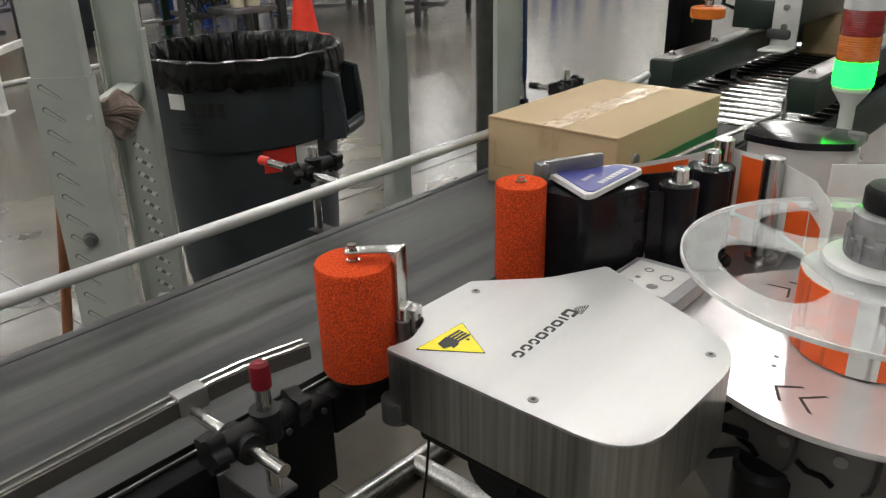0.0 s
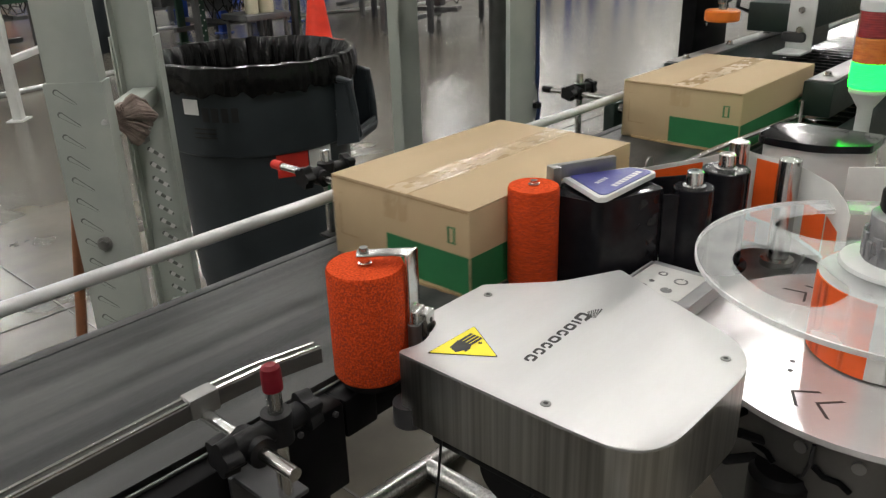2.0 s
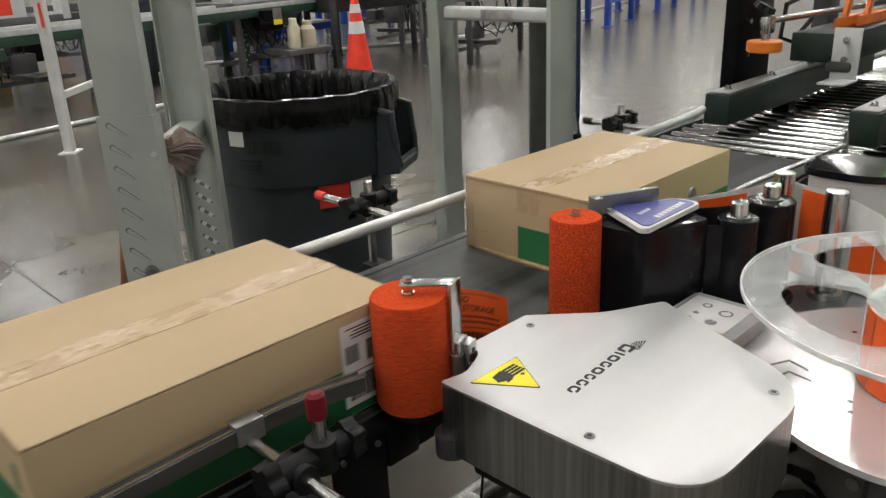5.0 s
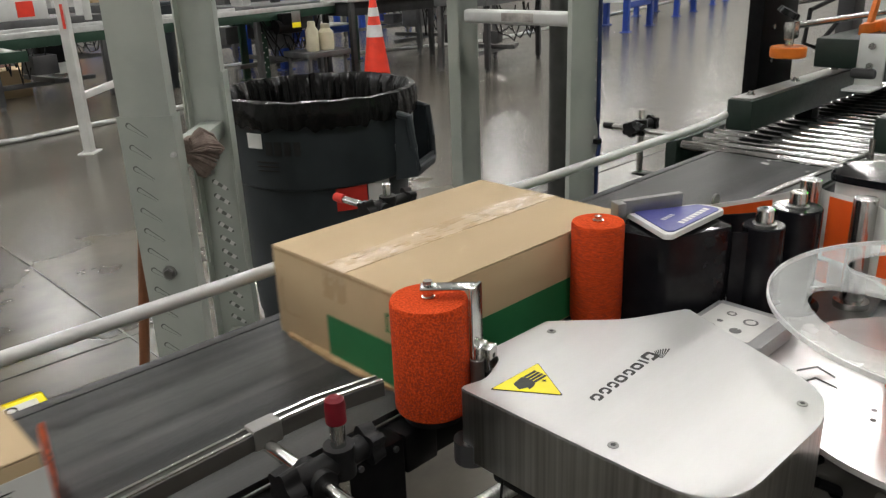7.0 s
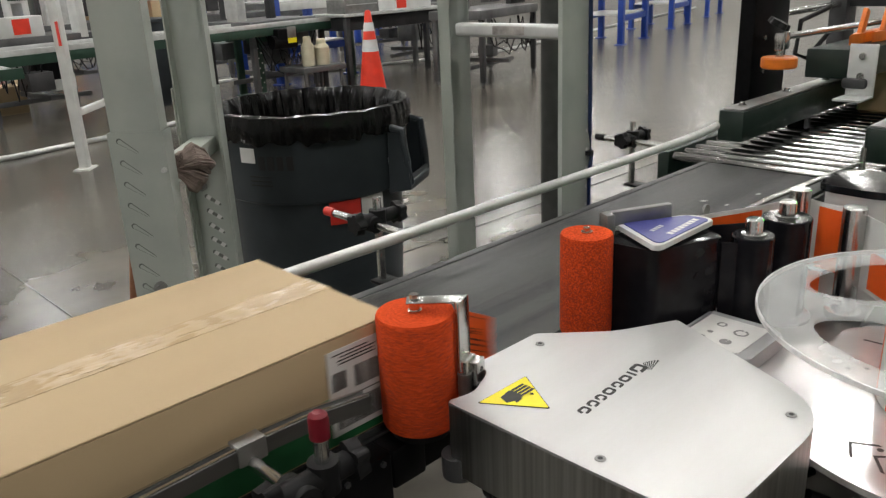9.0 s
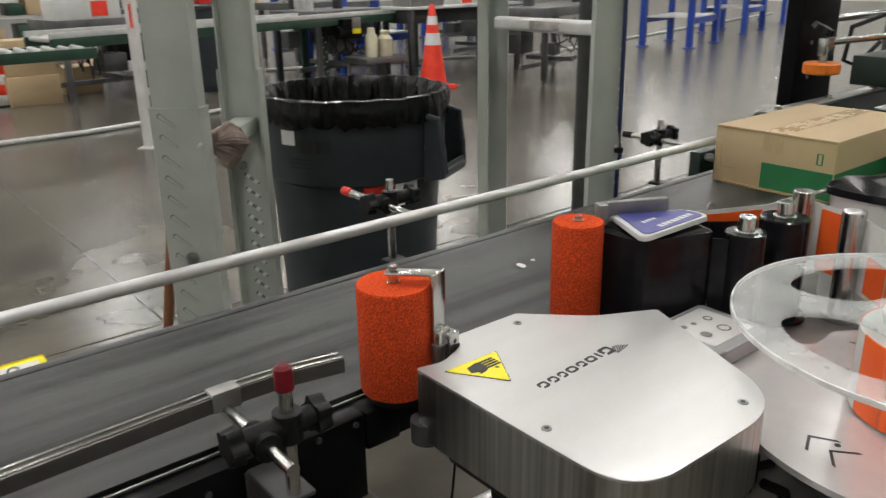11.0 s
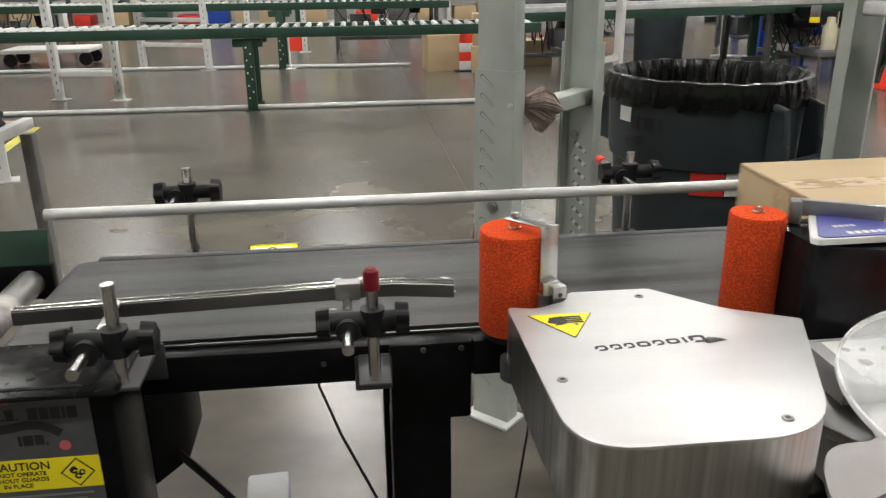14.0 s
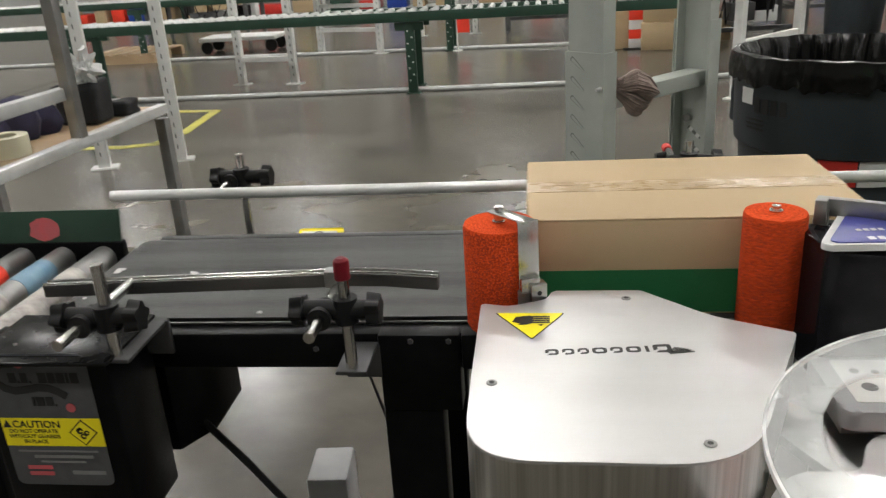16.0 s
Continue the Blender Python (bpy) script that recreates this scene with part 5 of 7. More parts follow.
# ---- support stands ----
def channel(bm, p0, p1, depth, t, z0, z1):
    """Upright C-channel: web from p0 to p1 in plan, flanges of the given depth away behind it."""
    p0, p1 = Vector(p0), Vector(p1)
    u = (p1 - p0).normalized()
    n = Vector((-u.y, u.x))
    pts = [p0, p1, p1 + n * depth, p1 + n * depth - u * t, p1 - u * t + n * t, p0 + u * t + n * t, p0 + u * t + n * depth, p0 + n * depth]
    add_prism(bm, [tuple(p) for p in pts], z0, z1)
    return bm


def build_stand_slotted():
    c = thing("slotted_stand", "pale grey-green slotted steel support stand with telescopic legs", "stand")
    a, b = Vector((0.124, 1.350)), Vector((0.210, 1.265))
    u = (b - a).normalized()
    n = Vector((-u.y, u.x))
    f = bm_new()
    channel(f, a, b, 0.050, 0.004, 0.0, 1.014)
    leg = part("leg", f, POSTGREY, c, "outer leg channel with diagonal slots", smooth=0)
    f = bm_new()
    channel(f, a + u * 0.006 + n * 0.006, b - u * 0.006 + n * 0.006, 0.044, 0.004, 0.60, 2.4)
    part("inner_leg", f, POSTGREY, c, "inner telescopic leg", smooth=0)

    def face_pose(o, along, out, z):
        return Matrix.Translation((o.x, o.y, z)) @ Matrix(((along.x, 0, out.x, 0), (along.y, 0, out.y, 0), (0, 1, 0, 0), (0, 0, 0, 1)))

    def slot_shape(head, length, half, tilt):
        """A round head with a long tail running down to the side."""
        c0, s0 = math.cos(radians(tilt)), math.sin(radians(tilt))
        pts = ring_outline(0, 0, head, 60, 300, 10) + [(length, -half), (length + half, 0), (length, half)]
        return [(x * c0 - y * s0, x * s0 + y * c0) for x, y in pts]

    for k in range(19):
        m = face_pose(a + u * 0.024 - n * 0.0004, u, -n, 0.996 - 0.0477 * k)
        f = bm_new()
        flat(f, slot_shape(0.0066, 0.044, 0.0028, -36), m, 0.0004)
        slot = part("slot", f, SLOTDARK, leg, smooth=0)
        f = bm_new()
        flat(f, slot_shape(0.0048, 0.043, 0.0016, -36), m @ Matrix.Translation((0.0012, -0.0014, 0.0004)), 0.0003)
        part("slot_back", f, POSTGREY, slot, "pale inner leg seen through the slot", smooth=0)
    for zc, off in ((0.655, 0.06), (0.93, 0.112)):
        f = bm_new()
        q = a + u * off
        add_cyl(f, (q.x, q.y, zc), (q.x - n.x * 0.005, q.y - n.y * 0.005, zc), 0.016 if off < 0.1 else 0.006, seg=22)
        add_cyl(f, (q.x - n.x * 0.005, q.y - n.y * 0.005, zc), (q.x - n.x * 0.014, q.y - n.y * 0.014, zc), 0.011 if off < 0.1 else 0.004, seg=6)
        part("bolt", f, DULLSTEEL if off < 0.1 else GALV, leg, "hex bolt on a washer")
    L2, R2 = Vector((0.440, 1.680)), Vector((0.524, 1.597))
    w0, w1 = R2 + n * 0.047, L2 + n * 0.047
    f = bm_new()
    channel(f, w0, w1, 0.050, 0.004, 0.0, 1.045)
    leg2 = part("leg", f, POSTGREY, c, "rear outer leg channel, open to the front", smooth=0)
    f = bm_new()
    channel(f, w0 - u * 0.006 - n * 0.006, w1 + u * 0.006 - n * 0.006, 0.040, 0.004, 0.5, 2.4)
    part("inner_leg", f, POSTGREY, c, "rear inner telescopic leg", smooth=0)
    web = L2 + n * 0.037
    for k in range(13):
        z = 0.735 - 0.042 * k
        m = face_pose(web + u * 0.042, u, -n, z)
        f = bm_new()
        flat(f, slot_shape(0.0066, 0.044, 0.0028, -36), m, 0.0005)
        slot = part("slot", f, SLOTDARK, leg2, smooth=0)
        # flat white squares paint the light that shows through each slot
        for d in (0.006, 0.034):
            f = bm_new()
            flat(f, rect(0.013, 0.012), m @ pose(d * 0.8, -d * 0.58, 0.0006, 0, 0, -36), 0.0003)
            part("slot_light", f, PAPER, slot, "pale patch painted for light through the slot", smooth=0)
    f = bm_new()
    w = web + u * 0.036
    add_cyl(f, (w.x, w.y, 0.765), (w.x - n.x * 0.012, w.y - n.y * 0.012, 0.765), 0.013, seg=6)
    part("bolt", f, DULLSTEEL, leg2)
    mid0, mid1 = (a + b) / 2 + n * 0.012, (L2 + R2) / 2 + n * 0.034
    for z, wide, high in ((0.886, 0.062, 0.042), (0.25, 0.05, 0.06)):
        f = bm_new()
        d = mid1 - mid0
        add_box(f, (*((mid0 + mid1) / 2), z), (d.length, wide, high), rz=math.degrees(math.atan2(d.y, d.x)), bevel=0.002)
        part("cross_beam", f, POSTGREY, c, "pale cross beam")
    for p in (a + (b - a) / 2 + n * 0.02, (L2 + R2) / 2 + n * 0.02):
        f = bm_new()
        add_box(f, (p.x, p.y, 0.005), (0.15, 0.10, 0.010), rz=-45, bevel=0.002)
        part("foot_plate", f, WHITEPAINT, c, "pale foot plate")
    # cloth bunched over the beam
    r = thing("rag", "brown-grey cloth rag bunched over a cross beam", "cloth")
    rnd = random.Random(12)
    f = bm_new()
    for k in range(190):
        v, lay = rnd.uniform(-1, 1), rnd.uniform(0, 1)
        p0 = Vector((0.250 + 0.014 * v, 1.312 - 0.012 * v, 0.946 + 0.006 * v - 0.030 * lay))
        p3 = Vector((0.322 + 0.026 * v, 1.345 - 0.006 * v - 0.024 * lay, 0.893 + 0.032 * v - 0.018 * lay))
        p1 = p0.lerp(p3, 0.35) + Vector((0.004, -0.014 * lay, 0.020 - 0.020 * lay + 0.008 * v))
        p2 = p0.lerp(p3, 0.72) + Vector((0.004 * v, -0.016 * lay, 0.014 - 0.014 * lay + 0.006 * v))
        end = p3 + (p3 - p2) * rnd.uniform(-0.1, 0.15)
        add_tube(f, [p0, p0.lerp(p1, 0.6), p1, p1.lerp(p2, 0.5), p2, end], rnd.uniform(0.0020, 0.0036), 6)
    bmesh.ops.create_icosphere(f, subdivisions=3, radius=0.03, matrix=pose(0.283, 1.334, 0.914, 20, 40, 25) @ Matrix.Diagonal((1.5, 0.7, 1.15, 1)))
    for v in f.verts:
        v.co += Vector((noise.noise(v.co * 90), noise.noise(v.co * 90 + Vector((5, 0, 0))), noise.noise(v.co * 90 + Vector((0, 5, 0))))) * 0.003
    part("fold", f, RAG, r, "bunched folds of cloth")
    h = thing("broom_handle", "brown wooden broom handle leaning behind a post", "broom")
    f = bm_new()
    add_cyl(f, (0.056, 1.44, 0.0), (0.27, 1.455, 1.27), 0.0125, seg=14)
    part("handle", f, BROWNWOOD, h)


def build_stand_gate():
    c = thing("gate_stand", "pale grey-green steel gate stand with a white cross bar", "stand")
    for a, b, lab in (((1.075, 1.300), (1.135, 1.238), "leg channel"), ((1.072, 0.862), (1.182, 0.852), "leg channel with small punched holes")):
        f = bm_new()
        if a[1] > 1:
            # open side turned to the belt: a narrow front lip, the web set back behind it and the rear lip
            A, B = Vector(a), Vector(b)
            u = (B - A).normalized()
            n = Vector((-u.y, u.x))
            w = (B - A).length
            section = ((0, 0), (0.36, 0), (0.36, 0.004), (0.05, 0.004), (0.05, 0.072), (0.95, 0.072), (0.95, 0.052), (1, 0.052), (1, 0.076), (0, 0.076))
            add_prism(f, [tuple(A + u * (w * q) + n * d) for q, d in section], 0.0, 2.4)
        else:
            channel(f, a, b, 0.014, 0.004, 0.0, 2.4)
        leg = part("leg", f, POSTGREY, c, lab, smooth=0)
        A, B = Vector(a), Vector(b)
        u = (B - A).normalized()
        n = Vector((-u.y, u.x))
        for k in range(16 if a[1] < 1 else 0):
            w = A.lerp(B, 0.85 if a[1] < 1 else 0.5) - n * 0.0008
            f = bm_new()
            m = Matrix.Translation((w.x, w.y, 0.35 + 0.05 * k)) @ Matrix(((u.x, 0, -n.x, 0), (u.y, 0, -n.y, 0), (0, 1, 0, 0), (0, 0, 0, 1)))
            flat(f, ring_outline(0, 0, 0.0045, 0, 330, 8), m, 0.0004)
            part("hole", f, PAPER if a[1] < 1 else SLOTDARK, leg, smooth=0)
        f = bm_new()
        add_box(f, ((a[0] + b[0]) / 2, (a[1] + b[1]) / 2, 0.005), (0.14, 0.12, 0.01), bevel=0.002)
        part("foot_plate", f, POSTGREY, c)
    f = bm_new()
    add_box(f, (1.115, 1.06, 1.152), (0.034, 0.40, 0.036), bevel=0.009, seg=4)
    part("cross_bar", f, GALV, c, "pale rounded cross bar with a torn sticker")
    f = bm_new()
    add_prism(f, [(1.0962, 1.005), (1.0976, 1.005), (1.0976, 1.115), (1.0962, 1.115)], 1.142, 1.164)
    part("torn_sticker", f, OLDPAPER, c, "torn grey sticker remains")
    h = thing("cable_hose", "dark corrugated hose standing beside a gate stand", "hose")
    f = bm_new()
    prof = []
    for k in range(180):
        prof += [(0.0325, 0.01 * k), (0.034, 0.01 * k + 0.004)]
    add_lathe(f, (1.285, 1.06, 0), prof, 24)
    part("hose", f, HOSE, h)
    h = thing("air_line", "thin dark blue air line tied along a post", "hose")
    f = bm_new()
    add_tube(f, [(1.166, 0.846, 0.1), (1.168, 0.845, 0.5), (1.164, 0.843, 0.78), (1.172, 0.842, 0.83), (1.165, 0.843, 0.9), (1.160, 0.843, 1.3), (1.158, 0.846, 2.3)], 0.0055)
    part("tube", f, BLUECABLE, h)
    f = bm_new()
    add_box(f, (1.167, 0.844, 0.84), (0.02, 0.014, 0.012))
    part("tie", f, BLACKPLASTIC, h)


def build_bin():
    c = thing("trash_can", "large slate-grey round trash can with a black liner, on a dolly", "trash can")
    C = (0.96, 1.80)
    f = bm_new()
    prof = [(0.245, 0.13), (0.252, 0.135), (0.285, 0.655), (0.288, 0.66), (0.300, 0.668), (0.303, 0.69), (0.310, 0.862), (0.312, 0.885), (0.312, 0.905), (0.308, 0.913), (0.302, 0.913), (0.298, 0.88), (0.262, 0.20), (0.0, 0.19)]
    add_lathe(f, (*C, 0), prof[:-1], 72)
    part("body", f, BIN, c, "slate-grey ribbed plastic body")
    for a in (-61, 119):
        f = bm_new()
        m = pose(C[0], C[1], 0, 0, 0, a)
        pts = [Vector((0.30, -0.09, 0.865)), Vector((0.345, -0.09, 0.855)), Vector((0.356, -0.088, 0.76)), Vector((0.362, -0.08, 0.69)), Vector((0.362, 0.08, 0.69)), Vector((0.356, 0.088, 0.76)), Vector((0.345, 0.09, 0.855)), Vector((0.30, 0.09, 0.865))]
        add_tube(f, [m @ p for p in pts], 0.012, 10)
        ledge = [(0.292, 0.655), (0.366, 0.668), (0.368, 0.712), (0.360, 0.712), (0.356, 0.684), (0.292, 0.676)]
        lo = [f.verts.new(m @ Vector((x, -0.09, z))) for x, z in ledge]
        hi = [f.verts.new(m @ Vector((x, 0.09, z))) for x, z in ledge]
        for k in range(6):
            f.faces.new((lo[k], lo[(k + 1) % 6], hi[(k + 1) % 6], hi[k]))
        f.faces.new(lo[::-1])
        f.faces.new(hi)
        part("handle", f, BIN, c, "moulded side handle")
        for s in (-0.088, 0.088):
            f = bm_new()
            web = [(0.295, 0.655), (0.367, 0.675), (0.356, 0.78), (0.337, 0.865), (0.30, 0.875)]
            lo = [f.verts.new(m @ Vector((x, s - 0.006, z))) for x, z in web]
            hi = [f.verts.new(m @ Vector((x, s + 0.006, z))) for x, z in web]
            for k in range(5):
                f.faces.new((lo[k], lo[(k + 1) % 5], hi[(k + 1) % 5], hi[k]))
            f.faces.new(lo[::-1])
            f.faces.new(hi)
            part("handle_web", f, BIN, c, "moulded handle cheek")
    # liner folded over the rim
    f = bm_new()
    seg = 300
    rings = []
    for j, (r, z, w) in enumerate(((0.325, 0.853, 0.010), (0.328, 0.878, 0.008), (0.328, 0.905, 0.006), (0.321, 0.930, 0.006), (0.306, 0.932, 0.006), (0.296, 0.905, 0.010), (0.285, 0.82, 0.018), (0.27, 0.70, 0.022), (0.25, 0.58, 0.02))):
        ring = []
        for k in range(seg):
            a = 2 * math.pi * k / seg
            wob = 0.45 * w * (math.sin(9 * a + j) * 0.4 + noise.noise(Vector((math.cos(a) * 9, math.sin(a) * 9, j * 0.7))) + 0.5 * noise.noise(Vector((math.cos(a) * 24, math.sin(a) * 24, j * 1.3))))
            wob += 0.3 * w * noise.noise(Vector((math.cos(a) * 55, math.sin(a) * 55, j * 0.9 + 2))) + (0.012 * noise.noise(Vector((math.cos(a) * 10, math.sin(a) * 10, 8))) if j > 5 else 0)
            pleat = abs(noise.noise(Vector((math.cos(a) * 13, math.sin(a) * 13, 0.22 * j + 4)))) + 0.6 * abs(noise.noise(Vector((math.cos(a) * 31, math.sin(a) * 31, 0.35 * j + 9))))
            wob -= (0.030 if j >= 5 else 0.007) * pleat
            dz = 0.006 * noise.noise(Vector((math.cos(a) * 6, math.sin(a) * 6, j * 0.4 + 5))) + (0.014 * noise.noise(Vector((math.cos(a) * 14, math.sin(a) * 14, 3))) if j == 0 else 0)
            ring.append(f.verts.new((C[0] + (r + wob) * math.cos(a), C[1] + (r + wob) * math.sin(a), z + dz)))
        rings.append(ring)
    for lo, hi in zip(rings, rings[1:]):
        for k in range(seg):
            f.faces.new((lo[k], lo[(k + 1) % seg], hi[(k + 1) % seg], hi[k]))
    f.faces.new(rings[-1])
    part("liner", f, BAG, c, "crumpled glossy black bag over the rim", smooth=42)
    def on_side(a, z, w, h, r, mat, name, lab="", tilt=0):
        g = bm_new()
        n = 6
        pts = []
        for k in range(n + 1):
            t = radians(a) + (k / n - 0.5) * w / r
            pts.append((C[0] + r * math.cos(t), C[1] + r * math.sin(t)))
        add_band(g, pts, z - h / 2, z + h / 2, 0.001)
        return part(name, g, mat, c, lab)
    on_side(-164, 0.816, 0.055, 0.045, 0.3105, PAPER, "sticker", "torn white paper sticker")
    for k, w in enumerate((0.022, 0.022, 0.02, 0.02)):
        on_side(-155 + 5.6 * k, 0.795, w, 0.042, 0.3100, INK, "moulded_mark", "dark bar of moulded lettering")
    for k in range(3):
        on_side(-157, 0.752 - 0.013 * k, 0.075, 0.005, 0.3075, INK, "small_print")
    on_side(-74, 0.74, 0.035, 0.055, 0.3065, PAPER, "sticker", "pale handle sticker")
    on_side(-109, 0.628, 0.10, 0.075, 0.291, BRIGHTRED, "sticker", "red half of a square sticker")
    on_side(-90, 0.628, 0.085, 0.075, 0.291, PAPER, "sticker", "white half of a square sticker")
    d = bm_new()
    add_lathe(d, (*C, 0), [(0.23, 0.075), (0.25, 0.08), (0.25, 0.125), (0.23, 0.13)], 48)
    part("dolly", d, BLACKPLASTIC, c, "black wheeled dolly")
    for k in range(5):
        a = radians(72 * k + 20)
        f = bm_new()
        x, y = C[0] + 0.2 * math.cos(a), C[1] + 0.2 * math.sin(a)
        add_cyl(f, (x - 0.015, y, 0.034), (x + 0.015, y, 0.034), 0.034, seg=20)
        part("caster", f, BLACKPLASTIC, c)


# ---- hall contents further away ----
def build_floor_pipes():
    for pts, lab in (([(-8, 6.78, 0.022), (-1.2, 6.70, 0.022), (1.4, 6.70, 0.022), (3.2, 7.02, 0.022), (4.2, 7.25, 0.022)], "pale grey pipe lying along the floor"),
                     ([(-9, 9.95, 0.022), (-2.5, 9.72, 0.022), (0.6, 9.52, 0.022)], "far pale pipe along the floor"),
                     ([(4.6, 9.6, 0.02), (9, 8.4, 0.02), (20, 10.9, 0.02)], "thin pale pipe by the blue racks")):
        f = bm_new()
        add_tube(f, pts, 0.022, 10)
        solid("floor_pipe", f, GALV, lab, "pipe", "floor pipes")
    f = bm_new()
    for a, b in (((-2.80, 6.13), (-4.6, 6.26)), ((-2.78, 6.13), (-2.71, 5.25)), ((-2.71, 5.25), (-2.78, 4.90)), ((-2.78, 4.90), (-3.0, 4.83)), ((-3.0, 4.83), (-4.4, 4.80))):
        p, q = Vector(a), Vector(b)
        d = q - p
        add_box(f, ((p.x + q.x) / 2, (p.y + q.y) / 2, 0.0015), (d.length + 0.04, 0.085, 0.003), rz=math.degrees(math.atan2(d.y, d.x)))
    solid("floor_marking", f, FLOORYELLOW, "worn yellow tape lines on the concrete floor", "floor marking", kind="structure", smooth=0)


def green_leg(parent, x, y, h, spread):
    for s in (-1, 1):
        f = bm_new()
        add_box(f, (x, y + s * spread, h / 2), (0.085, 0.045, h), bevel=0.003)
        add_box(f, (x, y + s * spread, 0.006), (0.13, 0.09, 0.012))
        add_prism(f, [(x - 0.13, y + s * spread - 0.02), (x + 0.13, y + s * spread - 0.02), (x + 0.13, y + s * spread + 0.02), (x - 0.13, y + s * spread + 0.02)], h - 0.07, h)
        leg = part("leg", f, GREENPAINT, parent, "dark green perforated leg")
        if s < 0:
            for k in range(9):
                g = bm_new()
                add_box(g, (x - 0.018 + 0.036 * (k % 2), y + s * spread - 0.0232, 0.12 + 0.055 * k), (0.014, 0.002, 0.014))
                part("hole", g, PAPER, leg, smooth=0)


def build_green_conveyors():
    for (x0, y0, x1, y1, zt), legs in (((-7.2, 6.90, 1.55, 6.78, 0.74), ((-6.6, 6.87), (-4.3, 6.86), (-1.06, 6.84))), ((1.25, 7.15, 6.6, 8.15, 0.80), ((4.42, 7.95), (6.2, 8.1))),
                                         ((-7.5, 10.08, 1.1, 9.74, 0.80), ((-5.15, 9.98), (-1.0, 9.80)))):
        c = thing("gravity_conveyor", "long dark green gravity roller conveyor", "roller conveyor", "gravity conveyors")
        p, q = Vector((x0, y0)), Vector((x1, y1))
        d = (q - p)
        L, u = d.length, d.normalized()
        n = Vector((-u.y, u.x))
        ang = math.degrees(math.atan2(u.y, u.x))
        for s in (-1, 1):
            m = (p + q) / 2 + n * 0.24 * s
            f = bm_new()
            add_box(f, (m.x, m.y, zt - 0.055), (L, 0.04, 0.085), rz=ang, bevel=0.003)
            part("side_channel", f, GREENPAINT, c, "dark green side channel")
            if x0 > 0:
                f = bm_new()
                add_box(f, (m.x, m.y, zt + 0.012), (L, 0.03, 0.048), rz=ang, bevel=0.003)
                part("side_lip", f, GALV, c, "pale galvanised lip above the green channel")
        f = bm_new()
        add_cyl(f, (0, -0.22, 0), (0, 0.22, 0), 0.024, seg=12)
        me = mesh_of("roller", f, GALV)
        k = 0.05
        while k < L:
            w = p + u * k
            share("roller", me, pose(w.x, w.y, zt - 0.026, 0, 0, ang), c)
            k += 0.105
        for lx, ly in legs:
            green_leg(c, lx, ly, zt - 0.105, 0.22)


def build_cone(x, y, h, lab):
    c = thing("traffic_cone", lab, "cone")
    f = bm_new()
    r = lambda z: 0.16 - 0.13 * z / h
    add_lathe(f, (x, y, 0), [(r(0.03), 0.03), (r(h * 0.5), h * 0.5), (r(h * 0.98), h * 0.98), (r(h) * 0.7, h)], 32)
    add_box(f, (x, y, 0.016), (0.40, 0.40, 0.032), bevel=0.01)
    part("body", f, CONEORANGE, c, "orange-red vinyl body")
    for a, b in ((0.52, 0.66), (0.76, 0.86)):
        f = bm_new()
        add_lathe(f, (x, y, 0), [(r(h * a) + 0.003, h * a), (r(h * b) + 0.003, h * b)], 32)
        part("collar", f, CONEWHITE, c, "white reflective collar")


def build_white_rack(x0, y0, x1, y1, h, rungs, lab):
    c = thing("rack_frame", lab, "rack", "white rack frames")
    p, q = Vector((x0, y0)), Vector((x1, y1))
    d = q - p
    ang = math.degrees(math.atan2(d.y, d.x))
    for w in (p, q):
        f = bm_new()
        add_box(f, (w.x, w.y, h / 2), (0.075, 0.065, h), rz=ang, bevel=0.003)
        add_box(f, (w.x, w.y, 0.005), (0.17, 0.12, 0.01), rz=ang)
        leg = part("upright", f, WHITEPAINT, c, "white perforated upright")
        for k in range(int(h / 0.075)):
            g = bm_new()
            add_box(g, (w.x, w.y - 0.0335, 0.1 + 0.075 * k), (0.012, 0.003, 0.03), rz=0)
            part("slot", g, SLOTDARK, leg, smooth=0)
    for z in rungs:
        f = bm_new()
        m = (p + q) / 2
        add_box(f, (m.x, m.y, z), (d.length, 0.04, 0.05), rz=ang, bevel=0.002)
        part("rung", f, WHITEPAINT, c)


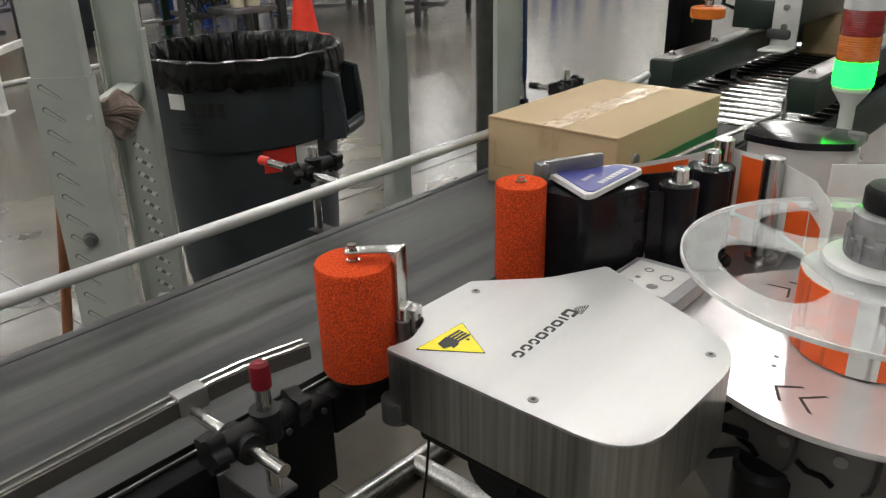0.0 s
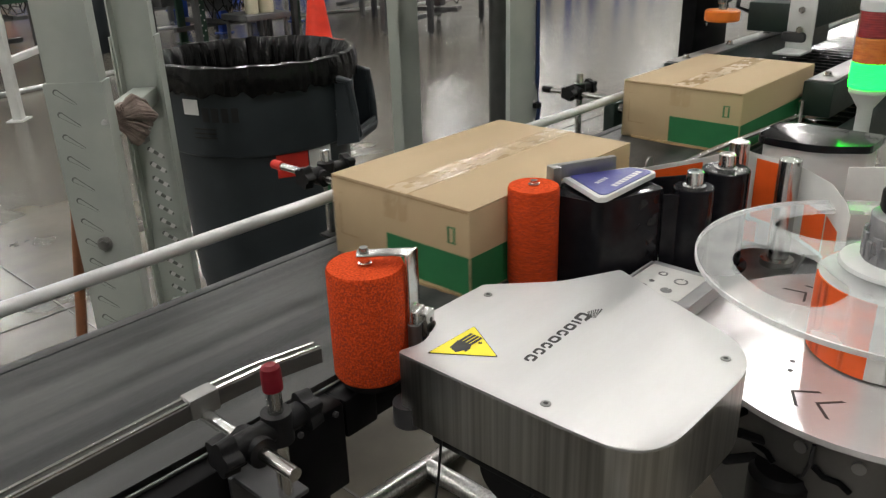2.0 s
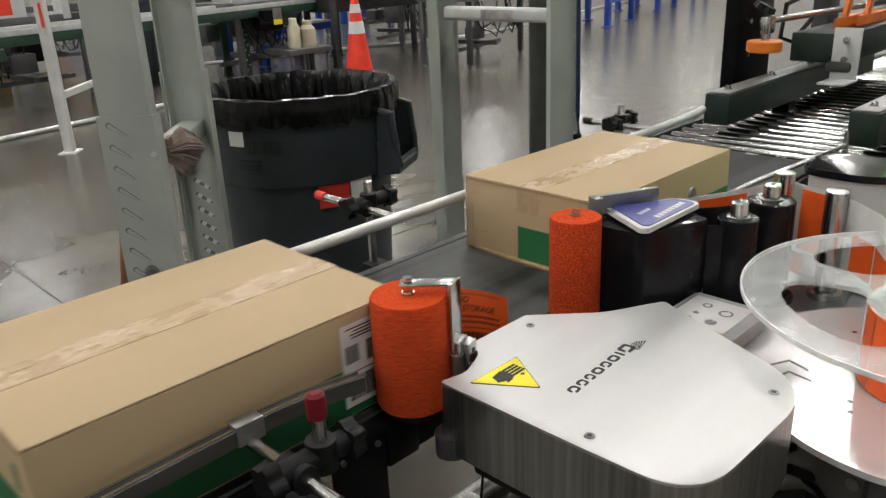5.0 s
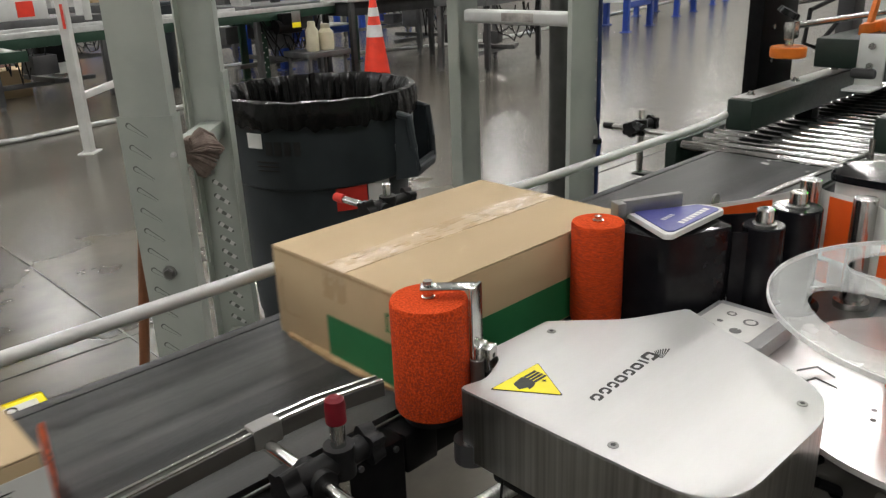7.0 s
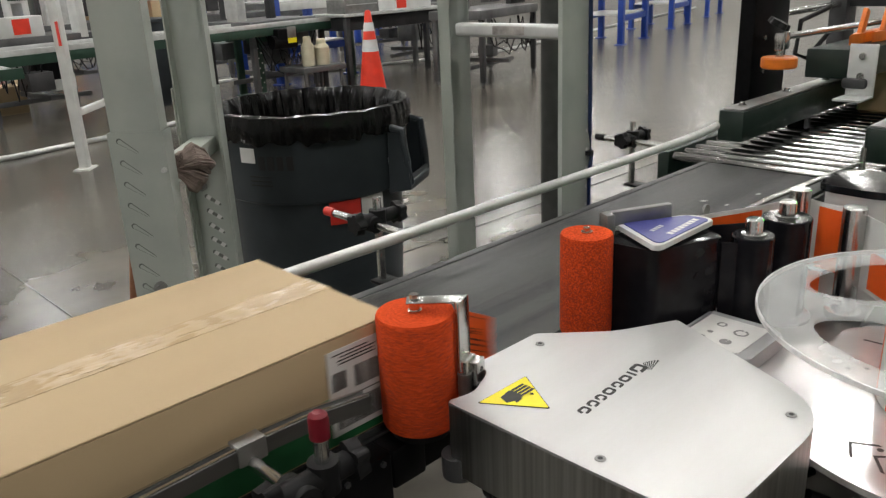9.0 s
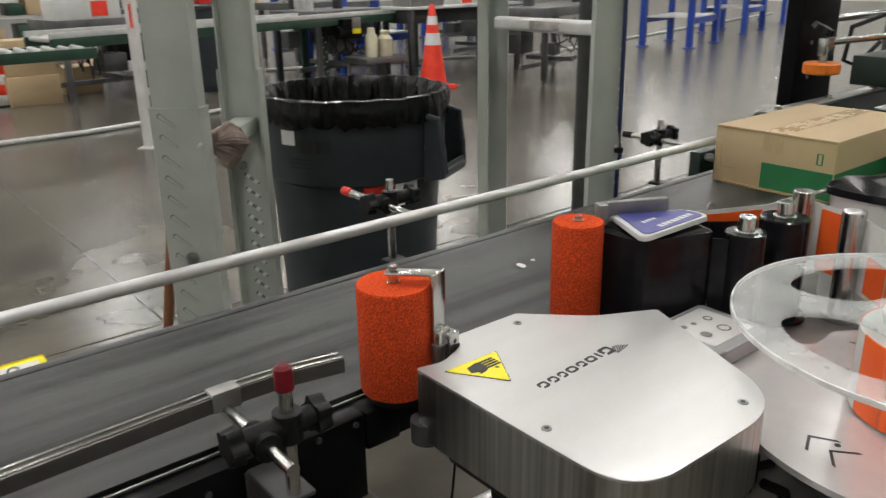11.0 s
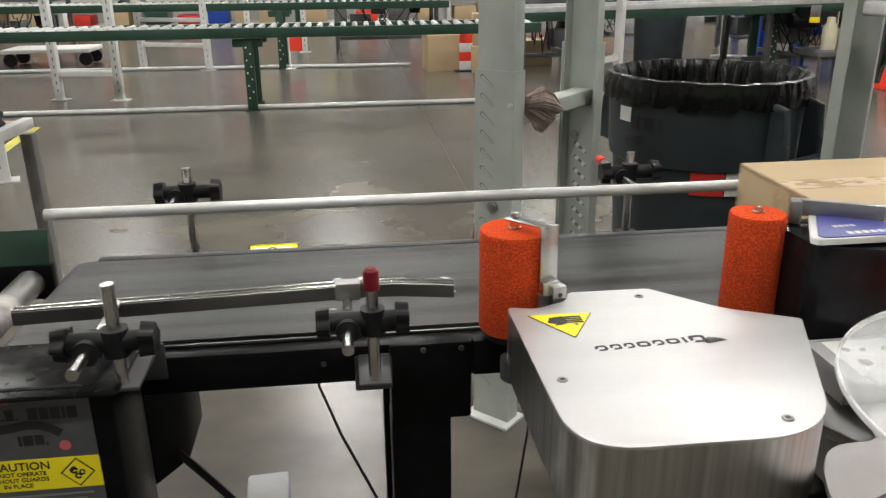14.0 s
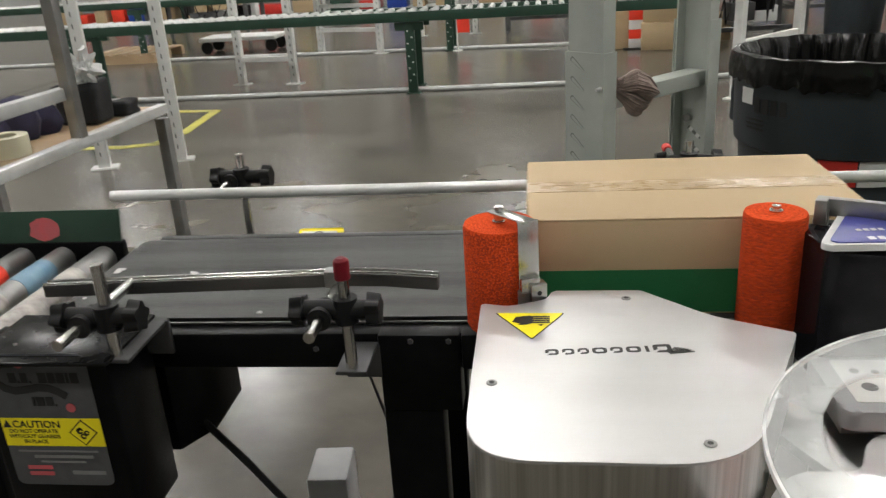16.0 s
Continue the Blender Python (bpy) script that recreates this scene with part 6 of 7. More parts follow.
def build_bench():
    c = thing("work_bench", "grey steel work bench with a worn wooden top", "bench")
    # corner near the conveyor; the bench runs away to -x and towards the camera side
    P, Q = Vector((-1.142, 1.74)), Vector((-1.195, 0.81))
    u = (Q - P).normalized()
    n = Vector((u.y, -u.x))
    def at(a, b):
        w = P + u * a + n * b
        return w.x, w.y
    ang = math.degrees(math.atan2(u.y, u.x))
    cx, cy = at(0.5, 0.33)
    f = bm_new()
    add_box(f, (cx, cy, 0.838), (1.0, 0.62, 0.02), rz=ang, bevel=0.003)
    part("top", f, WOOD, c, "worn pale wooden top")
    for b in (0.0, 0.66):
        x, y = at(0.5, b)
        f = bm_new()
        add_box(f, (x, y, 0.838), (1.04, 0.030, 0.030), rz=ang, bevel=0.002)
        part("apron", f, GALV, c, "pale grey steel apron bar")
    for a, b, z1 in ((0.0, 0.0, 0.81), (0.0, 0.66, 0.81), (1.0, 0.0, 0.81), (1.0, 0.66, 0.81)):
        x, y = at(a, b)
        f = bm_new()
        add_box(f, (x, y, z1 / 2), (0.035, 0.035, z1), rz=ang, bevel=0.002)
        part("leg", f, DULLSTEEL, c, "square grey steel leg")
    f = bm_new()
    add_box(f, (-1.168, 1.304, 1.17), (0.032, 0.032, 0.66), rz=ang, bevel=0.002)
    part("upright", f, DULLSTEEL, c, "square grey steel upright")
    for z in (0.97, 1.30):
        x, y = at(0.69, 0.02)
        f = bm_new()
        add_box(f, (x, y, z), (0.58, 0.030, 0.032), rz=ang, bevel=0.002)
        part("rail", f, GALV, c, "pale grey steel rail")
    x, y = -1.25, 1.53
    b = thing("black_bag", "soft black cloth bag slumped on the bench", "bag")
    f = bm_new()
    add_box(f, (x - 0.015, y - 0.01, 0.908), (0.11, 0.14, 0.12), rz=ang, bevel=0.022, seg=3)
    add_box(f, (x + 0.045, y + 0.09, 0.870), (0.08, 0.09, 0.042), rz=ang - 8, bevel=0.014, seg=3)
    bmesh.ops.subdivide_edges(f, edges=f.edges[:], cuts=3, use_grid_fill=True)
    for v in f.verts:
        if v.co.z > 0.86:
            v.co += Vector((noise.noise(v.co * 18), noise.noise(v.co * 18 + Vector((7, 0, 0))), noise.noise(v.co * 18 + Vector((0, 7, 0))))) * 0.014
    part("body", f, NAVYBLACK, b)
    x, y = -1.225, 1.50
    w = thing("plastic_bag", "crumpled white plastic bag on a black bag", "bag")
    f = bm_new()
    # a knot of film with pointed folds
    bmesh.ops.create_icosphere(f, subdivisions=4, radius=0.036, matrix=pose(x - 0.01, y, 1.000, 0, 18, 35) @ Matrix.Diagonal((0.8, 1.1, 1.0, 1)))
    for v in f.verts:
        d = v.co - Vector((x - 0.01, y, 1.000))
        spike = max(0.0, noise.noise(d.normalized() * 2.6 + Vector((4, 1, 2)))) ** 1.3
        crease = noise.noise(d.normalized() * 7.0)
        v.co += d * (1.9 * spike + 0.35 * crease)
        v.co.z = max(v.co.z, 0.968)
    part("film", f, WHITEPLASTIC, w)
    x, y = -1.357, 1.327
    g = thing("cloth_bundle", "dark navy cloth bundle on the bench", "cloth")
    f = bm_new()
    for dx, r in ((0, 0.07), (0.07, 0.055), (-0.06, 0.05)):
        bmesh.ops.create_icosphere(f, subdivisions=3, radius=r, matrix=pose(x + dx * 0.4, y + dx, 0.85 + r * 0.6))
    for v in f.verts:
        v.co += v.co.normalized() * 0.0 + Vector((noise.noise(v.co * 25), noise.noise(v.co * 25 + Vector((5, 0, 0))), noise.noise(v.co * 30))) * 0.012
    part("folds", f, NAVY, g)
    x, y = -1.263, 1.133
    r = thing("tape_roll", "cream roll of packing tape on the bench", "tape roll")
    f = bm_new()
    add_lathe(f, (x, y, 0.849), [(0.03, 0), (0.055, 0), (0.055, 0.05), (0.03, 0.05)], 32, closed=True)
    part("roll", f, CREAM, r)


def far_machine(x, y, w, d, rz, rnd, lab):
    """Low machine far away: frame on levelling feet, bed, side boxes, guards and cable loops."""
    c = thing("packing_machine", lab, "machine", "far machines")
    m = pose(x, y, 0, 0, 0, rz)
    for sx in (-1, 1):
        for sy in (-1, 1):
            f = bm_new()
            p = m @ Vector((sx * w * 0.45, sy * d * 0.45, 0))
            add_box(f, (p.x, p.y, 0.40), (0.06, 0.06, 0.72), rz=rz, bevel=0.004)
            add_cyl(f, (p.x, p.y, 0.0), (p.x, p.y, 0.06), 0.03, 0.012, seg=12)
            part("leg", f, rnd.choice((MACHINEGREY, MACHINEDARK, MACHINEGREY)), c)
    f = bm_new()
    p = m @ Vector((0, 0, 0.8))
    add_box(f, tuple(p), (w, d, 0.10), rz=rz, bevel=0.006)
    part("bed", f, MACHINEGREY, c)
    f = bm_new()
    p = m @ Vector((0, 0, 0.17))
    add_box(f, tuple(p), (w * 0.92, 0.05, 0.05), rz=rz, bevel=0.003)
    p = m @ Vector((0, 0, 0.22))
    add_box(f, tuple(p), (0.05, d * 0.92, 0.05), rz=rz, bevel=0.003)
    part("stretcher", f, MACHINEGREY, c)
    for k in range(5):
        f = bm_new()
        q = m @ Vector((rnd.uniform(-0.4, 0.4) * w, rnd.uniform(-0.45, 0.45) * d, rnd.uniform(0.35, 0.70)))
        add_box(f, tuple(q), (rnd.uniform(0.12, 0.35), rnd.uniform(0.12, 0.3), rnd.uniform(0.1, 0.3)), rz=rz, bevel=0.006)
        part("side_box", f, rnd.choice((MACHINEDARK, MACHINEGREY, BLACKPAINT, WHITEPAINT)), c)
    for k in range(4):
        f = bm_new()
        q = m @ Vector((rnd.uniform(-0.45, 0.45) * w, rnd.uniform(-0.4, 0.4) * d, 0.85 + rnd.uniform(0.1, 0.25)))
        add_box(f, (q.x, q.y, q.z), (rnd.uniform(0.06, 0.4), rnd.uniform(0.06, 0.2), rnd.uniform(0.25, 0.55)), rz=rz, bevel=0.006)
        part("upper_box", f, rnd.choice((MACHINEDARK, WHITEPAINT, MACHINEGREY, GALV)), c)
    for k in range(6):
        f = bm_new()
        a = m @ Vector((rnd.uniform(-0.5, 0.5) * w, -0.5 * d, 0.74))
        b = m @ Vector((rnd.uniform(-0.5, 0.5) * w, -0.55 * d, 0.72))
        pts = []
        for i in range(9):
            t = i / 8
            q = a.lerp(b, t)
            pts.append((q.x, q.y, q.z - rnd.uniform(0.25, 0.5) * 4 * t * (1 - t)))
        add_tube(f, pts, 0.008, 6)
        part("cable", f, BLACKPLASTIC, c)


def carton_plain(x, y, w, d, h, rz, lab, z=0.0, open_top=False):
    c = thing("cardboard_box", lab, "box", "far cardboard boxes")
    f = bm_new()
    add_box(f, (x, y, z + h / 2), (w, d, h), rz=rz, bevel=0.004)
    part("body", f, CARD, c)
    f = bm_new()
    add_box(f, (x, y, z + h + 0.002), (0.05, d, 0.003), rz=rz)
    part("tape", f, TAPE, c)
    if open_top:
        for s in (-1, 1):
            f = bm_new()
            p = pose(x, y, z + h, 0, 0, rz) @ Vector((s * (w / 2 + 0.04), 0, 0.05))
            add_box(f, tuple(p), (0.006, d * 0.95, 0.13), rz=rz, ry=s * 38)
            part("flap", f, CARD, c)


def blue_rack(x, y, rz, lab):
    c = thing("pallet_rack", lab, "rack", "blue pallet racks")
    m = pose(x, y, 0, 0, 0, rz)
    for sx in (-0.6, 0.6):
        for sy in (-0.4, 0.4):
            f = bm_new()
            p = m @ Vector((sx, sy, 0.525))
            add_box(f, tuple(p), (0.11, 0.09, 1.05), rz=rz, bevel=0.004)
            add_box(f, (p.x, p.y, 0.008), (0.18, 0.15, 0.016), rz=rz)
            part("upright", f, BLUEPAINT, c, "royal blue upright")
    for z in (0.42, 0.95):
        for sy in (-0.4, 0.4):
            f = bm_new()
            p = m @ Vector((0, sy, z))
            add_box(f, tuple(p), (1.2, 0.05, 0.09), rz=rz, bevel=0.003)
            part("beam", f, BLUEPAINT if z < 0.9 else WHITEPAINT, c)
        f = bm_new()
        p = m @ Vector((0, 0, z + 0.055))
        add_box(f, tuple(p), (1.15, 0.78, 0.02), rz=rz)
        part("deck", f, GALV, c)


def build_far_hall():
    rnd = random.Random(21)
    build_cone(5.27, 6.77, 0.92, "tall orange traffic cone with white reflective collars")
    build_white_rack(1.62, 5.80, 2.25, 6.45, 2.2, (0.42, 1.25), "white perforated rack frame with a cross rung")
    build_white_rack(-2.36, 4.40, -2.83, 4.24, 2.2, (1.35, 1.9), "tall white perforated rack frame near floor tape")
    build_white_rack(-3.02, 7.55, -2.42, 7.45, 1.1, (0.26, 0.62), "low white frame behind the conveyor")
    build_white_rack(-2.75, 9.9, -1.9, 9.6, 1.05, (0.3, 0.6), "low white frame far off")
    build_white_rack(-1.6, 11.4, -0.8, 11.4, 1.3, (0.4, 0.9), "far white frame with rungs")
    for x, y, w, d, rz, lab in ((4.75, 8.15, 1.1, 0.8, 12, "grey machine bed with hanging cables"), (6.9, 6.5, 1.5, 0.7, 14, "grey packing machine on levelling feet"),
                                (2.35, 8.9, 1.3, 0.8, 6, "dark machine with cables and side boxes"), (7.6, 8.6, 1.3, 0.9, 14, "far machine with hanging cables"), (8.8, 10.6, 1.6, 0.9, 0, "dark packing machine far off"),
                                (0.4, 11.6, 1.6, 0.8, 0, "grey packing machine far off"), (-5.2, 12.2, 1.8, 0.9, 0, "far machine with white boxes"), (6.0, 10.5, 1.6, 0.9, 8, "far machine with cables"), (3.6, 11.2, 1.6, 0.9, 0, "grey far-off machine with boxes")):
        far_machine(x, y, w, d, rz, rnd, lab)
    t = thing("drain_tub", "dark slate round tub standing on the floor", "tub")
    f = bm_new()
    add_lathe(f, (3.45, 8.55, 0), [(0.27, 0.0), (0.31, 0.9), (0.33, 0.91), (0.33, 0.94), (0.29, 0.94)], 36)
    part("body", f, BIN, t)
    carton_plain(0.95, 9.15, 0.42, 0.35, 0.42, 6, "brown cardboard box standing on the floor", open_top=True)
    carton_plain(1.53, 8.95, 0.50, 0.4, 0.30, -3, "brown cardboard box with a box on top")
    carton_plain(1.54, 8.97, 0.48, 0.36, 0.36, -6, "brown cardboard box stacked on another", z=0.305)
    carton_plain(2.15, 9.5, 0.42, 0.38, 0.30, 4, "open brown cardboard box on the floor", open_top=True)
    carton_plain(8.0, 12.5, 0.5, 0.4, 0.5, 0, "far brown cardboard box")
    b = thing("barrier_panel", "orange and white striped barrier panel standing upright", "barrier")
    for k in range(4):
        f = bm_new()
        add_box(f, (1.23, 8.98, 0.06 + 0.105 * k), (0.17, 0.05, 0.104), bevel=0.003)
        part("stripe", f, CONEORANGE if k % 2 else CONEWHITE, b, "orange stripe" if k % 2 else "white stripe")
    f = bm_new()
    add_box(f, (1.23, 8.99, 0.005), (0.3, 0.25, 0.01))
    part("base", f, BLACKPLASTIC, b)
    j = thing("jug_cart", "low grey cart carrying cream plastic jugs", "cart")
    f = bm_new()
    add_box(f, (4.95, 7.45, 0.30), (0.6, 0.5, 0.06), bevel=0.006)
    part("deck", f, MACHINEGREY, j)
    for sx in (-0.25, 0.25):
        for sy in (-0.2, 0.2):
            f = bm_new()
            add_cyl(f, (4.95 + sx, 7.45 + sy, 0), (4.95 + sx, 7.45 + sy, 0.28), 0.022, seg=10)
            part("leg", f, MACHINEGREY, j)
    for dx, r, h in ((-0.1, 0.075, 0.32), (0.09, 0.09, 0.28)):
        g = thing("plastic_jug", "cream plastic jug on a low cart", "jug", "jugs")
        f = bm_new()
        add_lathe(f, (4.95 + dx, 7.38, 0.331), [(r * 0.95, 0), (r, 0.02), (r, h * 0.7), (r * 0.6, h * 0.85), (r * 0.6, h), (r * 0.5, h + 0.01)], 24)
        part("body", f, CREAM, g)
    for x, y, rz in ((5.75, 8.95, 5), (11.4, 7.75, 14), (14.4, 8.6, 14), (17.5, 9.5, 14), (6.9, 12.0, 0), (10.0, 12.6, 0)):
        blue_rack(x, y, rz, "royal blue pallet rack far off")
    post = thing("marker_flag", "orange-red flag on a short thin stake on the floor", "flag")
    f = bm_new()
    add_box(f, (-0.90, 9.52, 0.004), (0.12, 0.12, 0.008))
    add_cyl(f, (-0.90, 9.52, 0.0), (-0.90, 9.52, 0.40), 0.010, seg=10)
    part("stake", f, WHITEPAINT, post)
    f = bm_new()
    add_prism(f, [(-0.90, 9.512), (-0.74, 9.50), (-0.74, 9.506), (-0.90, 9.520)], 0.22, 0.40)
    part("flag", f, CONEORANGE, post, "orange-red cloth flag")
    t = thing("packing_table", "grey steel packing table with a thin deck", "table")
    f = bm_new()
    add_box(f, (6.30, 7.62, 0.845), (1.9, 0.62, 0.03), bevel=0.004)
    part("deck", f, GALV, t, "pale worn deck")
    for sx in (-0.88, 0.88):
        for sy in (-0.26, 0.26):
            f = bm_new()
            add_box(f, (6.30 + sx, 7.62 + sy, 0.415), (0.06, 0.06, 0.83), bevel=0.004)
            part("leg", f, MACHINEDARK, t)
    f = bm_new()
    add_box(f, (6.30, 7.62, 0.74), (1.76, 0.40, 0.15), bevel=0.006)
    part("drive_box", f, MACHINEDARK, t, "dark drive box under the deck")
    for k, (x, w, h, mat, lab) in enumerate(((5.72, 0.52, 0.16, DULLSTEEL, "dented silver metal box on a packing table"), (6.55, 0.62, 0.22, WHITEPLASTIC, "white box with an orange panel on a packing table"))):
        b = thing("supply_box", lab, "box", "boxes on far tables")
        f = bm_new()
        add_box(f, (x, 7.60, 0.861 + h / 2), (w, 0.36, h), bevel=0.008)
        part("body", f, mat, b)
        f = bm_new()
        if k:
            add_box(f, (x - 0.2, 7.4185, 0.861 + h / 2), (0.16, 0.003, h * 0.86))
            part("panel", f, CONEORANGE, b, "orange printed panel")
        else:
            add_box(f, (x, 7.4185, 0.861 + h * 0.62), (w * 0.9, 0.004, 0.012))
            part("latch_strip", f, GALV, b)
    b = thing("supply_box", "white box with an orange panel on a machine bed", "box", "boxes on far tables")
    f = bm_new()
    add_box(f, (2.08, 8.66, 0.952), (0.70, 0.30, 0.20), rz=6, bevel=0.006)
    part("body", f, WHITEPLASTIC, b)
    f = bm_new()
    add_box(f, (2.22, 8.521, 0.955), (0.17, 0.004, 0.15), rz=6)
    part("panel", f, CONEORANGE, b, "orange printed panel")
    b = thing("reflector_strip", "orange-red reflective strip stuck on a white upright", "sticker")
    f = bm_new()
    add_box(f, (1.600, 5.752, 1.0), (0.055, 0.003, 0.17), rz=46)
    part("strip", f, CONEORANGE, b)
    b = thing("motor_box", "black conveyor motor with a grey and yellow plate", "motor")
    f = bm_new()
    add_box(f, (4.62, 7.47, 0.66), (0.26, 0.14, 0.22), bevel=0.02)
    add_cyl(f, (4.44, 7.47, 0.62), (4.60, 7.47, 0.62), 0.075, seg=20)
    part("housing", f, BLACKPAINT, b)
    f = bm_new()
    add_box(f, (4.67, 7.398, 0.725), (0.115, 0.004, 0.12), bevel=0.001)
    part("plate", f, DULLSTEEL, b, "grey maker plate")
    f = bm_new()
    add_box(f, (4.67, 7.397, 0.635), (0.115, 0.004, 0.055), bevel=0.001)
    part("plate", f, YELLOW, b, "yellow caution plate")
    p = thing("pallet", "wooden pallet lying on the floor", "pallet")
    for k in range(5):
        f = bm_new()
        add_box(f, (-5.9 + 0.2 * k, 10.2, 0.12), (0.14, 1.0, 0.02))
        part("plank", f, WOOD, p)
    for k in range(3):
        f = bm_new()
        add_box(f, (-5.5, 9.75 + 0.45 * k, 0.055), (1.0, 0.09, 0.11))
        part("stringer", f, WOOD, p)
    cart = thing("hand_truck", "white low flat cart on black casters", "cart")
    f = bm_new()
    add_box(f, (-4.05, 10.6, 0.2), (1.1, 0.6, 0.05), bevel=0.01)
    part("deck", f, WHITEPAINT, cart)
    for sx in (-0.55, 0.55):
        for sy in (-0.22, 0.22):
            f = bm_new()
            add_cyl(f, (-4.05 + sx * 0.85, 10.58 + sy, 0.0875), (-4.05 + sx * 0.85, 10.62 + sy, 0.0875), 0.085, seg=16)
            part("caster", f, BLACKPLASTIC, cart)
    # shelving with bins across the far side
    for k, x in enumerate((-8.5, -5.6, -2.7, 0.2, 3.1, 6.0)):
        s = thing("shelf_unit", "far green shelf unit filled with coloured bins", "shelf", "far shelves")
        for sx in (-1.3, 1.3):
            f = bm_new()
            add_box(f, (x + sx, 15.5, 0.9), (0.07, 0.6, 1.8), bevel=0.004)
            part("upright", f, GREENPAINT if k % 2 else WHITEPAINT, s)
        for z in (0.14, 0.62, 1.1):
            f = bm_new()
            add_box(f, (x, 15.5, z), (2.6, 0.62, 0.04))
            part("shelf", f, GALV, s)
            xx = x - 1.2
            while xx < x + 1.1:
                w = rnd.uniform(0.22, 0.5)
                h = rnd.uniform(0.16, 0.36)
                f = bm_new()
                add_box(f, (xx + w / 2, 15.42, z + 0.022 + h / 2), (w * 0.92, 0.5, h), bevel=0.008)
                bin_ = tagged(part("storage_bin", f, rnd.choice((BRIGHTRED, CARD, CONEORANGE, YELLOW, MACHINEGREY, GREENPAINT, BLUEPAINT, CARD, WHITEPLASTIC)), None), "coloured plastic storage bin on a shelf", "bin", "storage bins")
                xx += w + rnd.uniform(0.01, 0.2)


# ---- building and motion ----
build_hall()
build_lights()
build_belt()
SCRAPS = build_scraps()
build_control_box()
build_rails()
CARTONS = [build_carton("brown taped carton with a dark green printed band") for k in range(3)]
LABELS = [build_label() for k in range(3)]
WIPE_FRONT, FRONT_SLEEVE = build_foam_roller(0.0, 0.242, 0.822, 0.958, 0.0445, "orange foam wipe roller with a bent aluminium arm", True)
WIPE_BACK, BACK_SLEEVE = build_foam_roller(0.328, 0.248, 0.815, 0.962, 0.0365, "slimmer orange foam roller beside the print head", False)
build_cover()
build_print_engine()
TURNTABLE = build_reel()
build_stack_light()
build_sealer()
build_outfeed()
build_stand_slotted()
build_stand_gate()
build_bin()
build_floor_pipes()
build_green_conveyors()
build_bench()
build_far_hall()

CART_Y, BELT_Z = 0.4215, 0.8135
LEADS = [
    [(0, 0.655), (1.5, 0.330), (3.5, -0.090), (5.0, -0.408), (6.9, -0.812), (7.2, -0.876), (7.5, -0.94), (8.2, -1.09), (9.0, -1.26), (16, -2.75)],
    [(0, 2.45), (0.5, 2.02), (1.0, 1.63), (1.5, 1.305), (2.5, 1.01), (3.5, 0.755), (5.0, 0.436), (7.5, -0.110), (8.5, -0.322), (9.0, -0.43), (10.7, -0.83), (11.0, -0.90), (11.8, -1.075), (16, -1.98)],
    [(0, 3.20), (7.5, 3.10), (8.7, 2.55), (9.5, 1.80), (10.2, 1.42), (11.0, 1.171), (11.5, 1.048), (12.0, 0.910), (12.5, 0.795), (13.2, 0.655), (14.0, 0.460), (14.5, 0.352), (15.2, 0.190), (16, 0.034)],
]


def ride_z(x):
    """Height of a carton's base: on the belt, then a little lower on the outfeed rollers."""
    return BELT_Z - 0.0118 * min(1, max(0, (-0.85 - x) / 0.2))


def lead_at(rows, t):
    for (t0, x0), (t1, x1) in zip(rows, rows[1:]):
        if t0 <= t <= t1:
            return x0 + (x1 - x0) * (t - t0) / (t1 - t0)
    return rows[-1][1]


def spin_rows(spans, rate):
    """Rows of turning about the upright axis at a steady rate within the spans of time."""
    rows, angle = [(0.0, 0.0)], 0.0
    for a, b in spans:
        if a > rows[-1][0]:
            rows.append((a, angle))
        t = a
        while t < b - 1e-6:
            step = min(0.2, b - t)
            t += step
            angle += rate * step
            rows.append((t, angle))
    if rows[-1][0] < 16:
        rows.append((16.0, angle))
    return rows


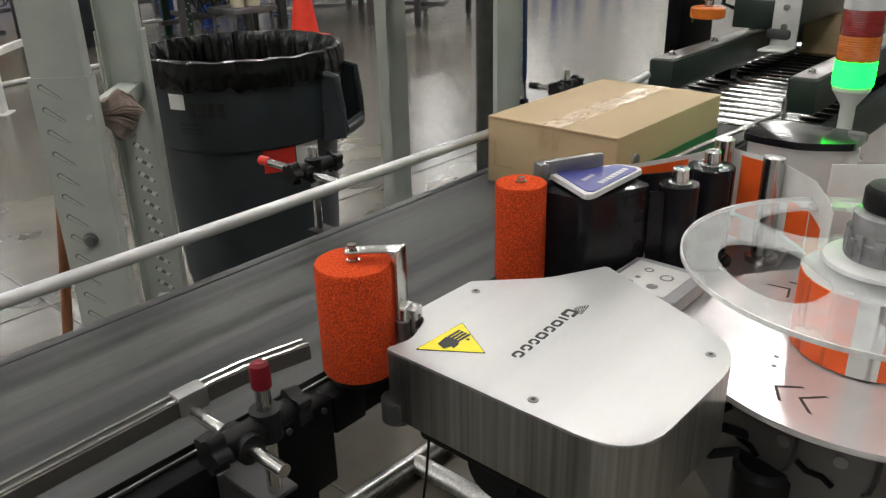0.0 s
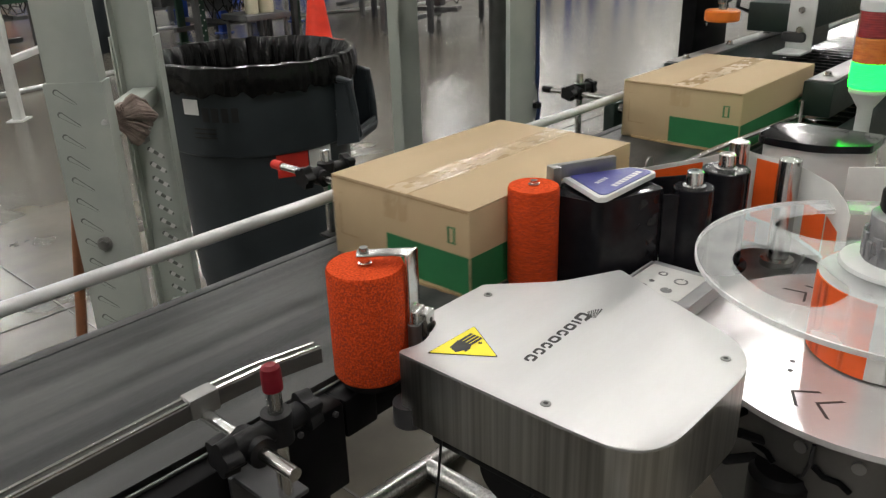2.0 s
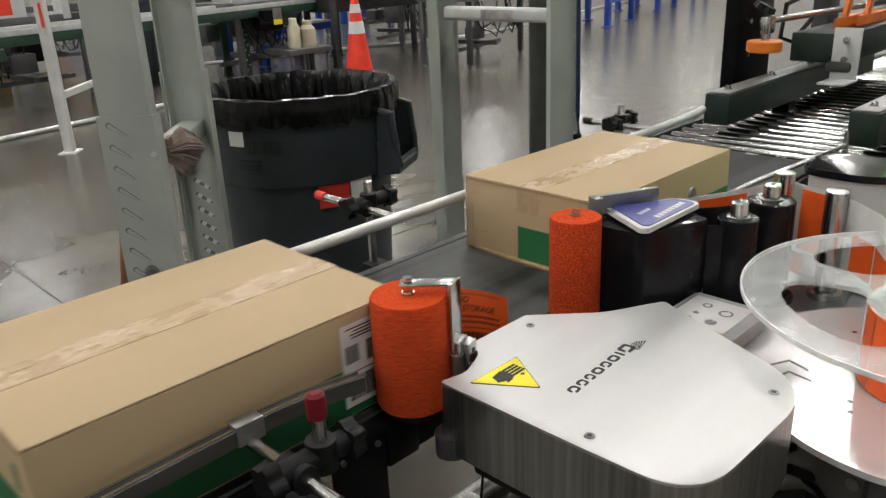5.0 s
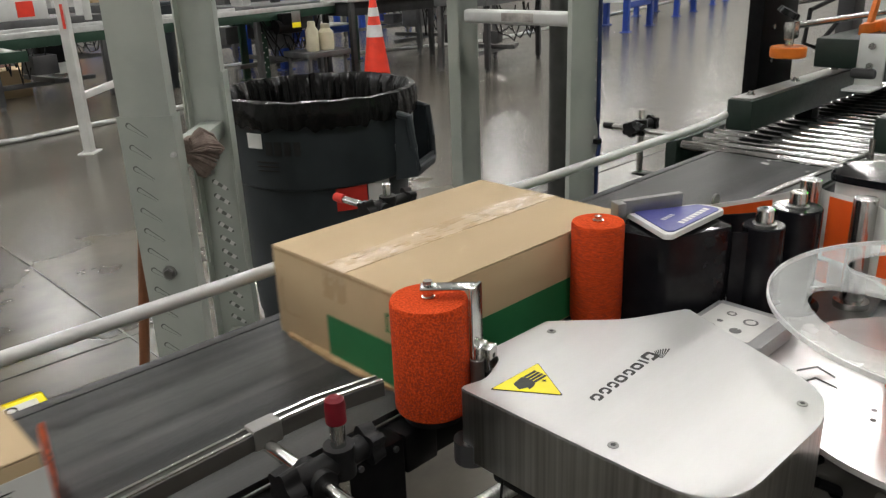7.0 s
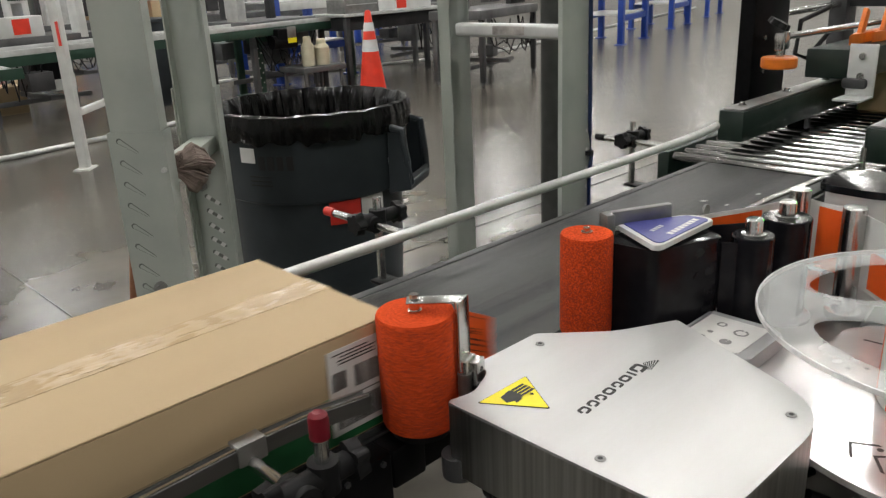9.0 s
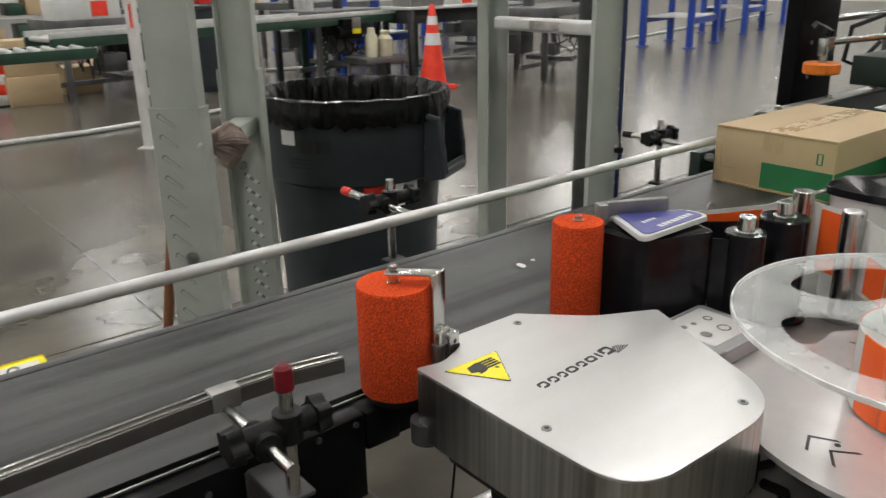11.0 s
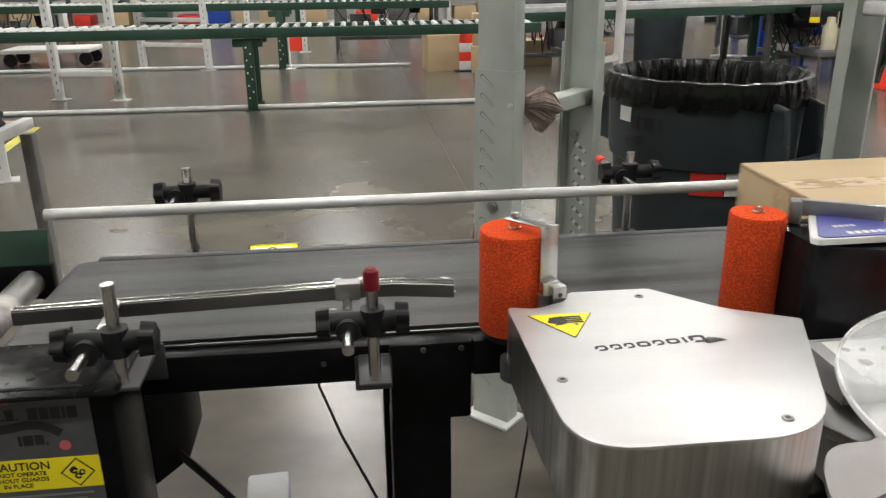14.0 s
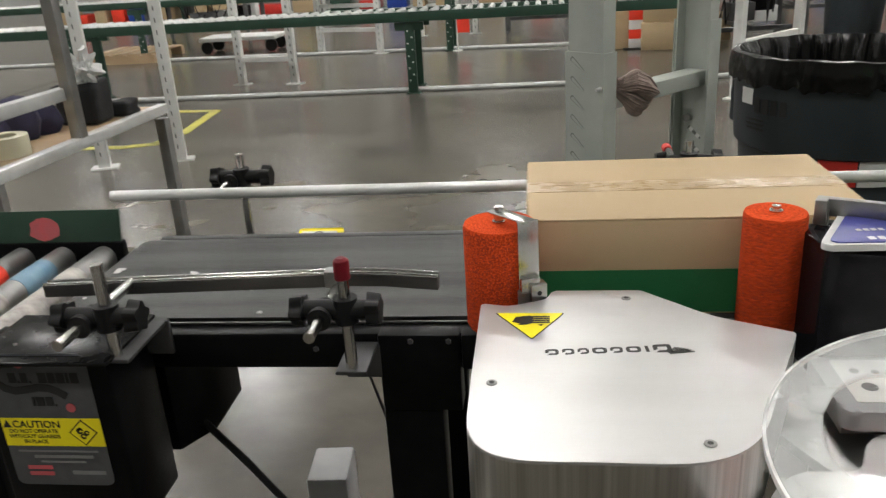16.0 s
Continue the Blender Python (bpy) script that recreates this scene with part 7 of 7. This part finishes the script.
def motions():
    for carton, rows in zip(CARTONS, LEADS):
        walk(carton, [(t, pose(x, CART_Y, ride_z(x))) for t, x in rows])
    for scrap, (x12, y, size) in zip(SCRAPS, SCRAP_PLACES):
        first, last = 1.36 - 0.15 * (y - 0.28), -0.63
        go = 12 - (first - x12) / 0.2155
        end = min(16.0, 12 + (x12 - last) / 0.2155)
        rows = [(0.0, first), (go, first)]
        while rows[-1][0] + 0.6 < end:
            rows.append((rows[-1][0] + 0.5, rows[-1][1] - 0.10775))
        rows.append((end, x12 - 0.2155 * (end - 12)))
        if end < 16:
            rows.append((16.0, last))
        walk(scrap, [(t, pose(x, y, 0.8146)) for t, x in rows])
    # each label waits on the web, joins its carton's corner, then its tail is wiped round the back
    starts = ((0.0, 3.1), (5.4, 7.0), (9.5, 16.0))
    corner_y = CART_Y - CART_W / 2
    for (lab, tail), rows, (arrive, stick) in zip(LABELS, LEADS, starts):
        x1 = lead_at(rows, stick) + CART_L
        wait = pose(x1, corner_y, BELT_Z, 0, 0, 0)
        back = pose(0.60, 0.162, BELT_Z, 0, 0, -26)
        held = pose(0.462, 0.2325, BELT_Z, 0, 0, -22)
        keys = []
        if arrive > 0:
            keys += [(0.0, back), (arrive, back), (min(arrive + 0.7, stick - 0.8), held)]
        else:
            keys += [(0.0, held)]
        keys.append((stick - 0.6, held))
        if stick < 16:
            keys.append((stick, wait))
            t = stick + 0.25
            while t < 16:
                keys.append((t, pose(lead_at(rows, t) + CART_L, corner_y, ride_z(lead_at(rows, t)))))
                t += 0.5
        keys.append((16.0, pose(lead_at(rows, 16.0) + CART_L, corner_y, ride_z(lead_at(rows, 16.0)))))
        walk(lab, keys)
        if stick < 16:
            w = stick + 1.95
            walk(tail, [(0, pose(0, 0, 0)), (w, pose(0, 0, 0)), (w + 0.15, pose(0, 0, 0, 0, 0, 35)), (w + 0.4, pose(0, 0, 0, 0, 0, 80)), (16, pose(0, 0, 0, 0, 0, 80))])
    walk(FRONT_SLEEVE, [(t, pose(0, 0, 0, 0, 0, a)) for t, a in spin_rows(((3.1, 5.1), (7.1, 9.1)), 272)])
    walk(BACK_SLEEVE, [(t, pose(0, 0, 0, 0, 0, a)) for t, a in spin_rows(((1.5, 3.6), (5.6, 7.7), (14.65, 16.0)), 330)])
    turns = [(0, 0), (2.9, 0), (3.2, -26), (3.5, -54), (3.8, -81), (4.2, -115), (4.5, -137), (5.0, -174), (5.15, -178), (7.3, -178), (7.5, -188), (7.8, -224), (8.0, -243), (8.2, -246), (15.9, -247), (16, -250)]
    walk(TURNTABLE, [(t, pose(REEL[0], REEL[1], 0, 0, 0, a)) for t, a in turns])


motions()
